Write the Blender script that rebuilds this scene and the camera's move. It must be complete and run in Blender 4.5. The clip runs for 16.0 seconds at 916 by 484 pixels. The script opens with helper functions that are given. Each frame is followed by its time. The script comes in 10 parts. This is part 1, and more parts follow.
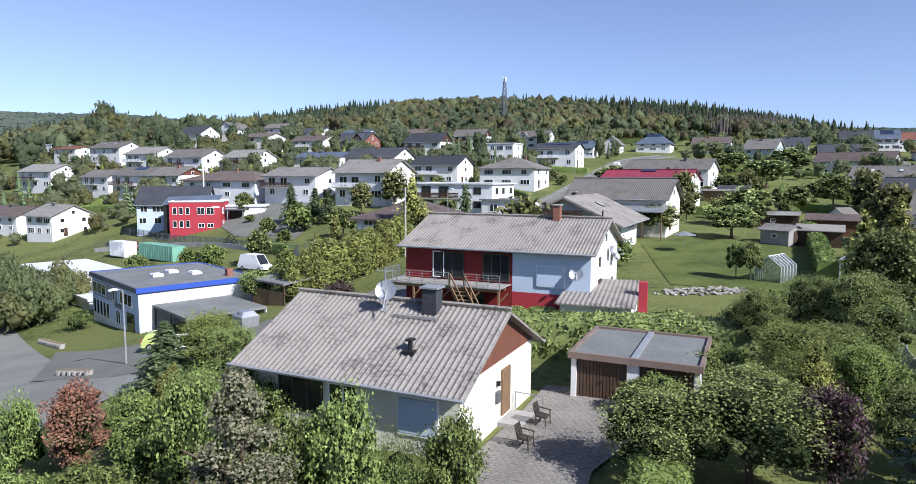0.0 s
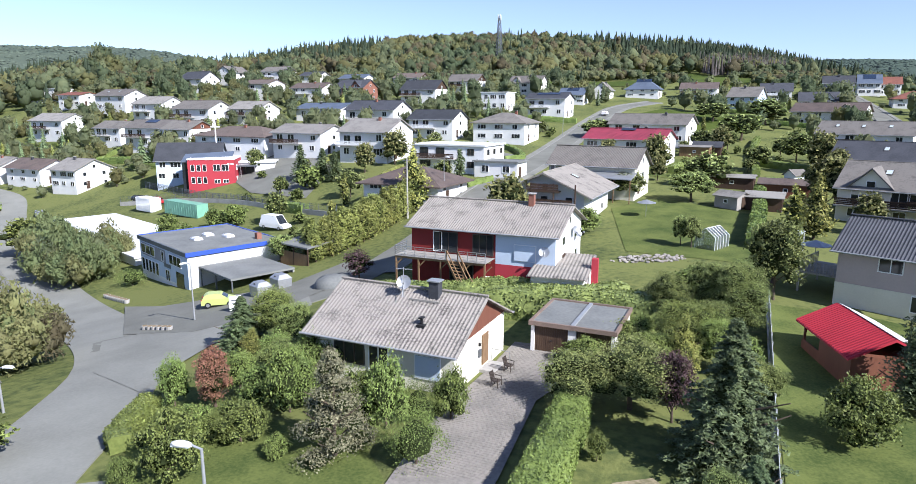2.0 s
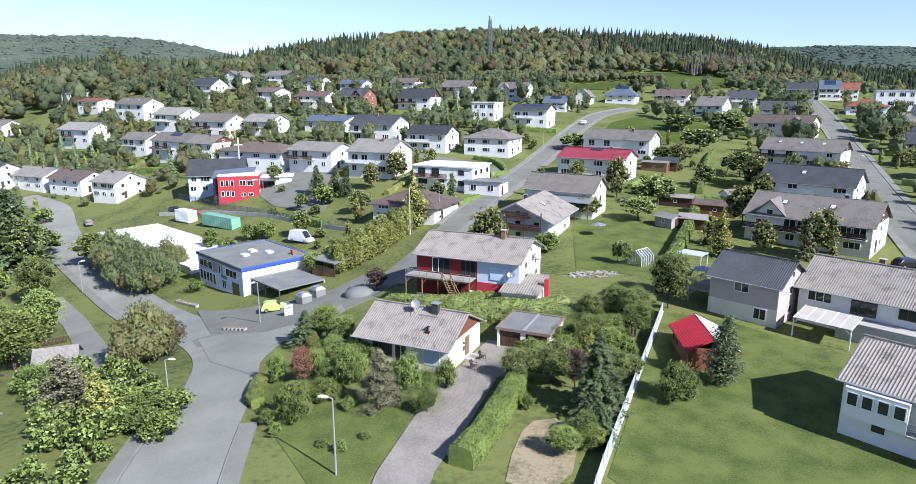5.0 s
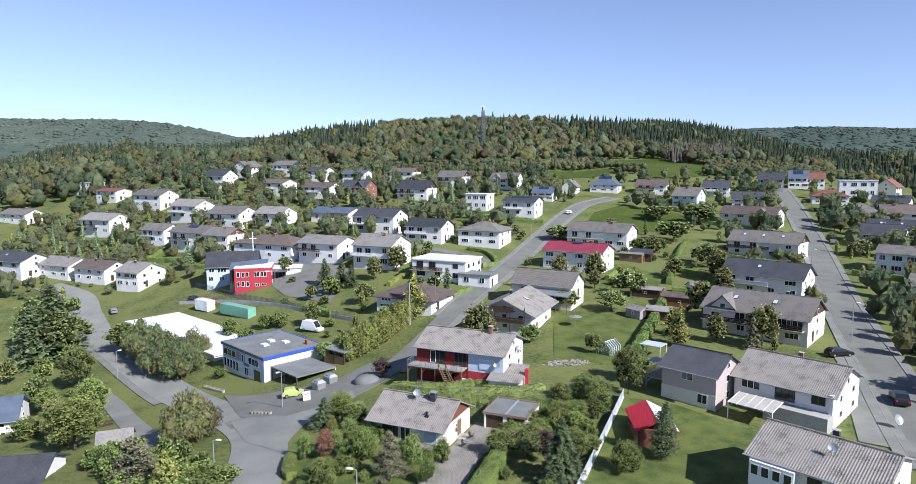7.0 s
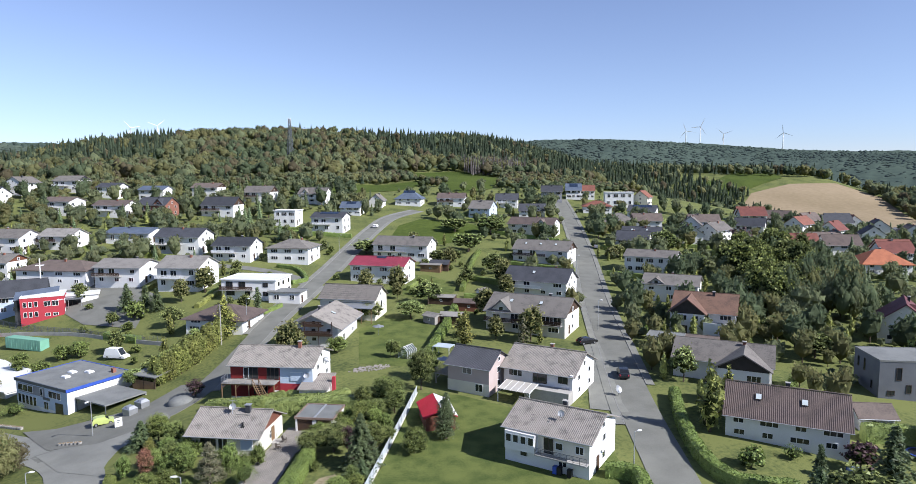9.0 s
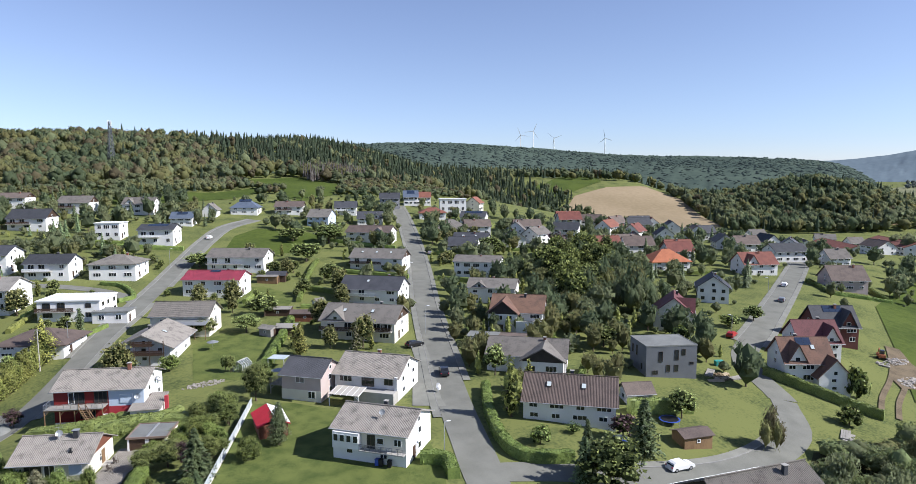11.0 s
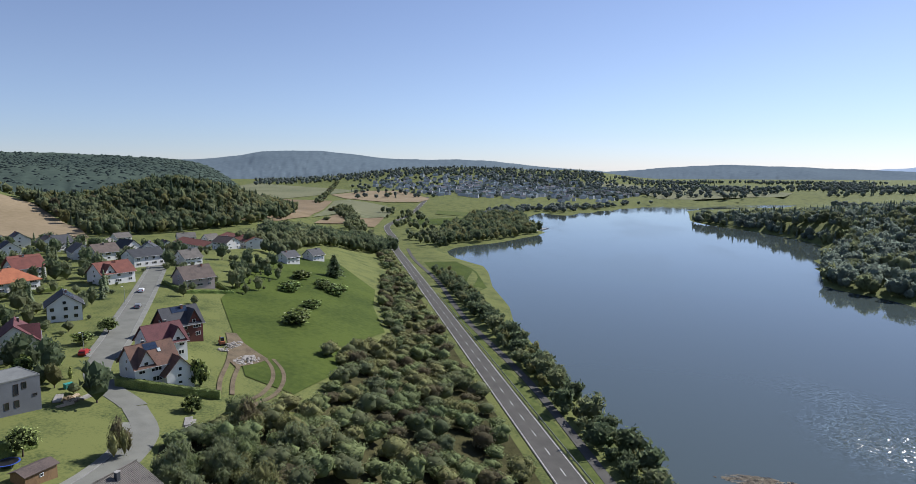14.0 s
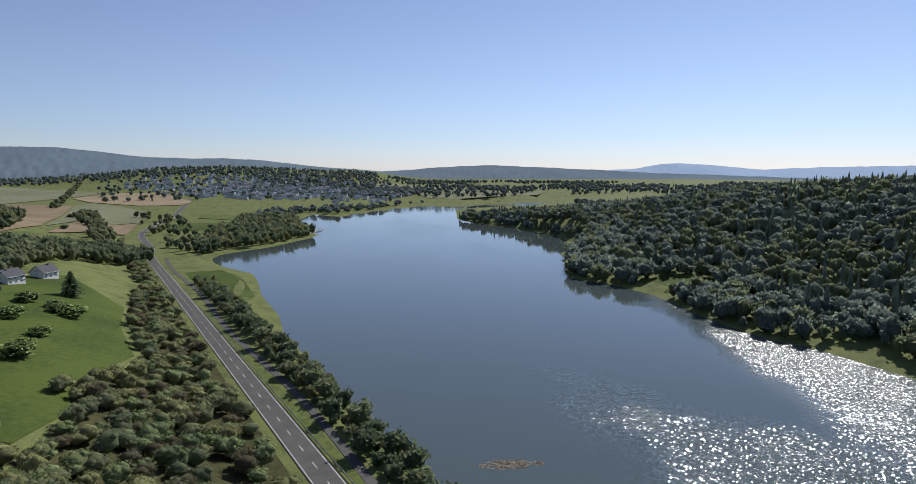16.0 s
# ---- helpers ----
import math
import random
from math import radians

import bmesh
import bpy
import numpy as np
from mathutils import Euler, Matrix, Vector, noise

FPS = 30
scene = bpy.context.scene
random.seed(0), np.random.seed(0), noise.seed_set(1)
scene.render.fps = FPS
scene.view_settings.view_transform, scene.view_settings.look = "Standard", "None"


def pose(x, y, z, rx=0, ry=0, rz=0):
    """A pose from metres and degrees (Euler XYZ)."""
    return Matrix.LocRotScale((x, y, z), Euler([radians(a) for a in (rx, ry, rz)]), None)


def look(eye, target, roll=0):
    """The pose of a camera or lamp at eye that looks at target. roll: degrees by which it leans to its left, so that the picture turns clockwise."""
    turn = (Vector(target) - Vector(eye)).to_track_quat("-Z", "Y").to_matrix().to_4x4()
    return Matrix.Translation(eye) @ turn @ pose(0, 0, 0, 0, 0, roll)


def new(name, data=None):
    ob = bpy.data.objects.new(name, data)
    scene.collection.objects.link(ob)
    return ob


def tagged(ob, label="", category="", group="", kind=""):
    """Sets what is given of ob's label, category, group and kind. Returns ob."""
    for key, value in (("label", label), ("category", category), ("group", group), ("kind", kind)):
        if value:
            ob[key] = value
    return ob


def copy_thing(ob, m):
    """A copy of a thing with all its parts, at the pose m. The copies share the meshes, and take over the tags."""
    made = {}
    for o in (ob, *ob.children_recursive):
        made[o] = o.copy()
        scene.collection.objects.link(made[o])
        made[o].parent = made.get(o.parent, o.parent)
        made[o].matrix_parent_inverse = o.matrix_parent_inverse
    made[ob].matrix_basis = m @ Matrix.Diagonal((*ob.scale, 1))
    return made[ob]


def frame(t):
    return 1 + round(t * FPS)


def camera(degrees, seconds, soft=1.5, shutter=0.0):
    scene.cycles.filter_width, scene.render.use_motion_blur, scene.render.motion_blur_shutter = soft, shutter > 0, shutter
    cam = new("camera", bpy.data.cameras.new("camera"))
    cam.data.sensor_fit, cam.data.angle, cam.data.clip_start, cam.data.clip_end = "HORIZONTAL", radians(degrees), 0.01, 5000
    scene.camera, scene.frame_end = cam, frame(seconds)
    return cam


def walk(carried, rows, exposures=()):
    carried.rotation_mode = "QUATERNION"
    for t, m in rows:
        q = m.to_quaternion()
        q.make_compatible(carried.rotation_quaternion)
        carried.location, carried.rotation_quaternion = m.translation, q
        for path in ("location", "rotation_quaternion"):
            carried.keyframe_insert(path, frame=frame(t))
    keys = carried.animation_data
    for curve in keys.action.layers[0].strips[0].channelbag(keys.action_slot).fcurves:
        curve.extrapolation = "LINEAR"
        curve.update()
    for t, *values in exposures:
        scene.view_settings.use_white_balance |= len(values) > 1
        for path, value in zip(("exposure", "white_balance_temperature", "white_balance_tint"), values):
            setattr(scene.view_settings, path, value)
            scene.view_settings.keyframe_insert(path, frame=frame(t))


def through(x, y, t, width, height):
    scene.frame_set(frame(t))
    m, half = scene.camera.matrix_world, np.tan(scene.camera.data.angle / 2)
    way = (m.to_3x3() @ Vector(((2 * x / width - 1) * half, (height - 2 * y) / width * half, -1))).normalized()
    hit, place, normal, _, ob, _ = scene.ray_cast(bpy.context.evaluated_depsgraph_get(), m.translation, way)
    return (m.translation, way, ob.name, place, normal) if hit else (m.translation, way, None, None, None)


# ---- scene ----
cam = camera(70.7, 16.0, soft=0.75)
METRES, EYE, TILT, LEAN, TURN = 106.0, 11.0, -5.7, -0.2, 0.0
ROWS = [
    (0.0, 0.0, 0.0, 0.0, 0.0, 0.0, -0.0),
    (0.5, 0.0002, -0.0284, 0.0102, -0.12, -1.39, 0.05),
    (1.0, 0.0002, -0.0591, 0.0206, -0.22, -3.04, 0.08),
    (1.5, 0.0002, -0.0917, 0.0328, -0.31, -4.63, 0.12),
    (2.0, 0.0006, -0.1258, 0.0466, -0.4, -5.98, 0.17),
    (2.5, 0.0008, -0.1615, 0.0597, -0.51, -7.34, 0.22),
    (3.0, 0.0007, -0.1985, 0.0726, -0.61, -8.79, 0.22),
    (5.5, 0.0013, -0.394, 0.137, -1.08, -6.22, 0.39),
    (6.0, 0.0016, -0.4341, 0.1508, -1.17, -3.99, 0.43),
    (6.5, 0.0017, -0.4738, 0.1644, -1.28, -2.19, 0.46),
    (7.0, 0.0017, -0.513, 0.1763, -1.38, -0.93, 0.5),
    (7.5, 0.0027, -0.5514, 0.1843, -3.26, -0.18, 0.69),
    (8.0, 0.0035, -0.5884, 0.1903, -9.63, -0.33, 1.39),
    (10.5, -0.0061, -0.7469, 0.223, -25.84, -0.97, 2.95),
    (11.0, -0.009, -0.7735, 0.23, -31.43, -1.3, 3.42),
    (11.5, -0.0128, -0.7984, 0.2369, -38.68, -1.81, 3.98),
    (12.0, -0.0173, -0.8214, 0.2432, -48.09, -2.57, 4.62),
    (12.5, -0.0236, -0.843, 0.2494, -57.95, -3.48, 5.19),
    (13.0, -0.0308, -0.8619, 0.2556, -67.42, -4.42, 5.54),
    (13.5, -0.038, -0.8781, 0.2621, -76.13, -5.32, 5.74),
    (14.0, -0.046, -0.8934, 0.2683, -83.35, -6.07, 5.77),
    (14.5, -0.0533, -0.9067, 0.2755, -89.73, -6.73, 5.75),
    (15.0, -0.0571, -0.9192, 0.2832, -96.57, -7.46, 5.62),
    (15.5, -0.0538, -0.9291, 0.2884, -101.04, -7.89, 5.48),
    (16.0, -0.0449, -0.9405, 0.2906, -103.05, -8.08, 5.41),
]
walk(cam, [(t, pose(0, 0, EYE, TILT, LEAN, TURN) @ pose(METRES * x, METRES * y, METRES * z, 90 + pitch, roll, yaw)) for t, x, y, z, yaw, pitch, roll in ROWS],
     [(0.0, 0.58, 5800, 14), (3.0, 1.02, 5850, 14), (6.0, 0.78, 5800, 14), (8.0, 0.59, 5850, 14), (11.0, 0.62, 6050, 13), (13.0, 0.42, 6050, 12), (16.0, 0.00, 6100, 12)])

# ---- world, sun, exposure ----
SUN_AZ, SUN_EL = 134.0, 38.0
world = bpy.data.worlds.new("sky")
scene.world = world
world.use_nodes = True
_wn = world.node_tree.nodes
_sky = _wn.new("ShaderNodeTexSky")
_sky.sky_type, _sky.sun_disc = "NISHITA", False
_sky.sun_elevation, _sky.sun_rotation = radians(SUN_EL), radians(SUN_AZ)
_sky.air_density, _sky.dust_density, _sky.ozone_density = 0.95, 0.08, 4.5
_hs, _mx = _wn.new("ShaderNodeHueSaturation"), _wn.new("ShaderNodeMixRGB")
_hs.inputs["Saturation"].default_value = 0.82
_mx.blend_type, _mx.inputs[0].default_value, _mx.inputs[2].default_value = "MULTIPLY", 1.0, (1.0, 0.965, 1.04, 1)
world.node_tree.links.new(_sky.outputs[0], _hs.inputs["Color"])
world.node_tree.links.new(_hs.outputs[0], _mx.inputs[1])
# pale blue air along the horizon
_tc, _sx, _mr, _hz = (_wn.new("ShaderNode" + k) for k in ("TexCoord", "SeparateXYZ", "MapRange", "MixRGB"))
_mr.inputs[1].default_value, _mr.inputs[2].default_value, _mr.inputs[3].default_value, _mr.inputs[4].default_value = 0.0, 0.17, 1.0, 0.0
_mr.interpolation_type = "SMOOTHSTEP"
_hz.blend_type, _hz.inputs[2].default_value = "MULTIPLY", (0.93, 0.985, 1.07, 1)
world.node_tree.links.new(_tc.outputs["Generated"], _sx.inputs[0])
world.node_tree.links.new(_sx.outputs[2], _mr.inputs[0])
world.node_tree.links.new(_mr.outputs[0], _hz.inputs[0])
world.node_tree.links.new(_mx.outputs[0], _hz.inputs[1])
world.node_tree.links.new(_hz.outputs[0], _wn["Background"].inputs[0])
_wn["Background"].inputs[1].default_value = 0.088
_sd = bpy.data.lights.new("sun", "SUN")
_sd.energy, _sd.angle, _sd.color = 5.0, radians(0.6), (1.0, 0.955, 0.87)
sun = new("sun", _sd)
_a, _e = radians(SUN_AZ), radians(SUN_EL)
sun.matrix_world = look((math.sin(_a) * math.cos(_e) * 300, math.cos(_a) * math.cos(_e) * 300, math.sin(_e) * 300), (0, 0, 0))


# ---- materials ----
def mat(name, a, b=None, rough=0.8, scale=1.0, fine=12.0, amount=0.5, bump=0.0, bump_scale=30.0, metal=0.0, spec=0.3, random_tint=0.0, island=False, stretch=None):
    """A surface whose colour wanders between a and b at two scales (scale and fine, per metre), with fine relief."""
    m = bpy.data.materials.new(name)
    m.use_nodes = True
    n, l = m.node_tree.nodes, m.node_tree.links
    p = n["Principled BSDF"]
    p.inputs["Roughness"].default_value, p.inputs["Metallic"].default_value = rough, metal
    p.inputs["Specular IOR Level"].default_value = spec
    b = b or tuple(c * 0.75 for c in a[:3]) + (1,)
    geo = n.new("ShaderNodeNewGeometry")
    pos = geo.outputs["Position"]
    if stretch:
        mp = n.new("ShaderNodeVectorMath")
        mp.operation = "MULTIPLY"
        mp.inputs[1].default_value = stretch
        l.new(pos, mp.inputs[0])
        pos = mp.outputs[0]
    big, small, mixn = n.new("ShaderNodeTexNoise"), n.new("ShaderNodeTexNoise"), n.new("ShaderNodeMath")
    for q, s in ((big, scale), (small, fine)):
        q.inputs["Scale"].default_value, q.inputs["Detail"].default_value = s, 3.0
        l.new(pos, q.inputs["Vector"])
    mixn.operation = "MULTIPLY_ADD"
    l.new(small.outputs[0], mixn.inputs[0])
    mixn.inputs[1].default_value = amount
    l.new(big.outputs[0], mixn.inputs[2])
    ramp = n.new("ShaderNodeValToRGB")
    ramp.color_ramp.elements[0].position, ramp.color_ramp.elements[1].position = 0.3 + 0.4 * amount, 0.7 + 0.6 * amount
    ramp.color_ramp.elements[0].color, ramp.color_ramp.elements[1].color = b, a
    l.new(mixn.outputs[0], ramp.inputs[0])
    col = ramp.outputs[0]
    if random_tint:
        hsv, rnd = n.new("ShaderNodeHueSaturation"), None
        if island:
            rnd = geo.outputs["Random Per Island"]
        else:
            rnd = n.new("ShaderNodeObjectInfo").outputs["Random"]
        for k, (lo, hi) in (("Value", (1 - random_tint, 1 + random_tint)), ("Hue", (0.5 - random_tint * 0.06, 0.5 + random_tint * 0.04))):
            mr = n.new("ShaderNodeMapRange")
            mr.inputs[3].default_value, mr.inputs[4].default_value = lo, hi
            l.new(rnd, mr.inputs[0])
            l.new(mr.outputs[0], hsv.inputs[k])
        l.new(col, hsv.inputs["Color"])
        col = hsv.outputs[0]
    l.new(col, p.inputs["Base Color"])
    if bump:
        bn, bt = n.new("ShaderNodeBump"), n.new("ShaderNodeTexNoise")
        bt.inputs["Scale"].default_value, bt.inputs["Detail"].default_value = bump_scale, 4.0
        l.new(pos, bt.inputs["Vector"])
        bn.inputs["Strength"].default_value, bn.inputs["Distance"].default_value = bump, 0.5 / bump_scale
        l.new(bt.outputs[0], bn.inputs["Height"])
        l.new(bn.outputs[0], p.inputs["Normal"])
    return m


def thin_leaves(m, share):
    """Lets part of the light through the leaves of a material."""
    n, l = m.node_tree.nodes, m.node_tree.links
    p, out = n["Principled BSDF"], n["Material Output"]
    tr, ad = n.new("ShaderNodeBsdfTranslucent"), n.new("ShaderNodeMixShader")
    ad.inputs[0].default_value = share
    l.new(p.inputs["Base Color"].links[0].from_socket, tr.inputs[0])
    l.new(p.outputs[0], ad.inputs[1])
    l.new(tr.outputs[0], ad.inputs[2])
    l.new(ad.outputs[0], out.inputs[0])
    return m


def leafy(name, a, b, tint=0.25, scale=0.5, fine=5.0, through=0.17):
    a, b = tuple(min(1, c * 1.45) for c in a), tuple(min(1, c * 1.45) for c in b)
    m = mat(name, a, b, rough=0.55, scale=scale, fine=fine, amount=0.7, spec=0.25, random_tint=tint)
    n, l = m.node_tree.nodes, m.node_tree.links
    p, out = n["Principled BSDF"], n["Material Output"]
    # leaf clumps differ from one another
    old, each, vary = p.inputs["Base Color"].links[0].from_socket, n.new("ShaderNodeMapRange"), n.new("ShaderNodeHueSaturation")
    each.inputs[3].default_value, each.inputs[4].default_value = 0.50, 1.45
    l.new(n.new("ShaderNodeNewGeometry").outputs["Random Per Island"], each.inputs[0])
    l.new(each.outputs[0], vary.inputs["Value"])
    l.new(old, vary.inputs["Color"])
    l.new(vary.outputs[0], p.inputs["Base Color"])
    return thin_leaves(m, through)


M = {}
M["grass"] = mat("grass", (0.150, 0.164, 0.056, 1), (0.064, 0.084, 0.032, 1), rough=0.9, scale=0.1, fine=1.6, amount=0.9, bump=0.6, bump_scale=6, spec=0.06)
M["lawn"] = mat("lawn", (0.128, 0.150, 0.045, 1), (0.056, 0.080, 0.024, 1), rough=0.9, scale=0.35, fine=6, amount=0.7, bump=0.5, bump_scale=12, spec=0.06)
M["meadow"] = mat("meadow", (0.080, 0.106, 0.023, 1), (0.042, 0.063, 0.015, 1), rough=0.9, scale=0.03, fine=0.5, amount=0.7, bump=0.5, bump_scale=4, spec=0.06)
M["soil"] = mat("soil", (0.25, 0.19, 0.12, 1), (0.17, 0.13, 0.08, 1), rough=0.95, scale=0.02, fine=0.4, amount=0.6, spec=0.06)
M["straw"] = mat("straw", (0.30, 0.235, 0.15, 1), (0.23, 0.18, 0.11, 1), rough=0.95, scale=0.015, fine=0.25, amount=0.6, spec=0.06)
M["asphalt"] = mat("asphalt", (0.200, 0.200, 0.176, 1), (0.145, 0.145, 0.128, 1), rough=0.9, scale=0.25, fine=6, amount=0.5, bump=0.3, bump_scale=40, spec=0.06)
M["old_asphalt"] = mat("old_asphalt", (0.235, 0.234, 0.206, 1), (0.170, 0.170, 0.150, 1), rough=0.9, scale=0.3, fine=5, amount=0.5, bump=0.3, bump_scale=40, spec=0.06)
M["pale_asphalt"] = mat("pale_asphalt", (0.265, 0.265, 0.236, 1), (0.195, 0.195, 0.174, 1), rough=0.9, scale=0.2, fine=5, amount=0.5, bump=0.3, bump_scale=40, spec=0.06)
M["lake_asphalt"] = mat("lake_asphalt", (0.125, 0.119, 0.108, 1), (0.090, 0.086, 0.079, 1), rough=0.9, scale=0.25, fine=6, amount=0.5, bump=0.3, bump_scale=40, spec=0.06)
M["paving"] = mat("paving", (0.275, 0.252, 0.225, 1), (0.180, 0.168, 0.150, 1), rough=0.9, scale=0.4, fine=5, amount=0.7, bump=0.4, bump_scale=15, spec=0.06)
M["kerb"] = mat("kerb", (0.27, 0.265, 0.25, 1), (0.19, 0.186, 0.178, 1), rough=0.9, scale=0.6, fine=9, amount=0.5)
M["white_line"] = mat("white_line", (0.75, 0.75, 0.72, 1), (0.55, 0.55, 0.53, 1), rough=0.7, scale=0.8, fine=9)
M["white_wall"] = mat("white_wall", (0.76, 0.75, 0.73, 1), (0.66, 0.65, 0.63, 1), rough=0.85, scale=0.35, fine=7, amount=0.5, bump=0.15, bump_scale=60)
M["cream_wall"] = mat("cream_wall", (0.70, 0.665, 0.56, 1), (0.61, 0.58, 0.49, 1), rough=0.85, scale=0.35, fine=7, amount=0.5, bump=0.15, bump_scale=60)
M["grey_wall"] = mat("grey_wall", (0.30, 0.30, 0.31, 1), (0.25, 0.25, 0.26, 1), rough=0.85, scale=0.4, fine=7)
M["pink_wall"] = mat("pink_wall", (0.48, 0.395, 0.37, 1), (0.41, 0.34, 0.315, 1), rough=0.85, scale=0.4, fine=7)
M["blue_wall"] = mat("blue_wall", (0.50, 0.58, 0.68, 1), (0.44, 0.51, 0.61, 1), rough=0.85, scale=0.4, fine=7)
M["brick"] = mat("brick", (0.26, 0.115, 0.08, 1), (0.19, 0.085, 0.06, 1), rough=0.9, scale=0.8, fine=10, amount=0.7)
M["red_wall"] = mat("red_wall", (0.42, 0.045, 0.06, 1), (0.35, 0.038, 0.05, 1), rough=0.7, scale=0.4, fine=7)
M["dark_red"] = mat("dark_red", (0.20, 0.02, 0.018, 1), (0.14, 0.015, 0.014, 1), rough=0.7, scale=0.5, fine=7)
M["roof_grey"] = mat("roof_grey", (0.162, 0.148, 0.132, 1), (0.098, 0.090, 0.082, 1), rough=0.9, scale=0.5, fine=3.5, amount=0.9, bump=0.5, bump_scale=9, random_tint=0.16)
M["roof_light"] = mat("roof_light", (0.245, 0.230, 0.208, 1), (0.160, 0.150, 0.136, 1), rough=0.9, scale=0.5, fine=3.5, amount=0.9, bump=0.5, bump_scale=9, random_tint=0.12)
M["roof_lichen"] = mat("roof_lichen", (0.262, 0.238, 0.210, 1), (0.110, 0.100, 0.090, 1), rough=0.92, scale=0.7, fine=7, amount=1.0, bump=0.5, bump_scale=12)
M["roof_dark"] = mat("roof_dark", (0.06, 0.062, 0.07, 1), (0.04, 0.042, 0.048, 1), rough=0.7, scale=0.5, fine=4, amount=0.7, bump=0.5, bump_scale=9, random_tint=0.2)
M["roof_brown"] = mat("roof_brown", (0.135, 0.105, 0.090, 1), (0.088, 0.070, 0.062, 1), rough=0.85, scale=0.5, fine=4, amount=0.8, bump=0.5, bump_scale=9, random_tint=0.16)
M["roof_red"] = mat("roof_red", (0.205, 0.080, 0.056, 1), (0.140, 0.056, 0.042, 1), rough=0.8, scale=0.5, fine=4, amount=0.7, bump=0.4, bump_scale=9, random_tint=0.15)
M["roof_orange"] = mat("roof_orange", (0.40, 0.145, 0.072, 1), (0.30, 0.105, 0.055, 1), rough=0.8, scale=0.5, fine=4, amount=0.7, bump=0.4, bump_scale=9)
M["roof_wine"] = mat("roof_wine", (0.24, 0.035, 0.06, 1), (0.17, 0.028, 0.045, 1), rough=0.6, scale=0.4, fine=4, amount=0.6)
M["roof_blue"] = mat("roof_blue", (0.11, 0.135, 0.18, 1), (0.075, 0.095, 0.13, 1), rough=0.6, scale=0.4, fine=4, amount=0.6)
M["roof_plum"] = mat("roof_plum", (0.135, 0.050, 0.052, 1), (0.085, 0.034, 0.036, 1), rough=0.75, scale=0.5, fine=4, amount=0.8, bump=0.5, bump_scale=9)
M["dark_red_wall"] = mat("dark_red_wall", (0.135, 0.050, 0.042, 1), (0.095, 0.038, 0.033, 1), rough=0.85, scale=0.4, fine=7)
M["roof_moss"] = mat("roof_moss", (0.150, 0.136, 0.120, 1), (0.070, 0.064, 0.058, 1), rough=0.92, scale=0.7, fine=7, amount=1.0, bump=0.5, bump_scale=12)
M["char_wood"] = mat("char_wood", (0.052, 0.043, 0.038, 1), (0.030, 0.026, 0.024, 1), rough=0.8, scale=1.0, fine=9)
M["teal"] = mat("teal", (0.05, 0.33, 0.30, 1), (0.04, 0.26, 0.24, 1), rough=0.5, scale=1.0, fine=6)
M["pale_wood"] = mat("pale_wood", (0.46, 0.38, 0.27, 1), (0.36, 0.29, 0.20, 1), rough=0.8, scale=1.0, fine=9)
M["panes"] = mat("panes", (0.60, 0.66, 0.64, 1), (0.50, 0.57, 0.55, 1), rough=0.2, scale=1.5, fine=6)
M["panes"].node_tree.nodes["Principled BSDF"].inputs["Transmission Weight"].default_value = 0.85
M["slate_wall"] = mat("slate_wall", (0.150, 0.158, 0.172, 1), (0.120, 0.127, 0.140, 1), rough=0.85, scale=0.4, fine=7)
M["roof_rust"] = mat("roof_rust", (0.155, 0.088, 0.064, 1), (0.092, 0.057, 0.044, 1), rough=0.85, scale=0.5, fine=4, amount=0.8, bump=0.5, bump_scale=9, random_tint=0.16)
# far field green, paled and greyed to put haze into its colour
M["hazy_field"] = mat("hazy_field", (0.200, 0.200, 0.118, 1), (0.128, 0.142, 0.080, 1), rough=0.95, scale=0.008, fine=0.12, amount=0.7, spec=0.05)
# dark ground colour for the sheet added under the thicket
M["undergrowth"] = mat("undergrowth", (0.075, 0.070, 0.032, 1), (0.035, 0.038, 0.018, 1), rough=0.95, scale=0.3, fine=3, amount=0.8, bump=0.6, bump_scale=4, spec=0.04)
M["dry_soil"] = mat("dry_soil", (0.30, 0.25, 0.165, 1), (0.15, 0.14, 0.075, 1), rough=0.95, scale=0.5, fine=3.5, amount=0.9, bump=0.6, bump_scale=5, spec=0.05)
M["dry_reed"] = mat("dry_reed", (0.40, 0.34, 0.25, 1), (0.20, 0.17, 0.12, 1), rough=0.95, scale=0.8, fine=6, amount=0.8, spec=0.05, random_tint=0.3, island=True)
M["earth"] = mat("earth", (0.17, 0.135, 0.09, 1), (0.10, 0.08, 0.055, 1), rough=0.95, scale=0.3, fine=3, amount=0.8, bump=0.6, bump_scale=4, spec=0.06)
M["roof_flat"] = mat("roof_flat", (0.20, 0.205, 0.195, 1), (0.14, 0.145, 0.14, 1), rough=0.85, scale=0.35, fine=4, amount=0.7)
M["roof_white"] = mat("roof_white", (0.72, 0.72, 0.71, 1), (0.60, 0.60, 0.59, 1), rough=0.6, scale=0.25, fine=3)
M["tin"] = mat("tin", (0.45, 0.46, 0.47, 1), (0.35, 0.36, 0.37, 1), rough=0.45, scale=1, fine=8, metal=0.6)
M["zinc"] = mat("zinc", (0.40, 0.41, 0.42, 1), (0.31, 0.32, 0.33, 1), rough=0.5, scale=1, fine=8, metal=0.4)
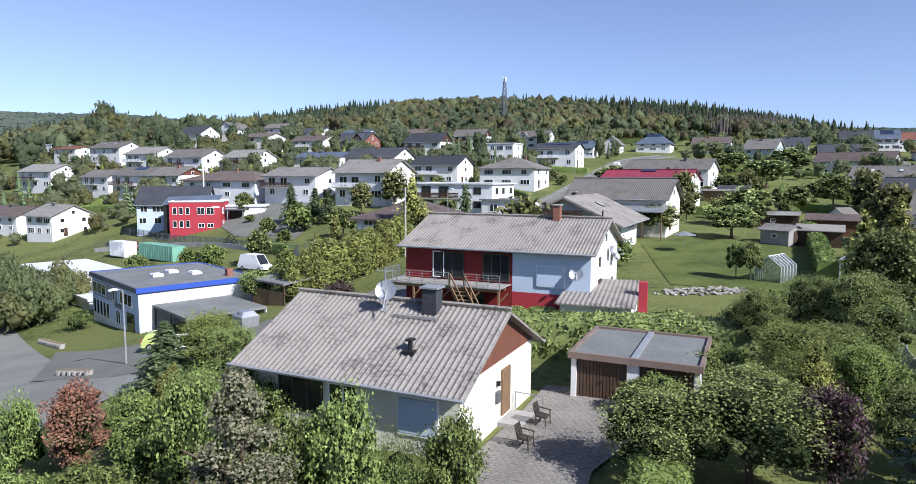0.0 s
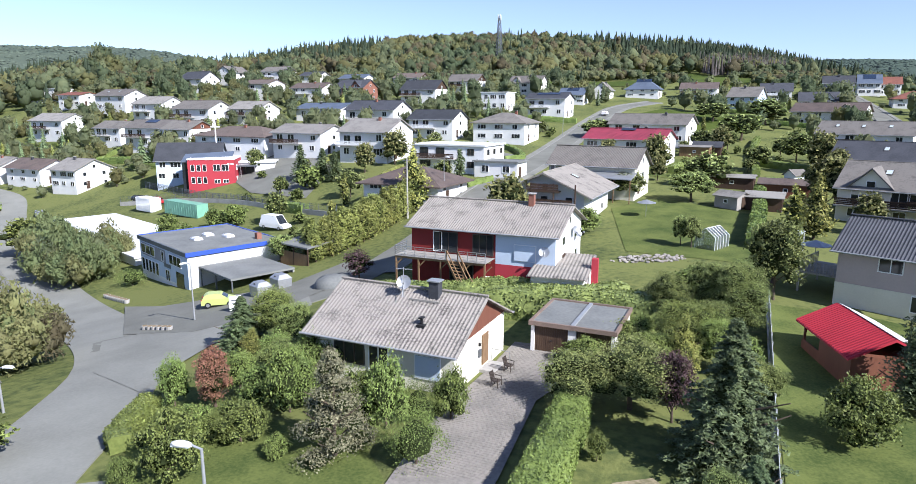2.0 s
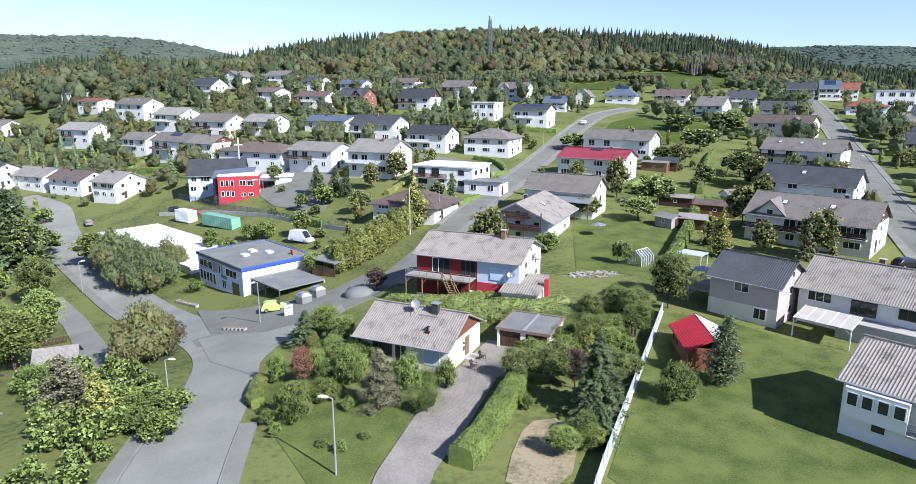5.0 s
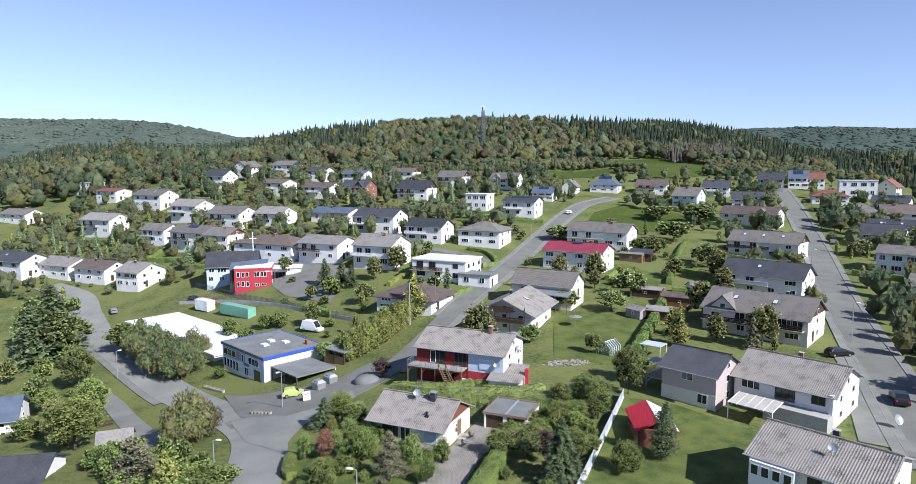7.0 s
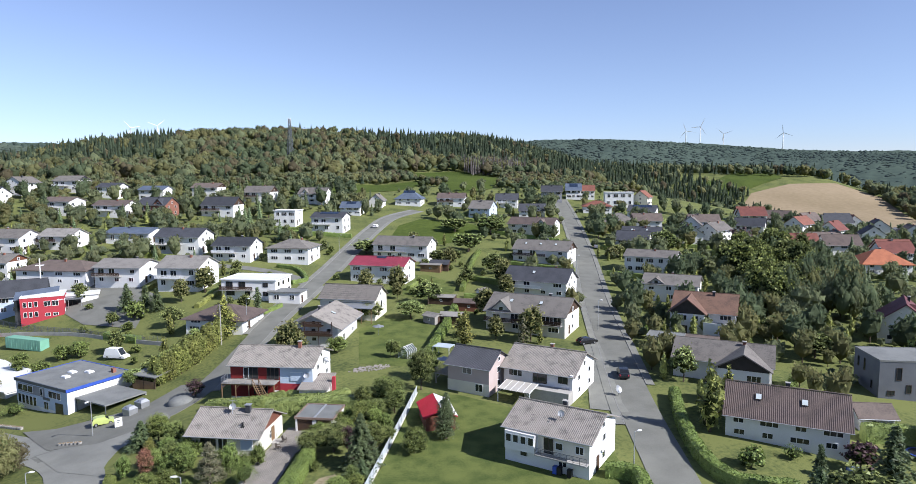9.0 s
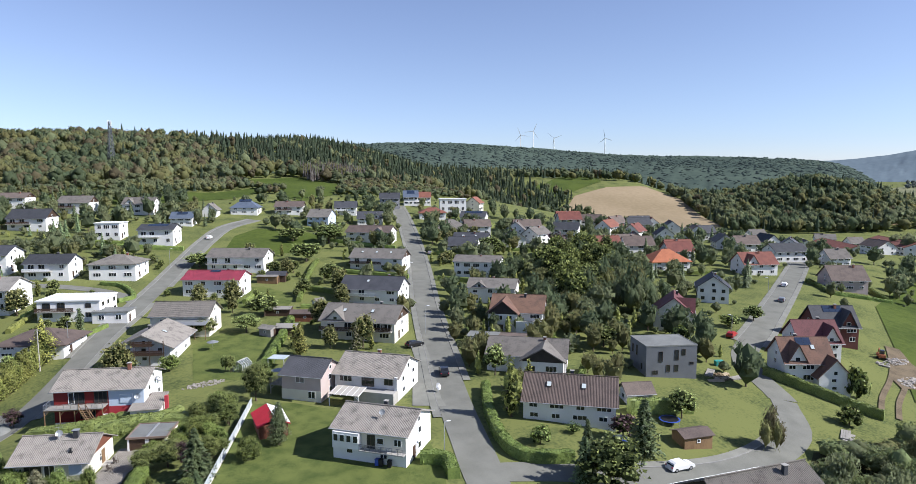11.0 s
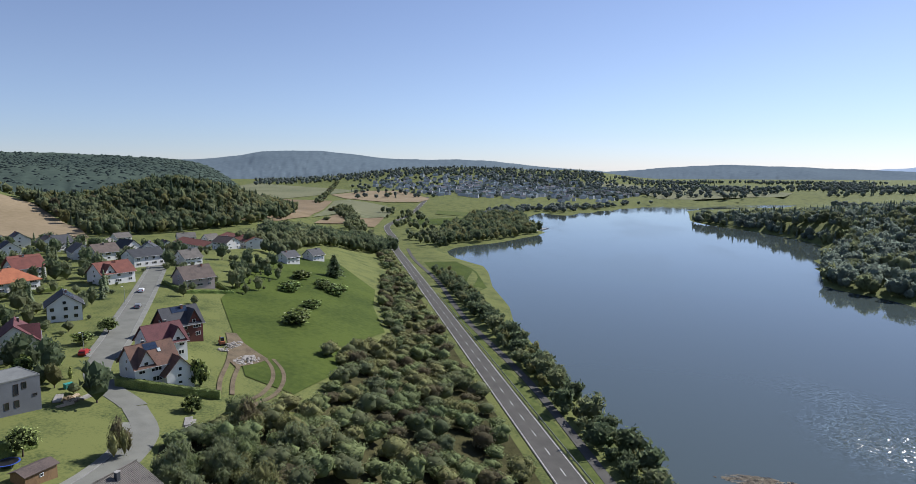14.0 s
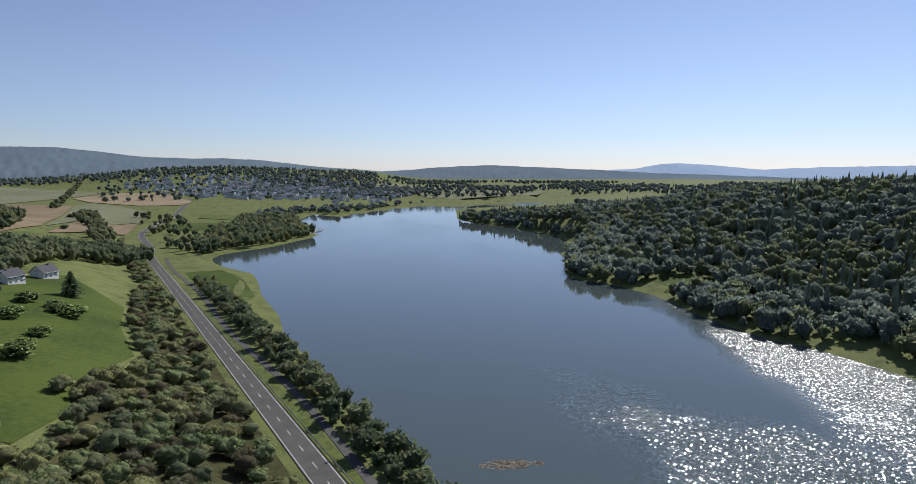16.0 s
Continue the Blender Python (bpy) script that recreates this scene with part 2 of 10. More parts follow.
M["wood"] = mat("wood", (0.23, 0.145, 0.075, 1), (0.15, 0.09, 0.05, 1), rough=0.8, scale=0.8, fine=9, amount=0.8, stretch=(1, 1, 0.25))
M["dark_wood"] = mat("dark_wood", (0.075, 0.045, 0.03, 1), (0.05, 0.03, 0.02, 1), rough=0.8, scale=0.8, fine=9, stretch=(1, 1, 0.25))
M["red_wood"] = mat("red_wood", (0.18, 0.072, 0.042, 1), (0.13, 0.05, 0.032, 1), rough=0.7, scale=0.8, fine=9, stretch=(1, 1, 0.2))
M["grey_wood"] = mat("grey_wood", (0.35, 0.33, 0.30, 1), (0.25, 0.235, 0.215, 1), rough=0.85, scale=0.8, fine=9)
M["frame_white"] = mat("frame_white", (0.8, 0.8, 0.79, 1), (0.74, 0.74, 0.73, 1), rough=0.5, scale=1, fine=8)
M["frame_dark"] = mat("frame_dark", (0.07, 0.055, 0.045, 1), (0.05, 0.04, 0.035, 1), rough=0.6, scale=1, fine=8)
M["concrete"] = mat("concrete", (0.42, 0.40, 0.37, 1), (0.30, 0.29, 0.27, 1), rough=0.9, scale=0.6, fine=6, amount=0.7, bump=0.3, bump_scale=20)
M["stone"] = mat("stone", (0.40, 0.37, 0.33, 1), (0.27, 0.25, 0.22, 1), rough=0.95, scale=0.9, fine=7, amount=0.8, bump=0.4, bump_scale=15, random_tint=0.15)
M["bark"] = mat("bark", (0.12, 0.09, 0.065, 1), (0.07, 0.052, 0.04, 1), rough=0.95, scale=2, fine=14, amount=0.8, bump=0.6, bump_scale=20)
M["black"] = mat("black", (0.02, 0.02, 0.022, 1), (0.015, 0.015, 0.016, 1), rough=0.5, scale=1, fine=8)
M["plastic_white"] = mat("plastic_white", (0.78, 0.78, 0.78, 1), (0.72, 0.72, 0.72, 1), rough=0.4, scale=1, fine=8)
M["green_box"] = mat("green_box", (0.20, 0.42, 0.30, 1), (0.16, 0.34, 0.25, 1), rough=0.5, scale=0.6, fine=8)
M["blue_band"] = mat("blue_band", (0.05, 0.10, 0.42, 1), (0.04, 0.085, 0.36, 1), rough=0.4, scale=0.6, fine=8)
M["red_cloth"] = mat("red_cloth", (0.42, 0.03, 0.05, 1), (0.34, 0.025, 0.04, 1), rough=0.7, scale=0.6, fine=8)
M["brown_door"] = mat("brown_door", (0.105, 0.064, 0.042, 1), (0.08, 0.05, 0.034, 1), rough=0.5, scale=0.6, fine=8)
M["fascia"] = mat("fascia", (0.24, 0.175, 0.14, 1), (0.17, 0.125, 0.10, 1), rough=0.7, scale=0.8, fine=9)
M["tan_panel"] = mat("tan_panel", (0.50, 0.47, 0.42, 1), (0.42, 0.39, 0.34, 1), rough=0.25, scale=0.6, fine=3, spec=0.5)
M["fence_strip"] = mat("fence_strip", (0.46, 0.50, 0.52, 1), (0.36, 0.39, 0.41, 1), rough=0.6, scale=0.8, fine=6, amount=0.6)
M["pale_concrete"] = mat("pale_concrete", (0.62, 0.61, 0.58, 1), (0.48, 0.47, 0.44, 1), rough=0.9, scale=0.6, fine=6, amount=0.7)
M["steel"] = mat("steel", (0.5, 0.51, 0.52, 1), (0.42, 0.43, 0.44, 1), rough=0.4, scale=1, fine=8, metal=0.8)
M["lattice"] = mat("lattice", (0.16, 0.17, 0.18, 1), (0.11, 0.12, 0.13, 1), rough=0.5, scale=1, fine=8, metal=0.3)
M["panel"] = mat("panel", (0.03, 0.045, 0.08, 1), (0.022, 0.034, 0.06, 1), rough=0.15, scale=1, fine=8, spec=0.6)
M["glass"] = mat("glass", (0.028, 0.032, 0.037, 1), (0.015, 0.018, 0.02, 1), rough=0.06, scale=0.4, fine=2, spec=0.6)
M["clear"] = mat("clear", (0.55, 0.60, 0.60, 1), (0.45, 0.5, 0.5, 1), rough=0.15, scale=0.6, fine=3, spec=0.6)
M["beech"] = leafy("beech", (0.190, 0.225, 0.060, 1), (0.095, 0.125, 0.034, 1))
M["oak"] = leafy("oak", (0.165, 0.195, 0.060, 1), (0.085, 0.108, 0.036, 1))
M["apple"] = leafy("apple", (0.220, 0.255, 0.085, 1), (0.120, 0.150, 0.048, 1))
M["bush"] = leafy("bush", (0.160, 0.200, 0.055, 1), (0.080, 0.110, 0.030, 1))
M["hedge"] = leafy("hedge", (0.128, 0.166, 0.044, 1), (0.072, 0.098, 0.027, 1), tint=0.15)
M["thuja"] = leafy("thuja", (0.190, 0.200, 0.055, 1), (0.100, 0.115, 0.034, 1), tint=0.15)
M["spruce"] = leafy("spruce", (0.105, 0.136, 0.062, 1), (0.058, 0.080, 0.038, 1), tint=0.2)
M["pine"] = leafy("pine", (0.175, 0.165, 0.100, 1), (0.110, 0.110, 0.065, 1), tint=0.1)
M["golden"] = leafy("golden", (0.250, 0.245, 0.066, 1), (0.140, 0.155, 0.042, 1), tint=0.2)
M["russet"] = leafy("russet", (0.200, 0.095, 0.062, 1), (0.120, 0.072, 0.042, 1), tint=0.1)
M["purple"] = leafy("purple", (0.075, 0.042, 0.045, 1), (0.045, 0.028, 0.030, 1), tint=0.15)
# inner branches of the crowns, coloured dark to stand for the shade between leaves
M["twig_shade"] = mat("twig_shade", (0.034, 0.044, 0.016, 1), (0.020, 0.027, 0.010, 1), rough=0.95, scale=1.0, fine=9, amount=0.7, bump=0.6, bump_scale=9, spec=0.05)
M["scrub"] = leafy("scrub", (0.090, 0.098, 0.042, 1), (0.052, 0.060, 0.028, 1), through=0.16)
M["autumn"] = leafy("autumn", (0.200, 0.200, 0.075, 1), (0.115, 0.130, 0.046, 1))


def far_wood(name, a, b, through=0.6):
    return thin_leaves(mat(name, a, b, rough=0.85, scale=0.02, fine=0.45, amount=0.8, spec=0.08, bump=0.6, bump_scale=0.9, random_tint=0.2, island=True), through)


M["far_leaf"] = far_wood("far_leaf", (0.236, 0.258, 0.134, 1), (0.150, 0.185, 0.108, 1))
M["far_spruce"] = far_wood("far_spruce", (0.113, 0.146, 0.091, 1), (0.074, 0.098, 0.066, 1))
M["far_dry"] = far_wood("far_dry", (0.30, 0.27, 0.25, 1), (0.22, 0.19, 0.175, 1))
# paler leaf colours with bluish haze painted in, for distant woods
M["hazy_blue"] = far_wood("hazy_blue", (0.235, 0.280, 0.222, 1), (0.165, 0.200, 0.168, 1))
M["hazy_grey"] = far_wood("hazy_grey", (0.235, 0.265, 0.235, 1), (0.175, 0.205, 0.190, 1))
M["thicket_leaf"] = far_wood("thicket_leaf", (0.222, 0.258, 0.112, 1), (0.136, 0.172, 0.080, 1), 0.35)
M["thicket_olive"] = far_wood("thicket_olive", (0.245, 0.245, 0.105, 1), (0.155, 0.165, 0.075, 1), 0.35)
M["far_olive"] = far_wood("far_olive", (0.246, 0.24, 0.106, 1), (0.156, 0.17, 0.079, 1))
M["far_brown"] = far_wood("far_brown", (0.198, 0.174, 0.102, 1), (0.132, 0.122, 0.074, 1))
M["far_dark"] = far_wood("far_dark", (0.155, 0.192, 0.104, 1), (0.100, 0.131, 0.074, 1))

# water: a dark body under a rippled, mirroring skin
_w = bpy.data.materials.new("water")
_w.use_nodes = True
_n, _l = _w.node_tree.nodes, _w.node_tree.links
_p = _n["Principled BSDF"]
_p.inputs["Base Color"].default_value, _p.inputs["Roughness"].default_value = (0.068, 0.088, 0.086, 1), 0.08
_p.inputs["IOR"].default_value = 1.4
_geo, _r1, _r2, _ad, _bp = (_n.new("ShaderNode" + k) for k in ("NewGeometry", "TexNoise", "TexNoise", "Math", "Bump"))
for _r, _s in ((_r1, 1.1), (_r2, 0.35)):
    _r.inputs["Scale"].default_value, _r.inputs["Detail"].default_value = _s, 1.0
    _l.new(_geo.outputs["Position"], _r.inputs["Vector"])
_l.new(_r1.outputs[0], _ad.inputs[0])
_l.new(_r2.outputs[0], _ad.inputs[1])
_l.new(_ad.outputs[0], _bp.inputs["Height"])
_bp.inputs["Distance"].default_value = 0.6


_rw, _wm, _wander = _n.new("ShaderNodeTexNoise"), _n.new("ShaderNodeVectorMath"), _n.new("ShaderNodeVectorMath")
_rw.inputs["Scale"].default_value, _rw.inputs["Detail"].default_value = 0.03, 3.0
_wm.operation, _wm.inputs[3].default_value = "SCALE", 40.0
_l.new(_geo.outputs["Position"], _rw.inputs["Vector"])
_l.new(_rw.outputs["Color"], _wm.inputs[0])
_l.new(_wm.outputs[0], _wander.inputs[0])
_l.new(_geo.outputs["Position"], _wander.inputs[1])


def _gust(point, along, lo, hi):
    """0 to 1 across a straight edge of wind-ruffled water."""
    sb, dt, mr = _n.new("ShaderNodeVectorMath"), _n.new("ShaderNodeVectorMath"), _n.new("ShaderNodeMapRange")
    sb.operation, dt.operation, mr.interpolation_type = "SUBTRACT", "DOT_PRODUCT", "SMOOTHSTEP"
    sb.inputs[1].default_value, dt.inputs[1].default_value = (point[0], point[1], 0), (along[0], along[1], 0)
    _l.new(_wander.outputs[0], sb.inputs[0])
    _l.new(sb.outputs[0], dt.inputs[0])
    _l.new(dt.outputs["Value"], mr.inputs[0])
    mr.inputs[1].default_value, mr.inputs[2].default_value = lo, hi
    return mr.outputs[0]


def _calc(kind, a, b):
    q = _n.new("ShaderNodeMath")
    q.operation = kind
    for i, v in enumerate((a, b)):
        if isinstance(v, (int, float)):
            q.inputs[i].default_value = v
        else:
            _l.new(v, q.inputs[i])
    return q.outputs[0]


def _vec(kind, a, b):
    q = _n.new("ShaderNodeVectorMath")
    q.operation = kind
    for i, v in enumerate((a, b)):
        if isinstance(v, tuple):
            q.inputs[i].default_value = v
        elif v is not None:
            _l.new(v, q.inputs[i])
    return q


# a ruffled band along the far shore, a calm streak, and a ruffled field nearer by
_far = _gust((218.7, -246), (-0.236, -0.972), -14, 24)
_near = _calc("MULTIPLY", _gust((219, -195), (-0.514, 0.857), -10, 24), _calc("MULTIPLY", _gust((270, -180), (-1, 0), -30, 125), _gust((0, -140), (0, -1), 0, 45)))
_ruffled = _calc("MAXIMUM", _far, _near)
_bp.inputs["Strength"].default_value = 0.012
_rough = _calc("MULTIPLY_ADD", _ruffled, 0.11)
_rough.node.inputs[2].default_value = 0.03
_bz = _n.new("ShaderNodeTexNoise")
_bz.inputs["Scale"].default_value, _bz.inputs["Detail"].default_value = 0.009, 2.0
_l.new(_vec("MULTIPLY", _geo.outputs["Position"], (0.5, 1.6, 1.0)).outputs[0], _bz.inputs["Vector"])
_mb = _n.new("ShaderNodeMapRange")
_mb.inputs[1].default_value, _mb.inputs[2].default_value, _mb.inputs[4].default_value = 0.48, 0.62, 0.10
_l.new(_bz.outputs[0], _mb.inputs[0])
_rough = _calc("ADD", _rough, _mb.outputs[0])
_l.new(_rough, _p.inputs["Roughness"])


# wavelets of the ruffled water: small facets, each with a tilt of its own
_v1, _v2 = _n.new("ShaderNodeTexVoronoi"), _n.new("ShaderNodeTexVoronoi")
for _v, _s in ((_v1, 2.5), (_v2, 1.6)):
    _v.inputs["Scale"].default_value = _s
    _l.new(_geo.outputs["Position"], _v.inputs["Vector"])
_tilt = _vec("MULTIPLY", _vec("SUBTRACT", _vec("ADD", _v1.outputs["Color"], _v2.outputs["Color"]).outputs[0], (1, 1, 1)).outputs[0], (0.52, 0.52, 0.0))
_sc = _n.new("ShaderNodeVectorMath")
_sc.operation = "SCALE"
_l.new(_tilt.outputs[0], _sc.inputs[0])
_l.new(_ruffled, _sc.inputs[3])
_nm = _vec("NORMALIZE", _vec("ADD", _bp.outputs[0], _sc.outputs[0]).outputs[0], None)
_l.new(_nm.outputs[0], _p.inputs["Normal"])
M["water"] = _w


# ---- the lie of the land ----
def ss(a, b, v):
    """Smooth step from 0 at a to 1 at b."""
    q = np.clip((np.asarray(v, float) - a) / (b - a), 0, 1)
    return q * q * (3 - 2 * q)


def sp(v, k=15.0):
    """Soft ramp: 0 below zero, v above it."""
    v = np.asarray(v, float) / k
    return k * np.where(v > 30, v, np.log1p(np.exp(np.minimum(v, 30))))


LAKE_Z, LAKE_ROAD_Z = -28.0, -26.0
ROAD_P, ROAD_U, ROAD_N = (160.0, -96.0), (0.955, 0.297), (-0.297, 0.955)
LAKE = [(-400, -300), (60, -155), (147, -126), (183, -114), (235, -102), (308, -83), (349, -79), (408, -66), (469, -59), (497, -53), (523, -36), (551, -20), (597, -10), (626, -26), (652, -54), (707, -82),
        (760, -110), (805, -96), (908, -88), (1012, -83), (1090, -98), (1058, -150), (1160, -212), (1287, -300), (1335, -400), (1390, -540), (1460, -690), (1344, -642), (1168, -500), (1162, -361),
        (931, -313), (824, -357), (691, -379), (619, -366), (530, -317), (428, -278), (393, -297), (356, -306), (286, -300), (250, -303), (230, -313), (187, -318), (60, -370), (-400, -560)]


def lake_side(x, y):
    """Distance to the lake's shore, minus inside the water."""
    x, y = np.asarray(x, float), np.asarray(y, float)
    best, inside = np.full(np.broadcast(x, y).shape, 1e9), np.zeros(np.broadcast(x, y).shape, bool)
    for (ax, ay), (bx, by) in zip(LAKE, LAKE[1:] + LAKE[:1]):
        ex, ey = bx - ax, by - ay
        q = np.clip(((x - ax) * ex + (y - ay) * ey) / (ex * ex + ey * ey), 0, 1)
        best = np.minimum(best, np.hypot(x - ax - q * ex, y - ay - q * ey))
        crosses = ((ay > y) != (by > y)) & (x < ex * (y - ay) / (ey if ey else 1e-9) + ax)
        inside ^= crosses
    return np.where(inside, -best, best)


def off_road(x, y):
    """Distance uphill from the middle of the lake road."""
    return (x - ROAD_P[0]) * ROAD_N[0] + (y - ROAD_P[1]) * ROAD_N[1]


def land(x, y):
    """Height of the ground."""
    x, y = np.asarray(x, float), np.asarray(y, float)
    s = off_road(x, y)
    rise = 15 * ss(9, 70, s) + 11 * ss(50, 130, s)
    north = (0.045 * sp(y - 30) + 0.085 * sp(y - 150) - 0.13 * sp(y - 430, 40)) * (1 - ss(190, 470, x))
    hill = 36 * ss(405, 655, y) * ss(-430, 60, x) * (1 - ss(20, 680, x)) - 11 * np.exp(-((x + 225) / 60) ** 2) * ss(400, 470, y) * (1 - ss(640, 800, y))
    west = -14 * ss(12, 115, 0.8 * y - 0.6 * x) * (1 - ss(-5, 75, 0.8 * x + 0.6 * y)) + 2.6 * np.exp(-((x + 64) ** 2 + (y - 88) ** 2) / 28 ** 2)
    valley = -12 * ss(300, 460, x) * ss(100, 160, s)
    field = 48 * ss(560, 900, 0.64 * x + 0.77 * y) * ss(150, 350, x) * ss(100, 400, y - 0.25 * x)
    z = LAKE_ROAD_Z + rise + north + hill + west * ss(60, 110, s) + valley + field
    # the plain at the head of the lake, with a wooded knoll before it and a town on its far slope
    d, turn = np.hypot(x, y + 90), np.degrees(np.arctan2(x, y + 90))
    plain = -24 + 26 * np.clip((d - 720) / 1500, 0, 1.4) * (1 - 0.75 * ss(84, 97, turn)) + 40 * ss(1500, 2500, d) * ss(68, 82, turn) * (1 - ss(93, 101, turn))
    knoll = 52 * np.exp(-((x - 705) / 165) ** 2 - ((y - 345) / 130) ** 2)
    shore = lake_side(x, y)
    plain = -26.5 + (plain + 26.5) * ss(10, 220, shore)
    z = z + (plain + knoll - z) * ss(600, 760, x + 0.35 * (400 - y)) * np.maximum(ss(10, 60, s), ss(950, 1200, d))
    s2 = -300 - y + 0.16 * (x - 195)
    south = 52 * ss(15, 330, s2) * (1 - ss(420, 1000, x)) + 10 * ss(60, 500, s2)
    z = np.where(y < -200, np.maximum(z, LAKE_ROAD_Z) + south, z)
    return np.where(shore < 14, np.minimum(z, LAKE_Z + np.maximum(-3.0, shore * 0.16)), z)


# ---- mesh helpers ----
def mesh(name, verts, faces, material, smooth=False, mats=None, face_mats=None):
    me = bpy.data.meshes.new(name)
    me.from_pydata([tuple(map(float, v)) for v in verts], [], faces)
    for m in (mats or [material]):
        me.materials.append(M[m] if isinstance(m, str) else m)
    if face_mats:
        me.polygons.foreach_set("material_index", face_mats)
    if smooth:
        me.polygons.foreach_set("use_smooth", [True] * len(me.polygons))
    me.update()
    return me


class Shape:
    """Collects boxes, prisms and tubes into one mesh."""

    def __init__(self):
        self.v, self.f = [], []

    def add(self, verts, faces):
        k = len(self.v)
        self.v += [tuple(p) for p in verts]
        self.f += [tuple(i + k for i in q) for q in faces]
        return self

    def box(self, x0, y0, z0, x1, y1, z1):
        return self.add([(x0, y0, z0), (x1, y0, z0), (x1, y1, z0), (x0, y1, z0), (x0, y0, z1), (x1, y0, z1), (x1, y1, z1), (x0, y1, z1)],
                        [(0, 3, 2, 1), (4, 5, 6, 7), (0, 1, 5, 4), (1, 2, 6, 5), (2, 3, 7, 6), (3, 0, 4, 7)])

    def beam(self, a, b, w, h=None):
        """A bar from a to b, w wide and h high."""
        a, b, h = Vector(a), Vector(b), h or w
        d = (b - a).normalized()
        s = d.cross(Vector((0, 0, 1)))
        s = (s if s.length > 1e-3 else Vector((1, 0, 0))).normalized()
        u = s.cross(d)
        c = [p + s * (w / 2 * i) + u * (h / 2 * j) for p in (a, b) for i, j in ((-1, -1), (1, -1), (1, 1), (-1, 1))]
        return self.add(c, [(0, 1, 2, 3), (7, 6, 5, 4), (0, 4, 5, 1), (1, 5, 6, 2), (2, 6, 7, 3), (3, 7, 4, 0)])

    def tube(self, a, b, r0, r1=None, n=8):
        a, b, r1 = Vector(a), Vector(b), r0 if r1 is None else r1
        d = (b - a).normalized()
        s = d.orthogonal().normalized()
        u = d.cross(s)
        ring = [(math.cos(2 * math.pi * i / n), math.sin(2 * math.pi * i / n)) for i in range(n)]
        c = [p + (s * i + u * j) * r for p, r in ((a, r0), (b, r1)) for i, j in ring]
        return self.add(c, [(i, (i + 1) % n, n + (i + 1) % n, n + i) for i in range(n)] + [tuple(range(n))[::-1], tuple(range(n, 2 * n))])

    def done(self, name, material, smooth=False):
        return mesh(name, self.v, self.f, material, smooth)


def part(name, data, parent, label="", m=None):
    ob = new(name, data)
    ob.parent = parent
    if m is not None:
        ob.matrix_local = m
    return tagged(ob, label) if label else ob


def thing(name, label, category, m, data=None, group="", kind=""):
    ob = new(name, data)
    ob.matrix_world = m
    return tagged(ob, label, category, group, kind)


def ground_z(x, y):
    return float(land(x, y))


# ---- ground, water, roads ----
def steps(lo, a, b, hi, fine, grow):
    out, q = list(np.arange(a, b + 0.01, fine)), fine
    for sign, end in ((-1, lo), (1, hi)):
        v, q = (a if sign < 0 else b), fine
        while sign * (end - v) > 0:
            q *= grow
            v += sign * q
            out.append(v)
    return np.array(sorted(out))


_gx, _gy = steps(-3500, -130, 300, 4600, 3.0, 1.08), steps(-2500, -140, 300, 4500, 3.0, 1.08)
_X, _Y = np.meshgrid(_gx, _gy)
_Z = land(_X, _Y)
_nx, _ny = len(_gx), len(_gy)
_f = [(j * _nx + i, j * _nx + i + 1, (j + 1) * _nx + i + 1, (j + 1) * _nx + i) for j in range(_ny - 1) for i in range(_nx - 1)]
ground = new("ground", mesh("ground", np.stack([_X.ravel(), _Y.ravel(), _Z.ravel()], 1), _f, "grass", True))
tagged(ground, "grassy hillside ground falling to the lake", "ground", kind="structure")

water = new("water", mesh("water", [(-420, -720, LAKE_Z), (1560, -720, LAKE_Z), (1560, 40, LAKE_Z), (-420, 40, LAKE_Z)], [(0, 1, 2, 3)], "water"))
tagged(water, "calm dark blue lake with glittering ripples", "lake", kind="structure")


def smooth_line(points, step=3.0):
    """A rounded line through the points (Catmull-Rom)."""
    pts = [Vector(p) for p in points]
    pts = [pts[0] * 2 - pts[1]] + pts + [pts[-1] * 2 - pts[-2]]
    out = []
    for a, b, c, d in zip(pts, pts[1:], pts[2:], pts[3:]):
        n = max(1, int((c - b).length / step))
        for i in range(n):
            q = i / n
            out.append(0.5 * (2 * b + (c - a) * q + (2 * a - 5 * b + 4 * c - d) * q * q + (3 * b - a - 3 * c + d) * q ** 3))
    return out + [pts[-2]]


def ribbon(line, left, right, lift=0.0, cross=3):
    """Rows of points along a line, from left to right of it, laid on the ground."""
    rows = []
    for i, p in enumerate(line):
        d = (line[min(i + 1, len(line) - 1)] - line[max(i - 1, 0)]).normalized()
        s = Vector((-d.y, d.x))
        rows.append([(p + s * (left + (right - left) * k / cross)) for k in range(cross + 1)])
    return [[(q.x, q.y, ground_z(q.x, q.y) + lift) for q in r] for r in rows]


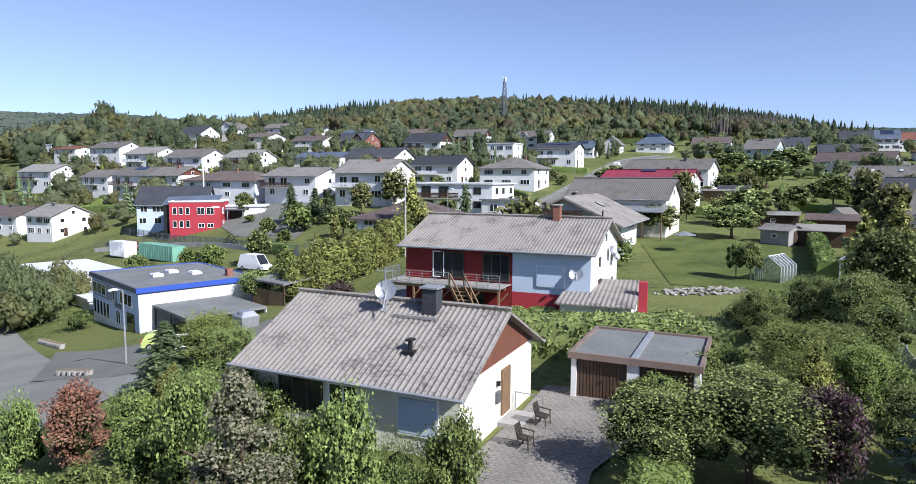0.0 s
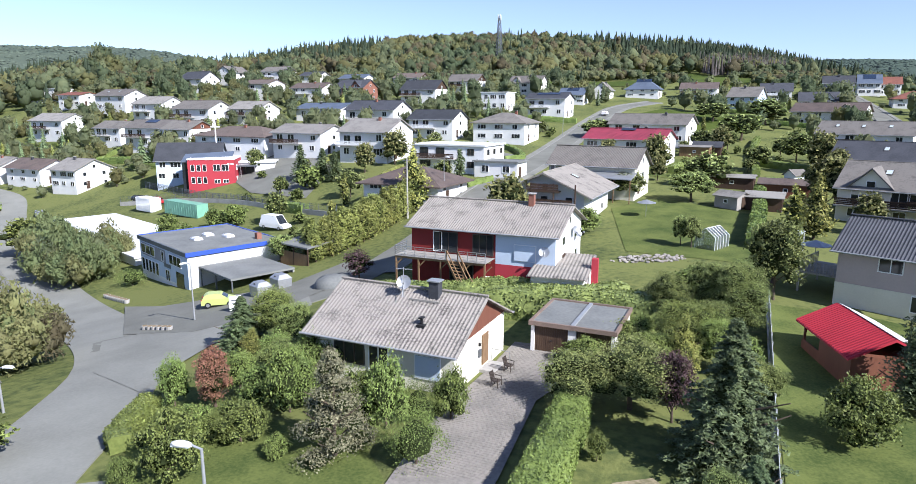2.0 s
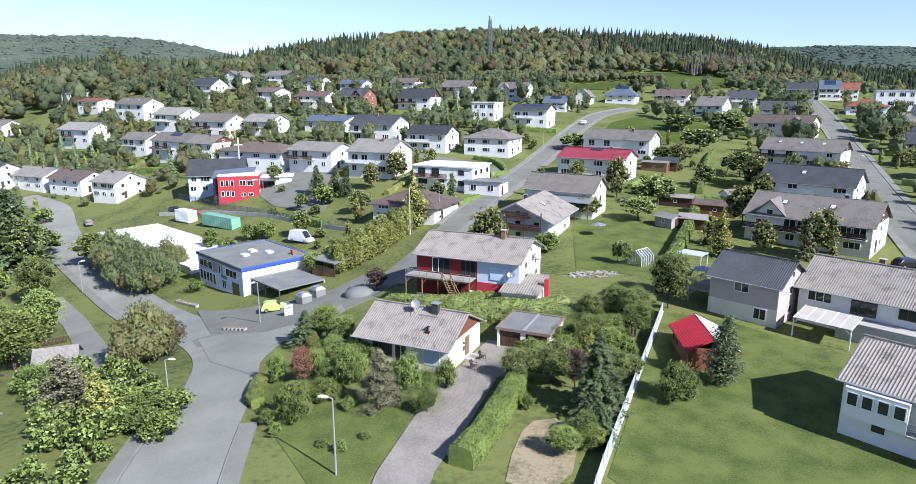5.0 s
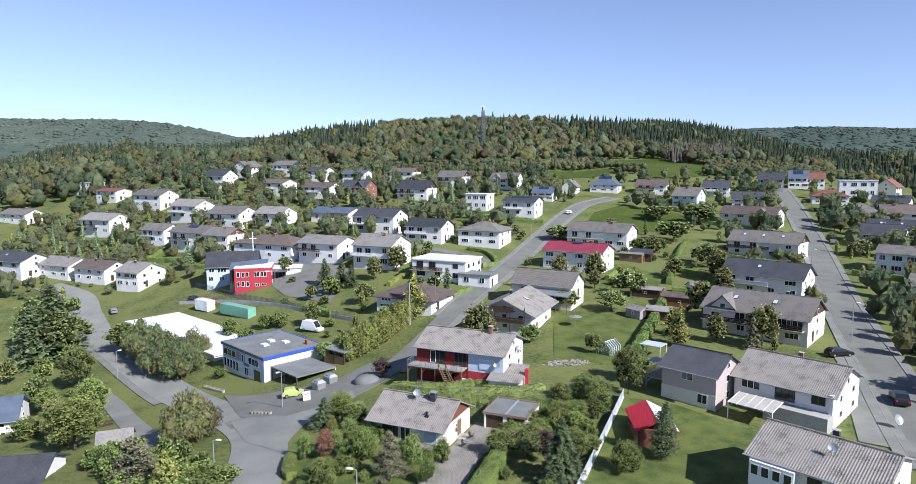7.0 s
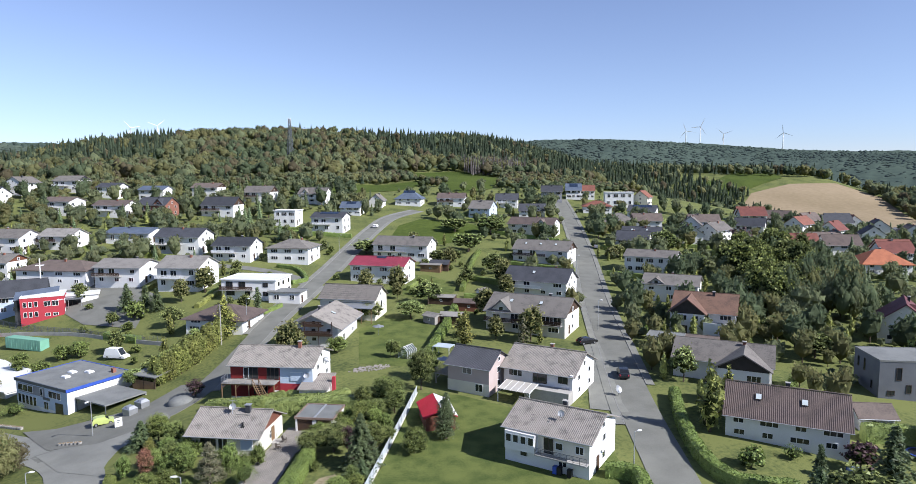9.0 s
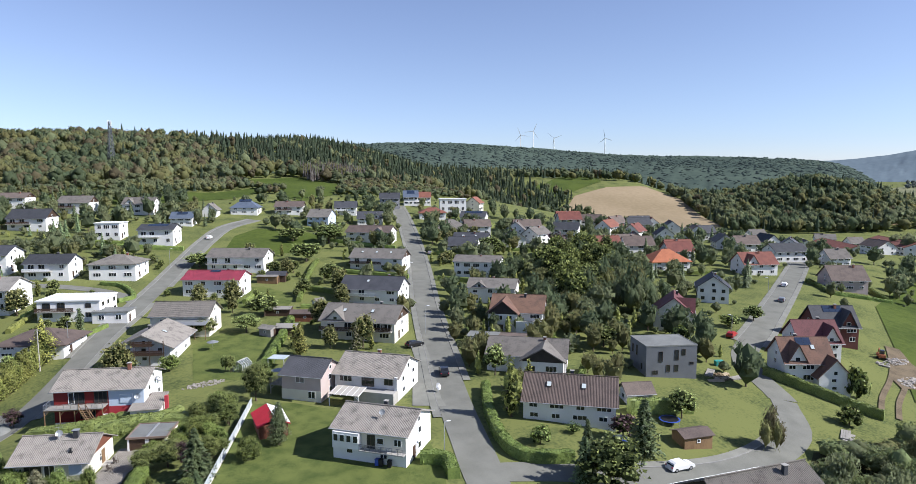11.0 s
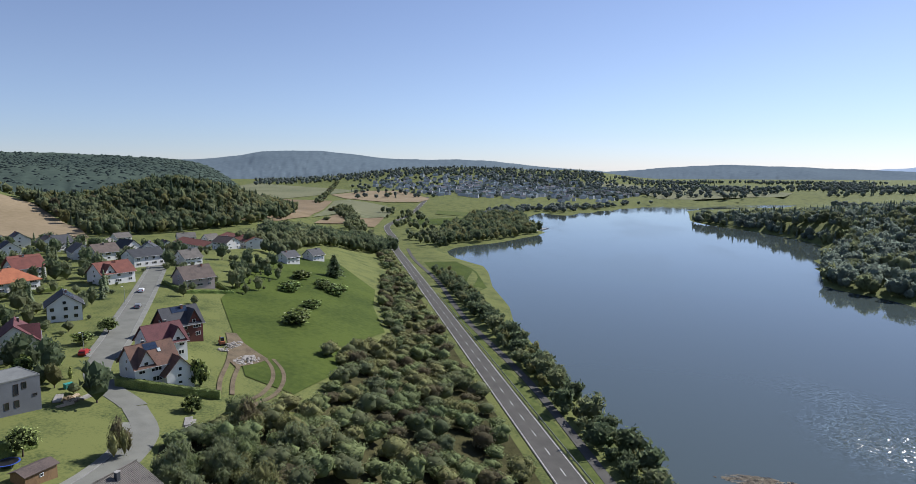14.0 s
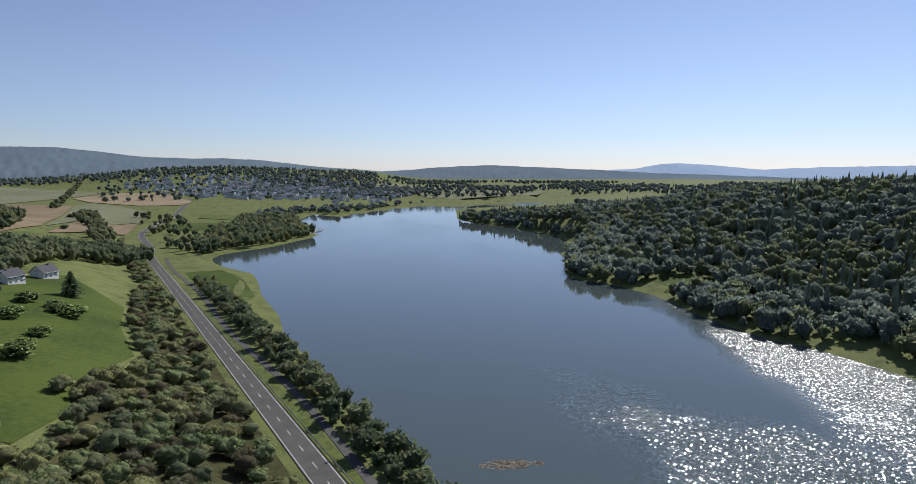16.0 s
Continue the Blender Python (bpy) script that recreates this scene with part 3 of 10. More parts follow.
def strip(name, line, left, right, material, lift=0.1, label="", category="road", cross=3, thick=0.35, parent=None):
    rows = ribbon(line, left, right, lift, cross)
    w = cross + 1
    v = [p for r in rows for p in r]
    f = [(j * w + i, j * w + i + 1, (j + 1) * w + i + 1, (j + 1) * w + i) for j in range(len(rows) - 1) for i in range(cross)]
    f = [q[::-1] for q in f] if left < right else f
    k = len(v)
    for r in rows:
        v += [(r[0][0], r[0][1], r[0][2] - thick), (r[-1][0], r[-1][1], r[-1][2] - thick)]
    for j in range(len(rows) - 1):
        f += [(j * w, (j + 1) * w, k + 2 * j + 2, k + 2 * j), (j * w + cross, k + 2 * j + 1, k + 2 * j + 3, (j + 1) * w + cross)]
    me = mesh(name, v, f, material)
    if parent is not None:
        return part(name, me, parent)
    return thing(name, label, category, Matrix(), me, kind="structure")


def patch(name, outline, material, label, category, lift=0.06, cell=6.0):
    """A sheet with the given outline laid on the ground."""
    xs, ys = [p[0] for p in outline], [p[1] for p in outline]
    bm = bmesh.new()
    face = bm.faces.new([bm.verts.new((p[0], p[1], 0)) for p in outline])
    for axis, lo, hi in ((0, min(xs), max(xs)), (1, min(ys), max(ys))):
        v = lo + cell
        while v < hi:
            co, no = [0, 0, 0], [0, 0, 0]
            co[axis], no[axis] = v, 1
            bmesh.ops.bisect_plane(bm, geom=bm.verts[:] + bm.edges[:] + bm.faces[:], plane_co=co, plane_no=no)
            v += cell
    for v in bm.verts:
        v.co.z = ground_z(v.co.x, v.co.y) + lift
    bmesh.ops.recalc_face_normals(bm, faces=bm.faces[:])
    for q in bm.faces:
        if q.normal.z < 0:
            q.normal_flip()
    me = bpy.data.meshes.new(name)
    bm.to_mesh(me)
    bm.free()
    me.materials.append(M[material])
    return thing(name, label, category, Matrix(), me, kind="structure")


# ---- houses ----
WINDOW = {}


def window_mesh(w, h, material, whole):
    """A frame with mullions facing -y, the sill's middle at the origin; its panes apart, or in the same mesh (whole)."""
    key = (round(w, 2), round(h, 2), material, whole)
    if key in WINDOW:
        return WINDOW[key]
    n = 1 if w < 1.2 else 2 if w < 2.2 else 3
    xs, b = [-w / 2], 0.08
    for i in range(n):
        xs += [-w / 2 + w * i / n + b * (1 if i == 0 else 0.5), -w / 2 + w * (i + 1) / n - b * (1 if i == n - 1 else 0.5)]
    xs, zs = xs + [w / 2], [0, b, h - b, h]
    v, f, mi = [], [], []
    nx = len(xs)
    for y in (-0.06, -0.02):
        v += [(x, y, z) for z in zs for x in xs]
    at = lambda i, j, k=0: k * nx * 4 + j * nx + i
    for j in range(3):
        for i in range(nx - 1):
            hole = j == 1 and i % 2 == 1
            if not hole:
                f.append((at(i, j), at(i + 1, j), at(i + 1, j + 1), at(i, j + 1)))
                mi.append(0)
            else:
                q, r = [(i, j), (i + 1, j), (i + 1, j + 1), (i, j + 1)], None
                for a, c in zip(q, q[1:] + q[:1]):
                    f.append((at(*a), at(*a, 1), at(*c, 1), at(*c)))
                    mi.append(0)
                if whole:
                    f.append(tuple(at(*a, 1) for a in q))
                    mi.append(1)
    k = len(v)
    v += [(x, 0.06, z) for x, z in ((xs[0], 0), (xs[-1], 0), (xs[-1], h), (xs[0], h))]
    c = [at(0, 0), at(nx - 1, 0), at(nx - 1, 3), at(0, 3)]
    for i in range(4):
        f.append((c[i], k + i, k + (i + 1) % 4, c[(i + 1) % 4]))
        mi.append(0)
    pane = None if whole else Shape().box(-w / 2 + 0.06, -0.02, 0.06, w / 2 - 0.06, 0.03, h - 0.06).done("pane", "glass")
    WINDOW[key] = (mesh("window", v, f, None, mats=[material, "glass"], face_mats=mi), pane)
    return WINDOW[key]


NEAR, HOUSE_BOX = [False], []


def window(parent, x, y, z, turn, w, h, material="frame_white", name="window"):
    f, p = window_mesh(w, h, material, not NEAR[0])
    ob = part(name, f, parent, m=pose(x, y, z, 0, 0, turn))
    if p:
        part("pane", p, ob)
    return ob


def gable_walls(L, W, eave, ridge, base=-3.0):
    x, y = L / 2, W / 2
    v = [(-x, -y, base), (x, -y, base), (x, y, base), (-x, y, base), (-x, -y, eave), (x, -y, eave), (x, y, eave), (-x, y, eave), (-x, 0, ridge), (x, 0, ridge)]
    return v, [(0, 1, 5, 4), (1, 2, 6, 9, 5), (2, 3, 7, 6), (3, 0, 4, 8, 7), (0, 3, 2, 1), (4, 5, 9, 8), (6, 7, 8, 9)]


def gable_roof(L, W, eave, ridge, over, end, thick=0.22):
    """Two slabs that meet in a ridge, with overhang at eaves and gables."""
    y, x = W / 2, L / 2 + end
    slope = (ridge - eave) / y
    yo = y + over
    zo = eave - over * slope
    prof = [(-yo, zo), (0, ridge), (yo, zo), (yo, zo + thick), (0, ridge + thick * 1.15), (-yo, zo + thick)]
    v = [(s * x, a, b) for s in (-1, 1) for a, b in prof]
    return v, [(0, 1, 4, 5), (1, 2, 3, 4), (11, 10, 7, 6), (10, 9, 8, 7), (5, 4, 10, 11), (4, 3, 9, 10), (6, 7, 1, 0), (7, 8, 2, 1), (0, 5, 11, 6), (3, 2, 8, 9)]


def tiled_roof(L, W, eave, ridge, over, end, pitch_w=0.26, course=0.0, amp=0.07, thick=0.1):
    """A roof of rolled tiles: waves along the ridge, with steps from course to course."""
    y, x = W / 2, L / 2 + end
    slope = (ridge - eave) / y
    run, n = y + over, int(2 * x / pitch_w)
    c = max(1, int(math.hypot(run, run * slope) / course)) if course else 1
    wave = [0.0, 0.35, 1.0, 0.35]
    cols = [(-x + (i + k / 4) * 2 * x / n, wave[k]) for i in range(n) for k in range(4)] + [(x, 0.0)]
    v, f = [], []
    for side in (-1, 1):
        for j in range(c):
            k = len(v)
            for e, lift in ((j / c, 0.0), ((j + 1) / c, 0.035 if course else 0.0)):
                for px, wv in cols:
                    v.append((px, side * run * e, ridge - run * e * slope + thick + wv * amp + lift))
            m = len(cols)
            q = [(k + i, k + i + 1, k + m + i + 1, k + m + i) for i in range(m - 1)]
            f += q if side > 0 else [r[::-1] for r in q]
    g = gable_roof(L, W, eave, ridge, over, end, thick)
    k = len(v)
    v += g[0]
    f += [tuple(i + k for i in q) for q in g[1]]
    return v, [q[::-1] if False else q for q in f]


def hip_roof(L, W, eave, ridge, over, thick=0.2):
    x, y = L / 2 + over, W / 2 + over
    r = max(0.3, L / 2 - W / 2)
    zo = eave - over * (ridge - eave) / (W / 2)
    v = [(-x, -y, zo), (x, -y, zo), (x, y, zo), (-x, y, zo), (-x, -y, zo + thick), (x, -y, zo + thick), (x, y, zo + thick), (-x, y, zo + thick), (-r, 0, ridge + thick), (r, 0, ridge + thick)]
    return v, [(0, 3, 2, 1), (0, 1, 5, 4), (1, 2, 6, 5), (2, 3, 7, 6), (3, 0, 4, 7), (4, 5, 9, 8), (5, 6, 9), (6, 7, 8, 9), (7, 4, 8)]


def flat_roof(L, W, top, over=0.35, rim=0.3):
    s = Shape()
    x, y = L / 2 + over, W / 2 + over
    s.box(-x, -y, top, x, y, top + rim - 0.08)
    for a in ((-x, -y, x, -y + 0.18), (-x, y - 0.18, x, y), (-x, -y + 0.18, -x + 0.18, y - 0.18), (x - 0.18, -y + 0.18, x, y - 0.18)):
        s.box(a[0], a[1], top + rim - 0.08, a[2], a[3], top + rim)
    return s.v, s.f


def rail(parent, a, b, z, h=0.95, material="steel", posts=6, boards=0):
    """A balcony rail between two points, with posts and bars or boards."""
    a, b = Vector((a[0], a[1], z)), Vector((b[0], b[1], z))
    s, up = Shape(), Vector((0, 0, h))
    for i in range(posts):
        p = a.lerp(b, i / (posts - 1))
        s.beam(p, p + up, 0.05)
    s.beam(a + up, b + up, 0.07, 0.05)
    if boards:
        for i in range(boards):
            q = Vector((0, 0, h * (i + 0.5) / boards))
            s.beam(a + q, b + q, 0.03, h / boards * 0.78)
    else:
        for k in (0.2, 0.4, 0.6, 0.8):
            s.beam(a + up * k, b + up * k, 0.02)
    return part("railing", s.done("railing", material), parent)


WALLS = {"dark_red_wall": "dark red", "slate_wall": "slate grey rendered", "white_wall": "white-rendered", "cream_wall": "cream-rendered", "grey_wall": "grey-rendered", "pink_wall": "dusky pink", "brick": "red brick", "blue_wall": "pale blue", "red_wall": "red"}
ROOFS = {"roof_moss": "mossy grey tiled", "roof_rust": "rust-brown tiled", "roof_grey": "weathered grey tiled", "roof_light": "light grey tiled", "roof_dark": "dark slate-coloured", "roof_brown": "brown tiled", "roof_red": "red tiled",
         "roof_orange": "bright orange tiled", "roof_wine": "wine-red metal", "roof_plum": "plum-red tiled", "roof_blue": "blue-grey", "roof_flat": "flat grey", "roof_white": "flat white", "roof_lichen": "lichen-spotted grey"}


def house(x, y, rot, L, W, H, roof="roof_grey", wall="white_wall", shape="gable", rise=None, floors=2, front=3, side=1, balcony=0, chimney=1, over=0.7, end=0.5, solar=0,
          skylights=0, gable="", tiles=False, frames="frame_white", lift=0.0, seed=0, note="", dormer=0, name="house", door=True, base=None):
    """A house whose ridge runs along its own x; H is the ridge's height over the ground. Returns its Empty."""
    rise = (0 if shape == "flat" else min(H * 0.42, W * 0.22)) if rise is None else rise
    eave = H - rise
    z = min(ground_z(x, y), ground_z(x, y) + lift) if lift < 0 else ground_z(x, y) + lift
    z = z if base is None else base
    label = f"{WALLS[wall]} {'house' if floors > 1 else 'bungalow'} with a {ROOFS[roof]} {'hip ' if shape == 'hip' else ''}roof" + (f" and {note}" if note else "")
    if len(label.split()) > 12:
        label = f"{WALLS[wall]} house with {note}"
    ob = thing(name, label, "house", pose(x, y, z, 0, 0, rot))
    HOUSE_BOX.append((x, y, math.cos(radians(rot)), math.sin(radians(rot)), L / 2, W / 2))
    rng = random.Random(int(x * 7 + y * 13) + seed)
    if shape == "gable":
        part("wall", mesh("wall", *gable_walls(L, W, eave, H), wall), ob)
        part("roof", mesh("roof", *(tiled_roof(L, W, eave, H, over, end, course=0.0) if tiles else gable_roof(L, W, eave, H, over, end)), roof), ob)
        part("ridge_cap", Shape().tube((-L / 2 - end, 0, H + 0.24), (L / 2 + end, 0, H + 0.24), 0.1, n=6).done("ridge_cap", roof), ob)
        slope = rise / (W / 2)
        for s in (-1, 1):
            g = Shape().tube((-L / 2 - end, s * (W / 2 + over + 0.07), eave - over * slope + 0.1), (L / 2 + end, s * (W / 2 + over + 0.07), eave - over * slope + 0.1), 0.08, n=6)
            part("gutter", g.done("gutter", "zinc"), ob)
        if gable:
            for s in (-1, 1):
                w2, x0, x1 = W / 2 - 0.05, s * (L / 2 + 0.01), s * (L / 2 + 0.07)
                pv = [(q, a, b) for q in (x0, x1) for a, b in ((-w2, eave + 0.02), (w2, eave + 0.02), (0, H - 0.04))]
                part("gable_boarding", mesh("gable_boarding", pv, [(0, 1, 2), (5, 4, 3), (0, 3, 4, 1), (1, 4, 5, 2), (2, 5, 3, 0)], gable), ob)
    elif shape == "hip":
        part("wall", Shape().box(-L / 2, -W / 2, -3, L / 2, W / 2, eave).done("wall", wall), ob)
        part("roof", mesh("roof", *hip_roof(L, W, eave, H, over), roof), ob)
        slope = rise / (W / 2)
    else:
        part("wall", Shape().box(-L / 2, -W / 2, -3, L / 2, W / 2, H).done("wall", wall), ob)
        part("roof", mesh("roof", *flat_roof(L, W, H, 0.06 if wall == "slate_wall" else 0.35), roof), ob)
        slope = 0
    hs = (eave - 0.15) / floors
    for k in range(floors):
        zf = k * hs
        for s, turn, n, span in ((-1, 0, front, L), (1, 180, front, L)):
            for i in range(n):
                if s < 0 and balcony and k == floors - 1 and i < n - 1:
                    continue
                cx = -span / 2 + span * (i + 0.5) / n + rng.uniform(-0.3, 0.3)
                big = rng.random() < 0.4
                window(ob, s * -cx if s > 0 else cx, s * (W / 2 + 0.02), zf + hs * 0.34, turn, 2.5 if big else 1.5, hs * 0.5, frames)
        for s, turn in ((1, 90), (-1, -90)):
            for i in range(side):
                cy = -W / 2 + W * (i + 0.5) / side + rng.uniform(-0.4, 0.4)
                window(ob, s * (L / 2 + 0.02), cy, zf + hs * 0.36, turn, 1.1, hs * 0.44, frames)
    if shape == "gable" and rise > 1.9 and name != "bungalow":
        for s, turn in ((1, 90), (-1, -90)):
            window(ob, s * (L / 2 + (0.1 if gable else 0.02)), 0, eave + 0.25, turn, 0.9, min(0.95, rise * 0.4), frames)
    if balcony:
        zb = hs * (floors - 1) + 0.12
        bl = L * 0.62
        part("balcony_floor", Shape().box(-L / 2, -W / 2 - 1.5, zb - 0.18, -L / 2 + bl, -W / 2 - 0.003, zb).done("balcony_floor", "concrete"), ob)
        mt, bd = (("dark_wood", 4), ("steel", 0), ("frame_white", 3))[balcony - 1]
        rail(ob, (-L / 2 + 0.05, -W / 2 - 1.45), (-L / 2 + bl - 0.05, -W / 2 - 1.45), zb, material=mt, boards=bd)
        for q in (0.12, 0.5):
            window(ob, -L / 2 + bl * q + 1.2, -W / 2 - 0.02, zb + 0.15, 0, 2.0, min(2.1, hs * 0.8), frames, "balcony_door")
    if chimney:
        cx, cy = rng.uniform(-0.2, 0.25) * L, W * 0.08 * rng.choice((-1, 1))
        zc = H + (0.55 if shape != "flat" else 0.9)
        c = Shape().box(cx - 0.3, cy - 0.25, H - 0.8, cx + 0.3, cy + 0.25, zc)
        ch = part("chimney", c.done("chimney", "brick" if rng.random() < 0.5 else "roof_dark"), ob)
        part("chimney_cap", Shape().box(cx - 0.38, cy - 0.33, zc + 0.1, cx + 0.38, cy + 0.33, zc + 0.17).box(cx - 0.2, cy - 0.16, zc, cx + 0.2, cy + 0.16, zc + 0.1).done("chimney_cap", "concrete"), ch)
    tilt = math.degrees(math.atan(slope))
    for i in range(skylights):
        cx = -L / 2 + L * (i + 0.7) / (skylights + 0.6)
        yy = -W * 0.22
        sk = part("skylight", Shape().box(-0.45, -0.6, 0, 0.45, 0.6, 0.1).done("skylight", "frame_dark"), ob, m=pose(cx, yy, H + yy * slope + 0.26, tilt, 0, 0))
        part("pane", Shape().box(-0.37, -0.52, 0.1, 0.37, 0.52, 0.12).done("pane", "clear"), sk)
    if solar:
        nx, ny = solar
        for i in range(nx):
            for j in range(ny):
                d = 0.8 + j * 1.05
                sx = -nx * 1.65 / 2 + (i + 0.5) * 1.65
                part("solar_panel", SOLAR, ob, m=pose(sx, -d * math.cos(radians(tilt)), H - d * math.sin(radians(tilt)) + 0.32, tilt, 0, 0))
    if dormer:
        dx = dormer * L * 0.25
        dw, dz = W * 0.42, H - 0.5
        dv = [(dx - dw / 2, -W / 2 - 0.05, eave - 1.0), (dx + dw / 2, -W / 2 - 0.05, eave - 1.0), (dx + dw / 2, -W / 2 - 0.05, eave + 0.1), (dx, -W / 2 - 0.05, dz), (dx - dw / 2, -W / 2 - 0.05, eave + 0.1),
              (dx - dw / 2, -0.2, eave - 1.0), (dx + dw / 2, -0.2, eave - 1.0), (dx + dw / 2, -0.2, eave + 0.1), (dx, -0.2, dz), (dx - dw / 2, -0.2, eave + 0.1)]
        dm = part("dormer", mesh("dormer", dv, [(0, 1, 2, 3, 4), (1, 6, 7, 2), (0, 4, 9, 5), (2, 7, 8, 3), (4, 3, 8, 9)], wall), ob)
        o = 0.35
        sl = (dz - eave - 0.1) / (dw / 2)
        rv = []
        for yq in (-W / 2 - 0.6, -0.1):
            rv += [(dx - dw / 2 - o, yq, eave + 0.1 - o * sl + 0.05), (dx, yq, dz + 0.05), (dx + dw / 2 + o, yq, eave + 0.1 - o * sl + 0.05), (dx + dw / 2 + o, yq, eave + 0.3 - o * sl), (dx, yq, dz + 0.27), (dx - dw / 2 - o, yq, eave + 0.3 - o * sl)]
        part("dormer_roof", mesh("dormer_roof", rv, [(5, 4, 10, 11), (4, 3, 9, 10), (0, 1, 4, 5), (1, 2, 3, 4), (0, 6, 7, 1), (1, 7, 8, 2), (0, 5, 11, 6), (2, 8, 9, 3), (6, 11, 10, 7), (7, 10, 9, 8)], roof), dm)
        window(ob, dx, -W / 2 - 0.07, eave + 0.05, 0, 1.1, 0.95, frames)
    if door:
        part("door", Shape().box(L / 2 + 0.01, -W * 0.2 - 0.5, 0.05, L / 2 + 0.08, -W * 0.2 + 0.5, 2.1).done("door", "dark_wood"), ob)
    return ob


def cross_gable(ob, x, w, y0, y1, eave, ridge, wall, roof, boarding):
    """A wing with its own pitched roof, square to the main ridge, its boarded gable at y0."""
    L, m = y1 - y0, pose(x, (y0 + y1) / 2, 0, 0, 0, 90)
    part("wing_wall", mesh("wing_wall", *gable_walls(L, w, eave, ridge), wall), ob, m=m)
    part("wing_roof", mesh("wing_roof", *gable_roof(L, w, eave, ridge, 0.6, 0.55), roof), ob, m=m)
    pv = [(q, a, b) for q in (-L / 2 - 0.08, -L / 2 - 0.01) for a, b in ((-w / 2 + 0.05, eave - 0.35), (w / 2 - 0.05, eave - 0.35), (w / 2 - 0.05, eave), (0, ridge - 0.04), (-w / 2 + 0.05, eave))]
    part("gable_boarding", mesh("gable_boarding", pv, [(4, 3, 2, 1, 0), (5, 6, 7, 8, 9), (0, 1, 6, 5), (1, 2, 7, 6), (2, 3, 8, 7), (3, 4, 9, 8), (4, 0, 5, 9)], boarding), ob, m=m)


SOLAR = Shape().box(-0.8, -0.5, 0, 0.8, 0.5, 0.05).done("solar_panel", "panel")


# ---- roads, yards, fields ----
ROADS = {
    "west_street": ([(-15, -24), (-18.5, -5), (-20.6, 8), (-21.8, 17), (-23, 25), (-26.8, 37), (-37, 52), (-60, 79), (-86, 111), (-104, 137), (-118, 158), (-136, 172)], 3.6),
    "hill_street": ([(-33, 43), (-20.5, 48.5), (-13, 56), (-6.5, 70), (2.5, 94), (12.5, 119), (25, 152), (38, 185), (52, 218), (66, 245), (84, 262)], 2.6),
    "side_street": ([(17, 134), (13, 146), (4, 158), (-12, 168), (-40, 172)], 2.2),
    "east_street": ([(44, -24), (48, -8), (53, 5), (61.5, 25), (74, 52), (93.5, 94), (122, 152), (144, 201), (165, 251), (180, 289)], 3.2),
    "cross_street": ([(50, -4), (60, -8), (74, -15), (92, -18), (112, -14), (124, -4)], 2.6),
    "new_street": ([(124, -4), (137, 14), (168, 29.5), (224, 57), (283, 87.5), (318, 108), (345, 130)], 3.0),
}
ROAD_LINES = {}
PAVED = {"west_street": ((1, 0.42, 1.0), (-1, 0.0, 0.17), (1, 0.0, 0.2)), "hill_street": ((1, 0.25, 1.0), (-1, 0.12, 0.42), (-1, 0.5, 1.0)), "side_street": (), "east_street": ((1, 0.12, 1.0), (-1, 0.18, 1.0)),
         "cross_street": ((1, 0.25, 0.9),), "new_street": ((1, 0.15, 1.0), (-1, 0.15, 1.0))}
for _k, (_pts, _half) in ROADS.items():
    _ln = smooth_line(_pts)
    ROAD_LINES[_k] = (_ln, _half)
    _r = strip("road", _ln, _half, -_half, "pale_asphalt" if _k == "west_street" else "asphalt", 0.10, "worn grey asphalt village street", cross=4)
    for _s, _u, _v in PAVED[_k]:
        _sub = _ln[int(_u * (len(_ln) - 1)):int(_v * (len(_ln) - 1)) + 1]
        strip("kerb", _sub, _s * (_half + 0.14) + 0.07, _s * (_half + 0.14) - 0.07, "kerb", 0.20, cross=1, parent=_r)
        strip("pavement", _sub, _s * (_half + 0.9) + 0.68, _s * (_half + 0.9) - 0.68, "old_asphalt", 0.18, cross=1, parent=_r)


def road_point(d, s):
    """A point d metres along the lake road and s uphill of its middle."""
    return Vector((ROAD_P[0] + ROAD_U[0] * d + ROAD_N[0] * s, ROAD_P[1] + ROAD_U[1] * d + ROAD_N[1] * s))


_lake_line = smooth_line([road_point(d, 0) for d in (-420, -300, -150, 0, 150, 300, 450)] + [(660, 53), (735, 76), (790, 91), (832, 98), (914, 103), (1046, 104), (1200, 114), (1360, 133)], 8.0)
lake_road = strip("lake_road", _lake_line, 3.9, -3.9, "lake_asphalt", 0.18, "straight grey asphalt lakeside road with white markings", cross=2)
for _s in (3.45, -3.45):
    strip("edge_line", _lake_line, _s + 0.08, _s - 0.08, "white_line", 0.205, cross=1, thick=0.02, parent=lake_road)
_dash = None
for _i in range(42):
    _a, _b = road_point(-110 + 12 * _i, 0.08), road_point(-110 + 12 * _i + 4, -0.08)
    _za = ground_z(_a.x, _a.y) + 0.205
    _ln = [road_point(-110 + 12 * _i + q, 0) for q in (0, 2, 4)]
    strip("centre_dash", _ln, 0.09, -0.09, "white_line", 0.205, cross=1, thick=0.02, parent=lake_road)
lake_path = strip("footpath", smooth_line([road_point(d, -10 - 1.5 * math.sin(d * 0.03)) for d in range(-240, 460, 20)]), 1.4, -1.4, "lake_asphalt", 0.15, "narrow asphalt footpath along the lake shore", "path")
guard = thing("guard_rail", "low galvanised steel guard rail beside the lake road", "guard rail", Matrix())
_ln = [road_point(d, -4.9) for d in range(-110, 220, 4)]
_s = Shape()
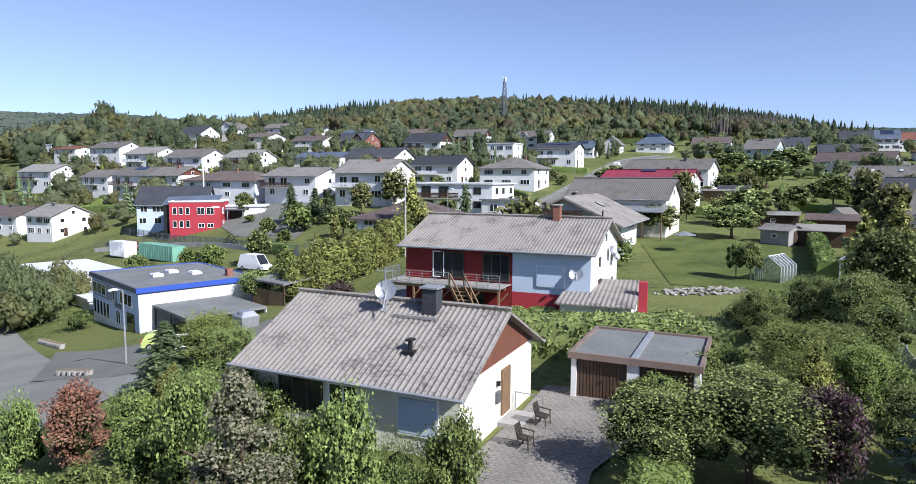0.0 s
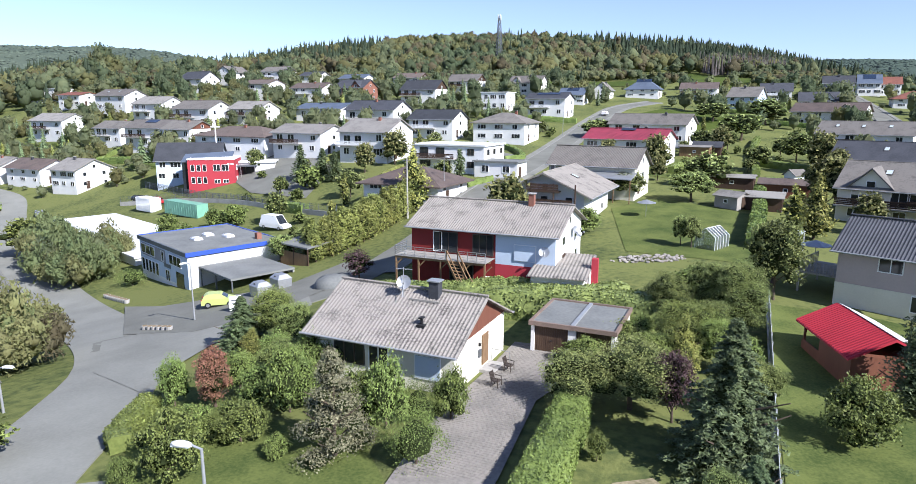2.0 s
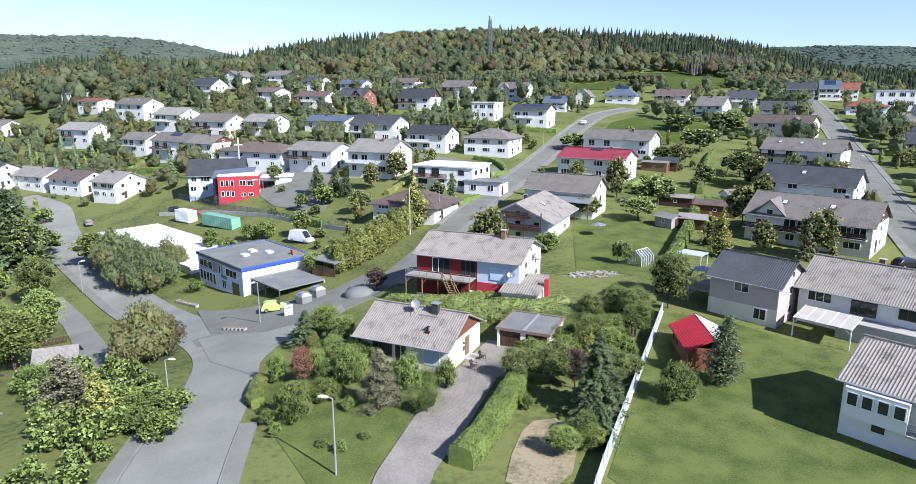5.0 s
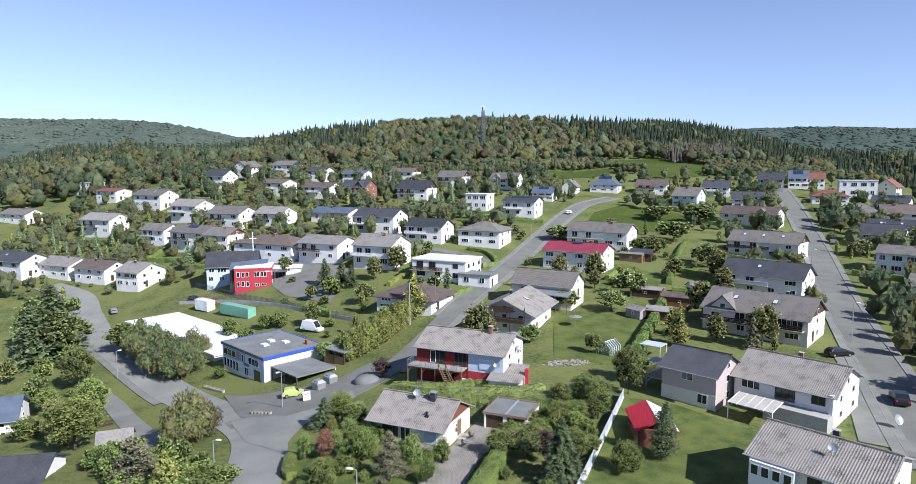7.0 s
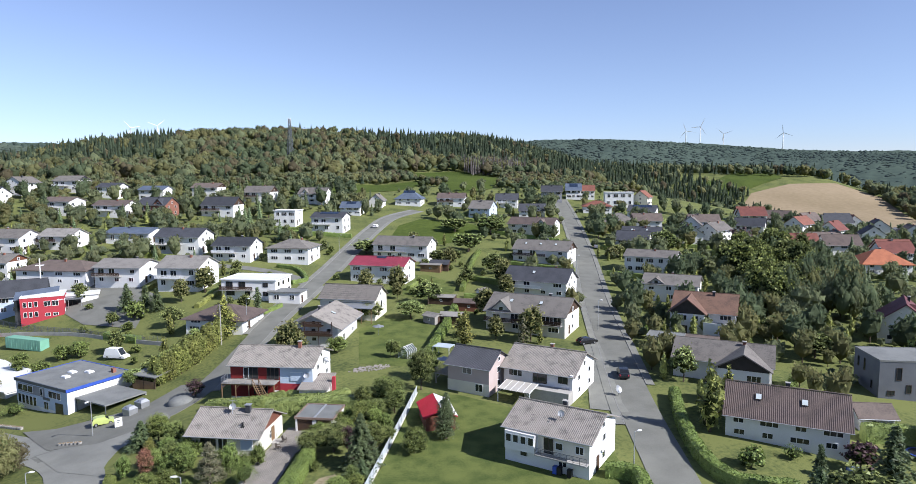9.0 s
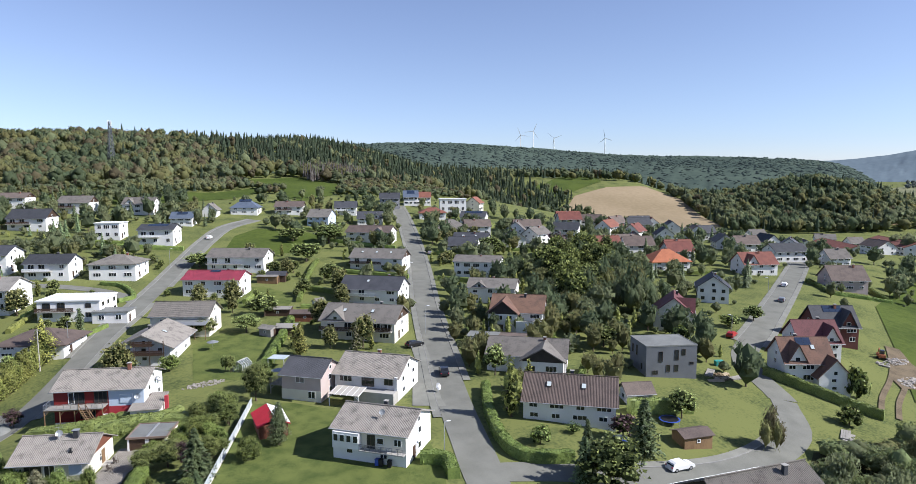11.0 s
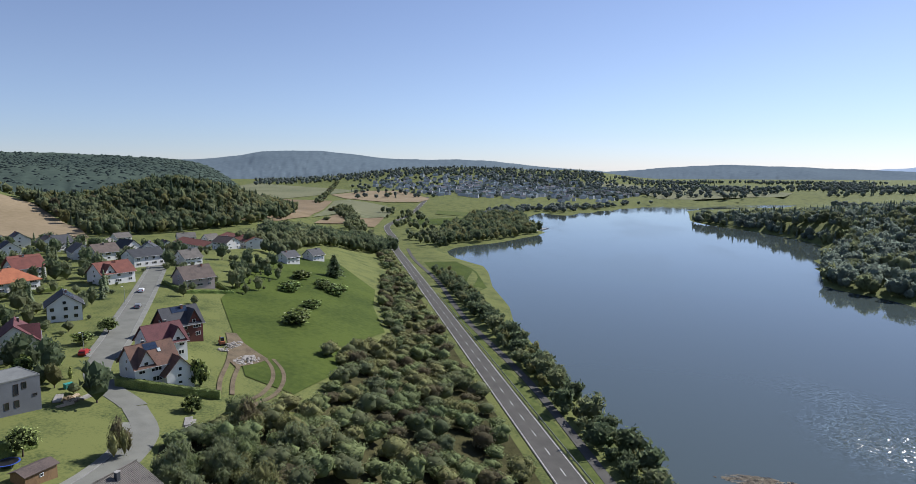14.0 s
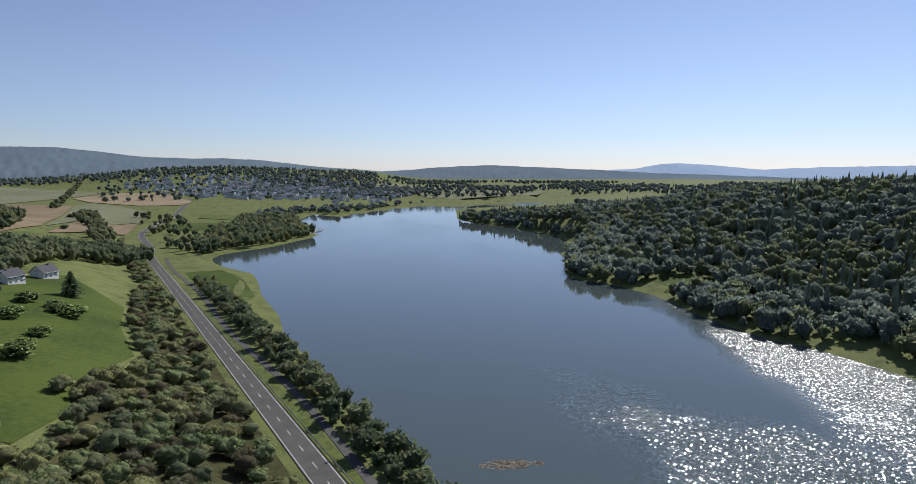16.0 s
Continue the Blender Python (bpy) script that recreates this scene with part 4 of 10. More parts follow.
for _a, _b in zip(_ln, _ln[1:]):
    _s.beam((_a.x, _a.y, LAKE_ROAD_Z + 0.65), (_b.x, _b.y, LAKE_ROAD_Z + 0.65), 0.06, 0.3)
part("rail", _s.done("rail", "zinc"), guard)
_post = Shape().box(-0.05, -0.05, -0.4, 0.05, 0.05, 0.75).done("post", "zinc")
for _a in _ln:
    part("post", _post, guard, m=pose(_a.x, _a.y, LAKE_ROAD_Z))

patch("driveway", [(-6.5, -1), (-5.2, 7), (-2.9, 14.8), (-1.1, 20.4), (0.6, 24), (2.6, 28), (4.6, 32.6), (11.5, 29.5), (8.2, 26.5), (4.9, 22.5), (2.1, 14.4), (-0.9, 6.9), (-2.5, -1)], "paving", "driveway of worn grey concrete paving stones", "driveway", 0.12, 4)
patch("junction", [(-20.6, 27), (-20.6, 33), (-20, 38), (-18, 42), (-14, 49), (-15.5, 54), (-21, 53), (-29, 47), (-33, 45), (-27, 33)], "pale_asphalt", "worn asphalt mouth of a street junction", "road", 0.14, 3)
patch("front_yard", [(-40, 63), (-32, 47), (-24, 44), (-19, 46.5), (-12, 58.5), (-9.5, 65), (-14, 68), (-20, 60), (-34, 60)], "asphalt", "asphalt yard in front of the white workshop", "yard", 0.16, 4)
patch("driveway", [(57.8, 21), (52.5, 24.5), (58, 35), (66, 49), (70, 59), (74, 59), (70.5, 50.5), (64.5, 37), (59, 25)], "old_asphalt", "grey paved forecourts beside the street", "driveway", 0.12, 3)
patch("car_park", [(-58, 150), (-43.6, 126), (-29.1, 114), (-27, 138), (-46, 172), (-55, 168)], "asphalt", "asphalt car park beside the red building", "car park", 0.12, 6)
patch("side_lane", [(-34, 33), (-45.5, 46.6), (-59.2, 65.4), (-71, 79), (-74, 77), (-61, 62), (-47.5, 43), (-37, 30)], "old_asphalt", "narrow asphalt side lane", "lane", 0.12, 4)
patch("lawn", [(11.8, 6), (27.2, 40.5), (34, 37), (41, 28), (49, 14), (45, 0), (40, -10), (20, -6)], "lawn", "smoothly mown green lawn", "lawn", 0.05, 4)
patch("meadow", [(236, 32), (193, 6), (158, -14), (152, -30), (180, -33), (213, -26), (256, -30), (300, -14), (352, -2), (412, 42), (370, 62), (300, 50)], "meadow", "bright green mown meadow", "meadow", 0.2, 4)
patch("hill_meadow", [(60, 182), (56, 200), (66, 226), (80, 240), (100, 226), (108, 205), (84, 190)], "meadow", "steep green meadow between houses", "meadow", 0.08, 8)
patch("upper_meadow", [(-12, 355), (7, 384), (34, 369), (56, 365), (84, 357), (116, 378), (114, 356), (88, 330), (55, 323), (29, 318), (-5, 335)], "meadow", "green meadow strip below the wood", "meadow", 0.25, 6)
patch("upper_meadow", [(117, 430), (167, 440), (183, 390), (154, 335), (127, 314), (122, 330), (130, 362), (119, 379)], "meadow", "green meadow below the wood", "meadow", 0.25, 6)
patch("field", [(444, 534), (492, 578), (544, 588), (700, 700), (644, 596), (619, 563), (523, 524), (469, 510)], "meadow", "green field on a slope", "field", 0.5, 20)
STRAW = [(477, 472), (531, 516), (598, 530), (651, 514), (652, 459), (574, 344), (520, 297), (503, 319), (510, 379), (503, 432)]
patch("field", STRAW, "straw", "harvested brown field on a slope", "field", 0.5, 20)
patch("field", [(1240, 408), (1210, 294), (775, 187), (690, 192), (640, 230)], "soil", "bare brown ploughed field", "field", 0.8, 25)
patch("field", [(1210, 291), (1250, 274), (1072, 139), (956, 130), (900, 188), (780, 184)], "hazy_field", "green field strip in the valley", "field", 0.8, 25)
patch("field", [(889, 186), (948, 131), (790, 107), (727, 164)], "soil", "bare brown ploughed field", "field", 0.8, 25)
patch("field", [(1563, 318), (1573, 224), (1278, 113), (1194, 122), (1187, 184), (1281, 290), (1401, 358)], "straw", "pale brown field on the plain", "field", 0.9, 40)
patch("field", [(2000, 800), (1760, 550), (1564, 338), (1418, 368), (1250, 415), (1160, 440), (1500, 700)], "hazy_field", "green field on the plain", "field", 0.8, 40)
patch("field", [(1069, 68), (1053, 0), (982, 3), (1015, 64)], "lawn", "bright green field beside the lake", "field", 0.7, 20)
patch("field", [(923, 87), (953, 8), (839, 6), (830, 72)], "meadow", "green field beside the lake", "field", 0.7, 20)
patch("field", [(1985, -215), (2055, -399), (1777, -576), (1600, -700), (1490, -640), (1410, -430), (1440, -362), (1800, -350), (1898, -245)], "hazy_field", "wide green field beyond the lake", "field", 0.8, 60)
patch("bare_ground", [(163, -9), (168, -4), (176, -1), (186, 4), (193, 9), (195, 6), (186, -1), (180, -8), (176, -13), (170, -12)], "earth", "bare trampled earth beside a building site", "ground", 0.24, 3)
for _pts in ([(141, -15), (152, -10), (165, -5.5), (178, 0), (191, 7)], [(143, -17.5), (153, -13), (166, -8.5), (177, -4)], [(139, -22), (148, -23), (158, -21.5), (167, -18), (175, -12.5), (179, -7)], [(139, -24.5), (149, -26), (160, -24), (169, -20), (177, -14)]):
    strip("dirt_track", smooth_line(_pts, 1.5), 0.55, -0.55, "earth", 0.26, "muddy wheel rut in the grass", "track", cross=1)
patch("lakeside_lawn", [tuple(road_point(d, s)) for d, s in ((230, -14), (300, -14), (350, -14), (350, -40), (300, -46), (240, -40), (215, -26))], "meadow", "green lakeside grass", "grass", 0.08, 8)
patch("verge", [tuple(road_point(d, s)) for d, s in ((-100, -5.2), (40, -5.2), (200, -5.2), (200, -8.3), (40, -8.3), (-100, -8.3))], "lawn", "mown grass verge beside the road", "grass", 0.08, 8)


# ---- the village ----
house(-157.0, 187.7, -26, 22.1, 11, 8, roof="roof_dark", skylights=1)
house(-137.4, 184.8, -26, 16.2, 10, 6.5, roof="roof_light")
house(-120.0, 176.1, -26, 15.4, 10, 6.5, roof="roof_brown")
house(-100.5, 163.2, -26, 10.1, 11, 7.5, roof="roof_light", side=2)
house(-148.9, 236.9, -26, 18.5, 11, 8.5, roof="roof_light", balcony=1, side=2)
house(-111.9, 207.4, -26, 12.2, 9, 7, roof="roof_grey", balcony=2)
house(-92.1, 191.7, -26, 17.2, 9.5, 8, roof="roof_grey", balcony=1, solar=(3, 2))
house(-78.1, 181.2, -26, 11.0, 9.5, 8, roof="roof_grey", gable="red_wood", balcony=1)
house(-137.7, 262.9, -26, 17.7, 11, 8.5, roof="roof_grey", skylights=2)
house(-108.6, 231.9, -26, 14.6, 11, 8, roof="roof_light", balcony=3)
house(-84.0, 209.3, -26, 16.2, 11, 8, roof="roof_grey", balcony=1, side=2)
house(-66.4, 207.9, -26, 12.8, 10, 6.5, roof="roof_light", balcony=1)
house(-119.4, 301.3, -26, 14.0, 11, 9, roof="roof_dark", balcony=1, side=2, floors=2, rise=3.2)
house(-116.1, 339.6, 64, 13.0, 11, 9, roof="roof_grey", rise=3, side=2)
house(-94.0, 347.0, -26, 15.0, 11, 8.5, roof="roof_grey", balcony=3, gable="roof_dark")
house(-82.1, 276.1, -26, 14.0, 11, 7.5, roof="roof_brown", rise=1.7, balcony=3, side=2)
house(-69.4, 322.4, -26, 12.0, 9, 7.5, roof="roof_dark", rise=1.8)
house(-47.0, 312.7, -26, 14.0, 9.5, 7, roof="roof_blue", rise=1.8)
house(-58.7, 267.4, -26, 16.0, 10, 7, roof="roof_brown", rise=2, balcony=3)
house(-40.4, 264.4, -26, 14.0, 11, 8.5, roof="roof_dark", wall="brick", rise=3, side=2, balcony=2, dormer=1)
house(-21.0, 322.4, -26, 15.0, 10, 7, roof="roof_brown", rise=2.2, gable="dark_wood")
house(-11.9, 262.8, -26, 16.0, 11, 8.5, roof="roof_dark", rise=3.5, balcony=1, gable="dark_wood")
house(6.5, 301.2, -26, 15.0, 11, 8, roof="roof_grey", rise=3, gable="dark_wood", balcony=1)
house(34.6, 292.5, -26, 15.0, 11, 8, roof="roof_grey", rise=3, dormer=-1, side=2)
house(17.0, 235.8, -26, 10.0, 9, 6.5, roof="roof_white", shape="flat", chimney=0)
house(34.2, 220.1, -26, 14.0, 11, 8, roof="roof_dark", rise=1.8, solar=(5, 2), balcony=3, side=2)
house(49.4, 257.6, -26, 10.0, 8, 6, roof="roof_blue", rise=2.5, solar=(3, 2))
house(66.1, 277.7, 64, 8.0, 7, 6.5, roof="roof_grey", rise=3)
house(-23.1, 192.1, -26, 17.0, 11, 8.5, roof="roof_dark", balcony=2, rise=2.5, side=2)
house(-4.3, 177.7, -26, 14.0, 10, 7.5, roof="roof_dark", balcony=3, rise=2.3)
house(15.0, 171.5, -26, 15.0, 12, 7.5, roof="roof_grey", shape="hip", rise=2.4, side=2)
house(-18.2, 143.4, -26, 13.0, 12, 9, roof="roof_light", balcony=3, rise=2.6, side=1)
house(1.4, 126.0, -26, 16.0, 11, 5.2, roof="roof_white", shape="flat", chimney=0, front=3, side=3, frames="frame_dark", balcony=1)
house(9.5, 116.5, -26, 9.0, 5.5, 2.9, roof="roof_flat", shape="flat", chimney=0, floors=1, front=2, side=0, name="garage_block")
house(-36.8, 155.7, -26, 15.0, 11, 7, roof="roof_light", balcony=1, rise=1.8)
house(-42.4, 210.8, -26, 18.0, 11, 5.5, roof="roof_blue", rise=1.6, floors=1)
house(-56.4, 165.8, -26, 24.0, 13, 6.8, roof="roof_brown", shape="hip", rise=2.2, front=4)
house(-210.1, 334.0, -26, 24.0, 9, 5.5, roof="roof_white", shape="flat", chimney=0, front=5)
house(-174.3, 296.6, -26, 15.0, 10, 6, roof="roof_red", rise=1.2)
house(-212.0, 278.9, -26, 20.0, 10, 6.5, roof="roof_grey")
house(-273.4, 358.2, -26, 14.0, 9, 5, roof="roof_white", shape="flat", chimney=0)
house(85.0, 281.6, -26, 14.0, 11, 7.5, roof="roof_blue", shape="hip", rise=4, solar=(4, 2))
house(107.9, 276.8, -26, 15.0, 11, 6.5, roof="roof_brown", rise=2.5, gable="dark_wood", balcony=1)
house(113.5, 241.9, -40, 11.0, 12, 8, roof="roof_grey", wall="blue_wall", rise=3.4)
house(137.7, 268.8, -26, 12.0, 10, 7, roof="roof_dark", rise=3, balcony=3)
house(139.2, 238.4, -26, 13.0, 10, 6.5, roof="roof_dark", rise=3, dormer=1)
house(172.2, 283.2, -26, 12.0, 10, 9, roof="roof_dark", wall="grey_wall", rise=3)
house(190.6, 290.6, -26, 9.0, 9, 9, roof="roof_blue", rise=3.6, solar=(3, 3))
house(199.7, 290.4, -26, 9.0, 9, 8, roof="roof_red", rise=3)
house(181.3, 246.0, -26, 15.0, 11, 6, roof="roof_red", shape="hip", rise=2.5)
house(204.9, 262.5, -26, 16.0, 10, 8, roof="roof_white", shape="flat", chimney=0, front=4)
house(225.1, 268.5, 40, 10.0, 9, 8.5, roof="roof_red", rise=3.5, wall="cream_wall")
house(123.1, 200.9, -44, 21.0, 11, 7, roof="roof_brown", rise=2.5, dormer=1, side=2, front=4)
house(105.2, 152.3, -44, 21.0, 11, 7.5, roof="roof_grey", rise=2.8, skylights=3, gable="dark_wood", front=4, balcony=1)
house(82.4, 107.3, -44, 19.0, 11, 7.5, roof="roof_dark", rise=3, skylights=1, front=4, balcony=3, side=2)
house(198.0, 227.3, -44, 14.0, 10, 6.5, roof="roof_dark", rise=2.5, solar=(6, 2))
house(172.0, 209.0, -26, 13.0, 11, 6.5, roof="roof_grey", shape="hip", rise=3)
house(185.2, 205.4, -44, 13.0, 10, 6.5, roof="roof_brown", rise=2.6)
house(162.0, 174.0, -44, 16.0, 11, 7, roof="roof_dark", rise=3, skylights=2)
house(134.2, 125.9, -44, 17.0, 11, 7.5, roof="roof_grey", rise=1.6, front=5)
house(40.5, 136.8, -34, 18.0, 10.5, 7.4, roof="roof_wine", rise=2.0, solar=(2, 1), tiles=True, front=4)
house(55.4, 168.9, -34, 21.0, 11, 7.5, roof="roof_grey", rise=2.4, front=5, balcony=2)
loggia_house = house(64.5, 73.5, -44, 19.5, 12, 7.8, roof="roof_grey", wall="cream_wall", rise=3.0, skylights=2, dormer=-1.2, front=4, balcony=1, gable="dark_wood")
# flat dark panel on the wall stands in for the shade of a recess
part("loggia", Shape().box(-1.5, -6.06, 2.7, 9.0, -6.01, 4.5).done("loggia", "frame_dark"), loggia_house, "flat dark panel coloured as a shaded recess")
part("loggia_floor", Shape().box(-1.5, -7.3, 2.45, 9.2, -6.0, 2.62).done("loggia_floor", "concrete"), loggia_house)
for _x in (-0.4, 2.4, 5.2, 8.0):
    window(loggia_house, _x, -6.08, 2.7, 0, 1.9, 1.7, "frame_white", "balcony_door")
rail(loggia_house, (-1.4, -7.2), (9.1, -7.2), 2.62, material="dark_wood", boards=3)
house(152.5, 165.8, -44, 13.0, 10, 7, roof="roof_dark", rise=3)
house(116.0, 89.7, -44, 15.0, 10, 7, roof="roof_grey", rise=2, dormer=-1)
street_house = house(105.9, 62.6, -44, 14.0, 12, 8.2, roof="roof_rust", rise=3.4, side=2, note="a dark-boarded cross gable")
cross_gable(street_house, -3.4, 7.6, -8.6, 0.5, 4.9, 7.9, "white_wall", "roof_rust", "char_wood")
window(street_house, -4.6, -8.62, 2.9, 0, 2.4, 1.3)
window(street_house, -1.4, -8.62, 2.9, 0, 1.1, 1.3)
part("garage_door", Shape().box(-5.9, -8.68, -0.6, -3.2, -8.61, 1.7).done("garage_door", "frame_dark"), street_house)
part("terrace", Shape().box(0.45, -10.4, -3, 7.0, -6.01, 2.3).done("terrace", "white_wall"), street_house)
part("terrace_floor", Shape().box(0.7, -10.15, 2.3, 6.75, -6.02, 2.36).done("terrace_floor", "concrete"), street_house)
part("parapet", Shape().box(0.45, -10.4, 2.3, 7.0, -10.2, 3.1).done("parapet", "white_wall"), street_house)
part("parapet", Shape().box(6.8, -10.2, 2.3, 7.0, -6.02, 3.1).done("parapet", "white_wall"), street_house)
window(street_house, 5.0, -10.42, 0.3, 0, 1.9, 1.3, "frame_dark")
corner_house = house(86.2, 32.9, -44, 17.0, 11, 6.2, roof="roof_grey", rise=2.4, floors=1, note="a wide dark-boarded cross gable")
cross_gable(corner_house, 3.8, 8.6, -8.0, 0.4, 3.6, 6.1, "white_wall", "roof_grey", "char_wood")
window(corner_house, 5.6, -8.02, 1.2, 0, 2.4, 1.3)
window(corner_house, 1.6, -8.02, 0.2, 0, 1.2, 2.1, "frame_dark", "balcony_door")
part("balcony_floor", Shape().box(-2.6, -7.6, -0.05, -0.52, -5.52, 0.12).done("balcony_floor", "concrete"), corner_house)
rail(corner_house, (-2.55, -7.55), (-0.55, -7.55), 0.12, material="dark_wood", boards=4)
house(76.2, 7.6, -44, 16.0, 11, 6.8, roof="roof_brown", rise=3.1, skylights=2, tiles=True, front=4)
house(142.5, 40.1, 40, 12.0, 10, 9, roof="roof_plum", wall="cream_wall", rise=4, dormer=-1, balcony=3, side=2)
house(181.4, 56.8, 40, 10.5, 9.5, 8.5, roof="roof_dark", rise=3.4, solar=(5, 3), side=3, frames="frame_dark")
house(214.2, 104.8, -26, 16.0, 13, 8, roof="roof_orange", shape="hip", rise=4.2)
house(140.8, 2.7, -35, 10.5, 9.5, 9.2, roof="roof_rust", rise=4.2, dormer=-1, solar=(2, 2), skylights=2)
house(177.7, 16.3, -35, 11.0, 9.5, 9.5, roof="roof_dark", wall="dark_red_wall", rise=4.5, dormer=1, solar=(3, 2))
house(158.9, 10.5, -35, 10.0, 10, 9, roof="roof_plum", rise=4.2, dormer=1)
house(248.4, 50.0, -35, 13.0, 11, 8.5, roof="roof_brown", wall="pink_wall", rise=4.4)
house(240.2, 81.3, -26, 14.0, 11, 8.5, roof="roof_red", rise=4, dormer=-1)
house(257.7, 215.3, -26, 13.0, 10, 8, roof="roof_red", rise=3.6)
house(210.7, 195.5, -26, 14.0, 10, 7.5, roof="roof_brown", rise=3)
house(299.5, 199.7, -26, 14.0, 10, 8, roof="roof_dark", rise=3.6)
house(324.7, 171.9, -26, 12.0, 10, 8, roof="roof_dark", rise=3.6)
house(358.1, 51.7, -26, 10.0, 9, 7, roof="roof_dark", rise=3)
house(389.6, 47.2, -26, 10.0, 9, 7, roof="roof_dark", rise=3.4)
house(261.0, 219.9, -26, 14.0, 10, 8, roof="roof_red", rise=3.4)
house(317.0, 214.8, -26, 13.0, 10, 8, roof="roof_dark", rise=3.6)
house(285.7, 96.0, -26, 16.0, 11, 8, roof="roof_dark", rise=3, front=4)
house(295.7, 124.1, -26, 12.0, 10, 8, roof="roof_brown", rise=3.6)
house(472.2, 300.1, 20, 12.0, 10, 8, roof="roof_dark", rise=3.6)
house(323.0, 194.4, 50, 12.0, 10, 8, roof="roof_dark", rise=3.6)
house(458.7, 264.0, -26, 12.0, 10, 8, roof="roof_brown", rise=3.6)
house(285.8, 205.2, 10, 12.0, 10, 8, roof="roof_brown", rise=3.6, wall="brick")
house(315.5, 111.9, 30, 11.0, 10, 8, roof="roof_dark", rise=3.6)
house(244.0, 123.7, -26, 12.0, 10, 8, roof="roof_red", rise=3.6)
house(232.2, 145.0, -26, 12.0, 10, 8, roof="roof_brown", rise=3.6)
house(217.9, 143.6, -26, 12.0, 10, 8, roof="roof_red", rise=3.6)
house(233.2, 138.4, -26, 14.0, 10, 8, roof="roof_brown", rise=3.6)
house(183.9, 170.5, 60, 11.0, 10, 8, roof="roof_grey", rise=3.6)
house(184.1, 203.2, -26, 13.0, 10, 7, roof="roof_brown", rise=3)
house(166.8, 204.7, -26, 13.0, 11, 6.5, roof="roof_grey", shape="hip", rise=3.4)
house(238.6, 118.9, -26, 12.0, 10, 8, roof="roof_red", rise=3.6)
house(296.5, 79.3, -26, 10.0, 9, 7, roof="roof_grey", rise=3.4)


NEAR[0] = True
# ---- the bungalow with the double garage ----
bungalow = house(-2.8, 29.7, -25.0, 10.3, 8.5, 4.85, roof="roof_lichen", wall="cream_wall", rise=2.05, floors=1, front=0, side=0, chimney=0, over=0.7, end=0.5, gable="red_wood", tiles=True, door=False, name="bungalow", base=0.3, note="a brown boarded gable")
window(bungalow, -2.3, -4.27, 0.75, 0, 2.3, 1.5, "frame_dark")
window(bungalow, -0.1, -4.27, 0.05, 0, 1.5, 2.2, "frame_white", "patio_door")
window(bungalow, 3.4, -4.27, 0.6, 0, 1.8, 1.6, "frame_white")
part("shutter", Shape().box(2.55, -4.35, 0.7, 4.25, -4.31, 2.1).done("shutter", "blue_wall"), bungalow)
part("door", Shape().box(5.16, 0.1, 0.25, 5.24, 1.1, 2.3).box(5.24, 0.25, 1.2, 5.26, 0.95, 2.15).done("door", "wood"), bungalow, "brown wooden entrance door")
part("step", Shape().box(5.16, -0.3, -0.4, 6.3, 1.5, 0.08).box(6.3, -0.3, -0.4, 6.65, 1.5, -0.08).done("step", "concrete"), bungalow)
part("handrail", Shape().tube((5.3, 1.6, 0.9), (6.6, 1.6, 0.85), 0.025).tube((6.6, 1.6, -0.2), (6.6, 1.6, 0.85), 0.025).tube((5.3, 1.6, 0), (5.3, 1.6, 0.9), 0.025).done("handrail", "steel"), bungalow)
part("letter_box", Shape().box(5.16, -0.55, 1.0, 5.28, -0.2, 1.5).done("letter_box", "lattice"), bungalow)
part("wall_lamp", Shape().box(5.16, -0.45, 1.75, 5.3, -0.3, 1.95).done("wall_lamp", "black"), bungalow)
_ch = part("chimney", Shape().box(1.7, -0.75, 3.9, 2.4, -0.15, 5.75).done("chimney", "roof_dark"), bungalow, "slate-clad dark chimney")
part("chimney_cap", Shape().box(1.6, -0.85, 5.8, 2.5, -0.05, 5.88).box(1.85, -0.6, 5.75, 2.25, -0.3, 5.8).done("chimney_cap", "zinc"), _ch)
part("downpipe", Shape().tube((-5.1, -4.95, 2.4), (-5.0, -4.3, 2.0), 0.05).tube((-5.0, -4.3, 2.0), (-5.0, -4.3, 0), 0.05).done("downpipe", "zinc"), bungalow)
part("roof_vent", Shape().tube((2.3, -2.9, 3.4), (2.3, -2.9, 4.05), 0.1).box(2.05, -3.2, 3.42, 2.6, -2.6, 3.62).box(2.15, -3.1, 4.0, 2.45, -2.7, 4.08).done("roof_vent", "black"), bungalow)
part("snow_guard", Shape().beam((0.4, -1.1, 4.55), (2.6, -1.1, 4.55), 0.05, 0.12).done("snow_guard", "grey_wood"), bungalow)


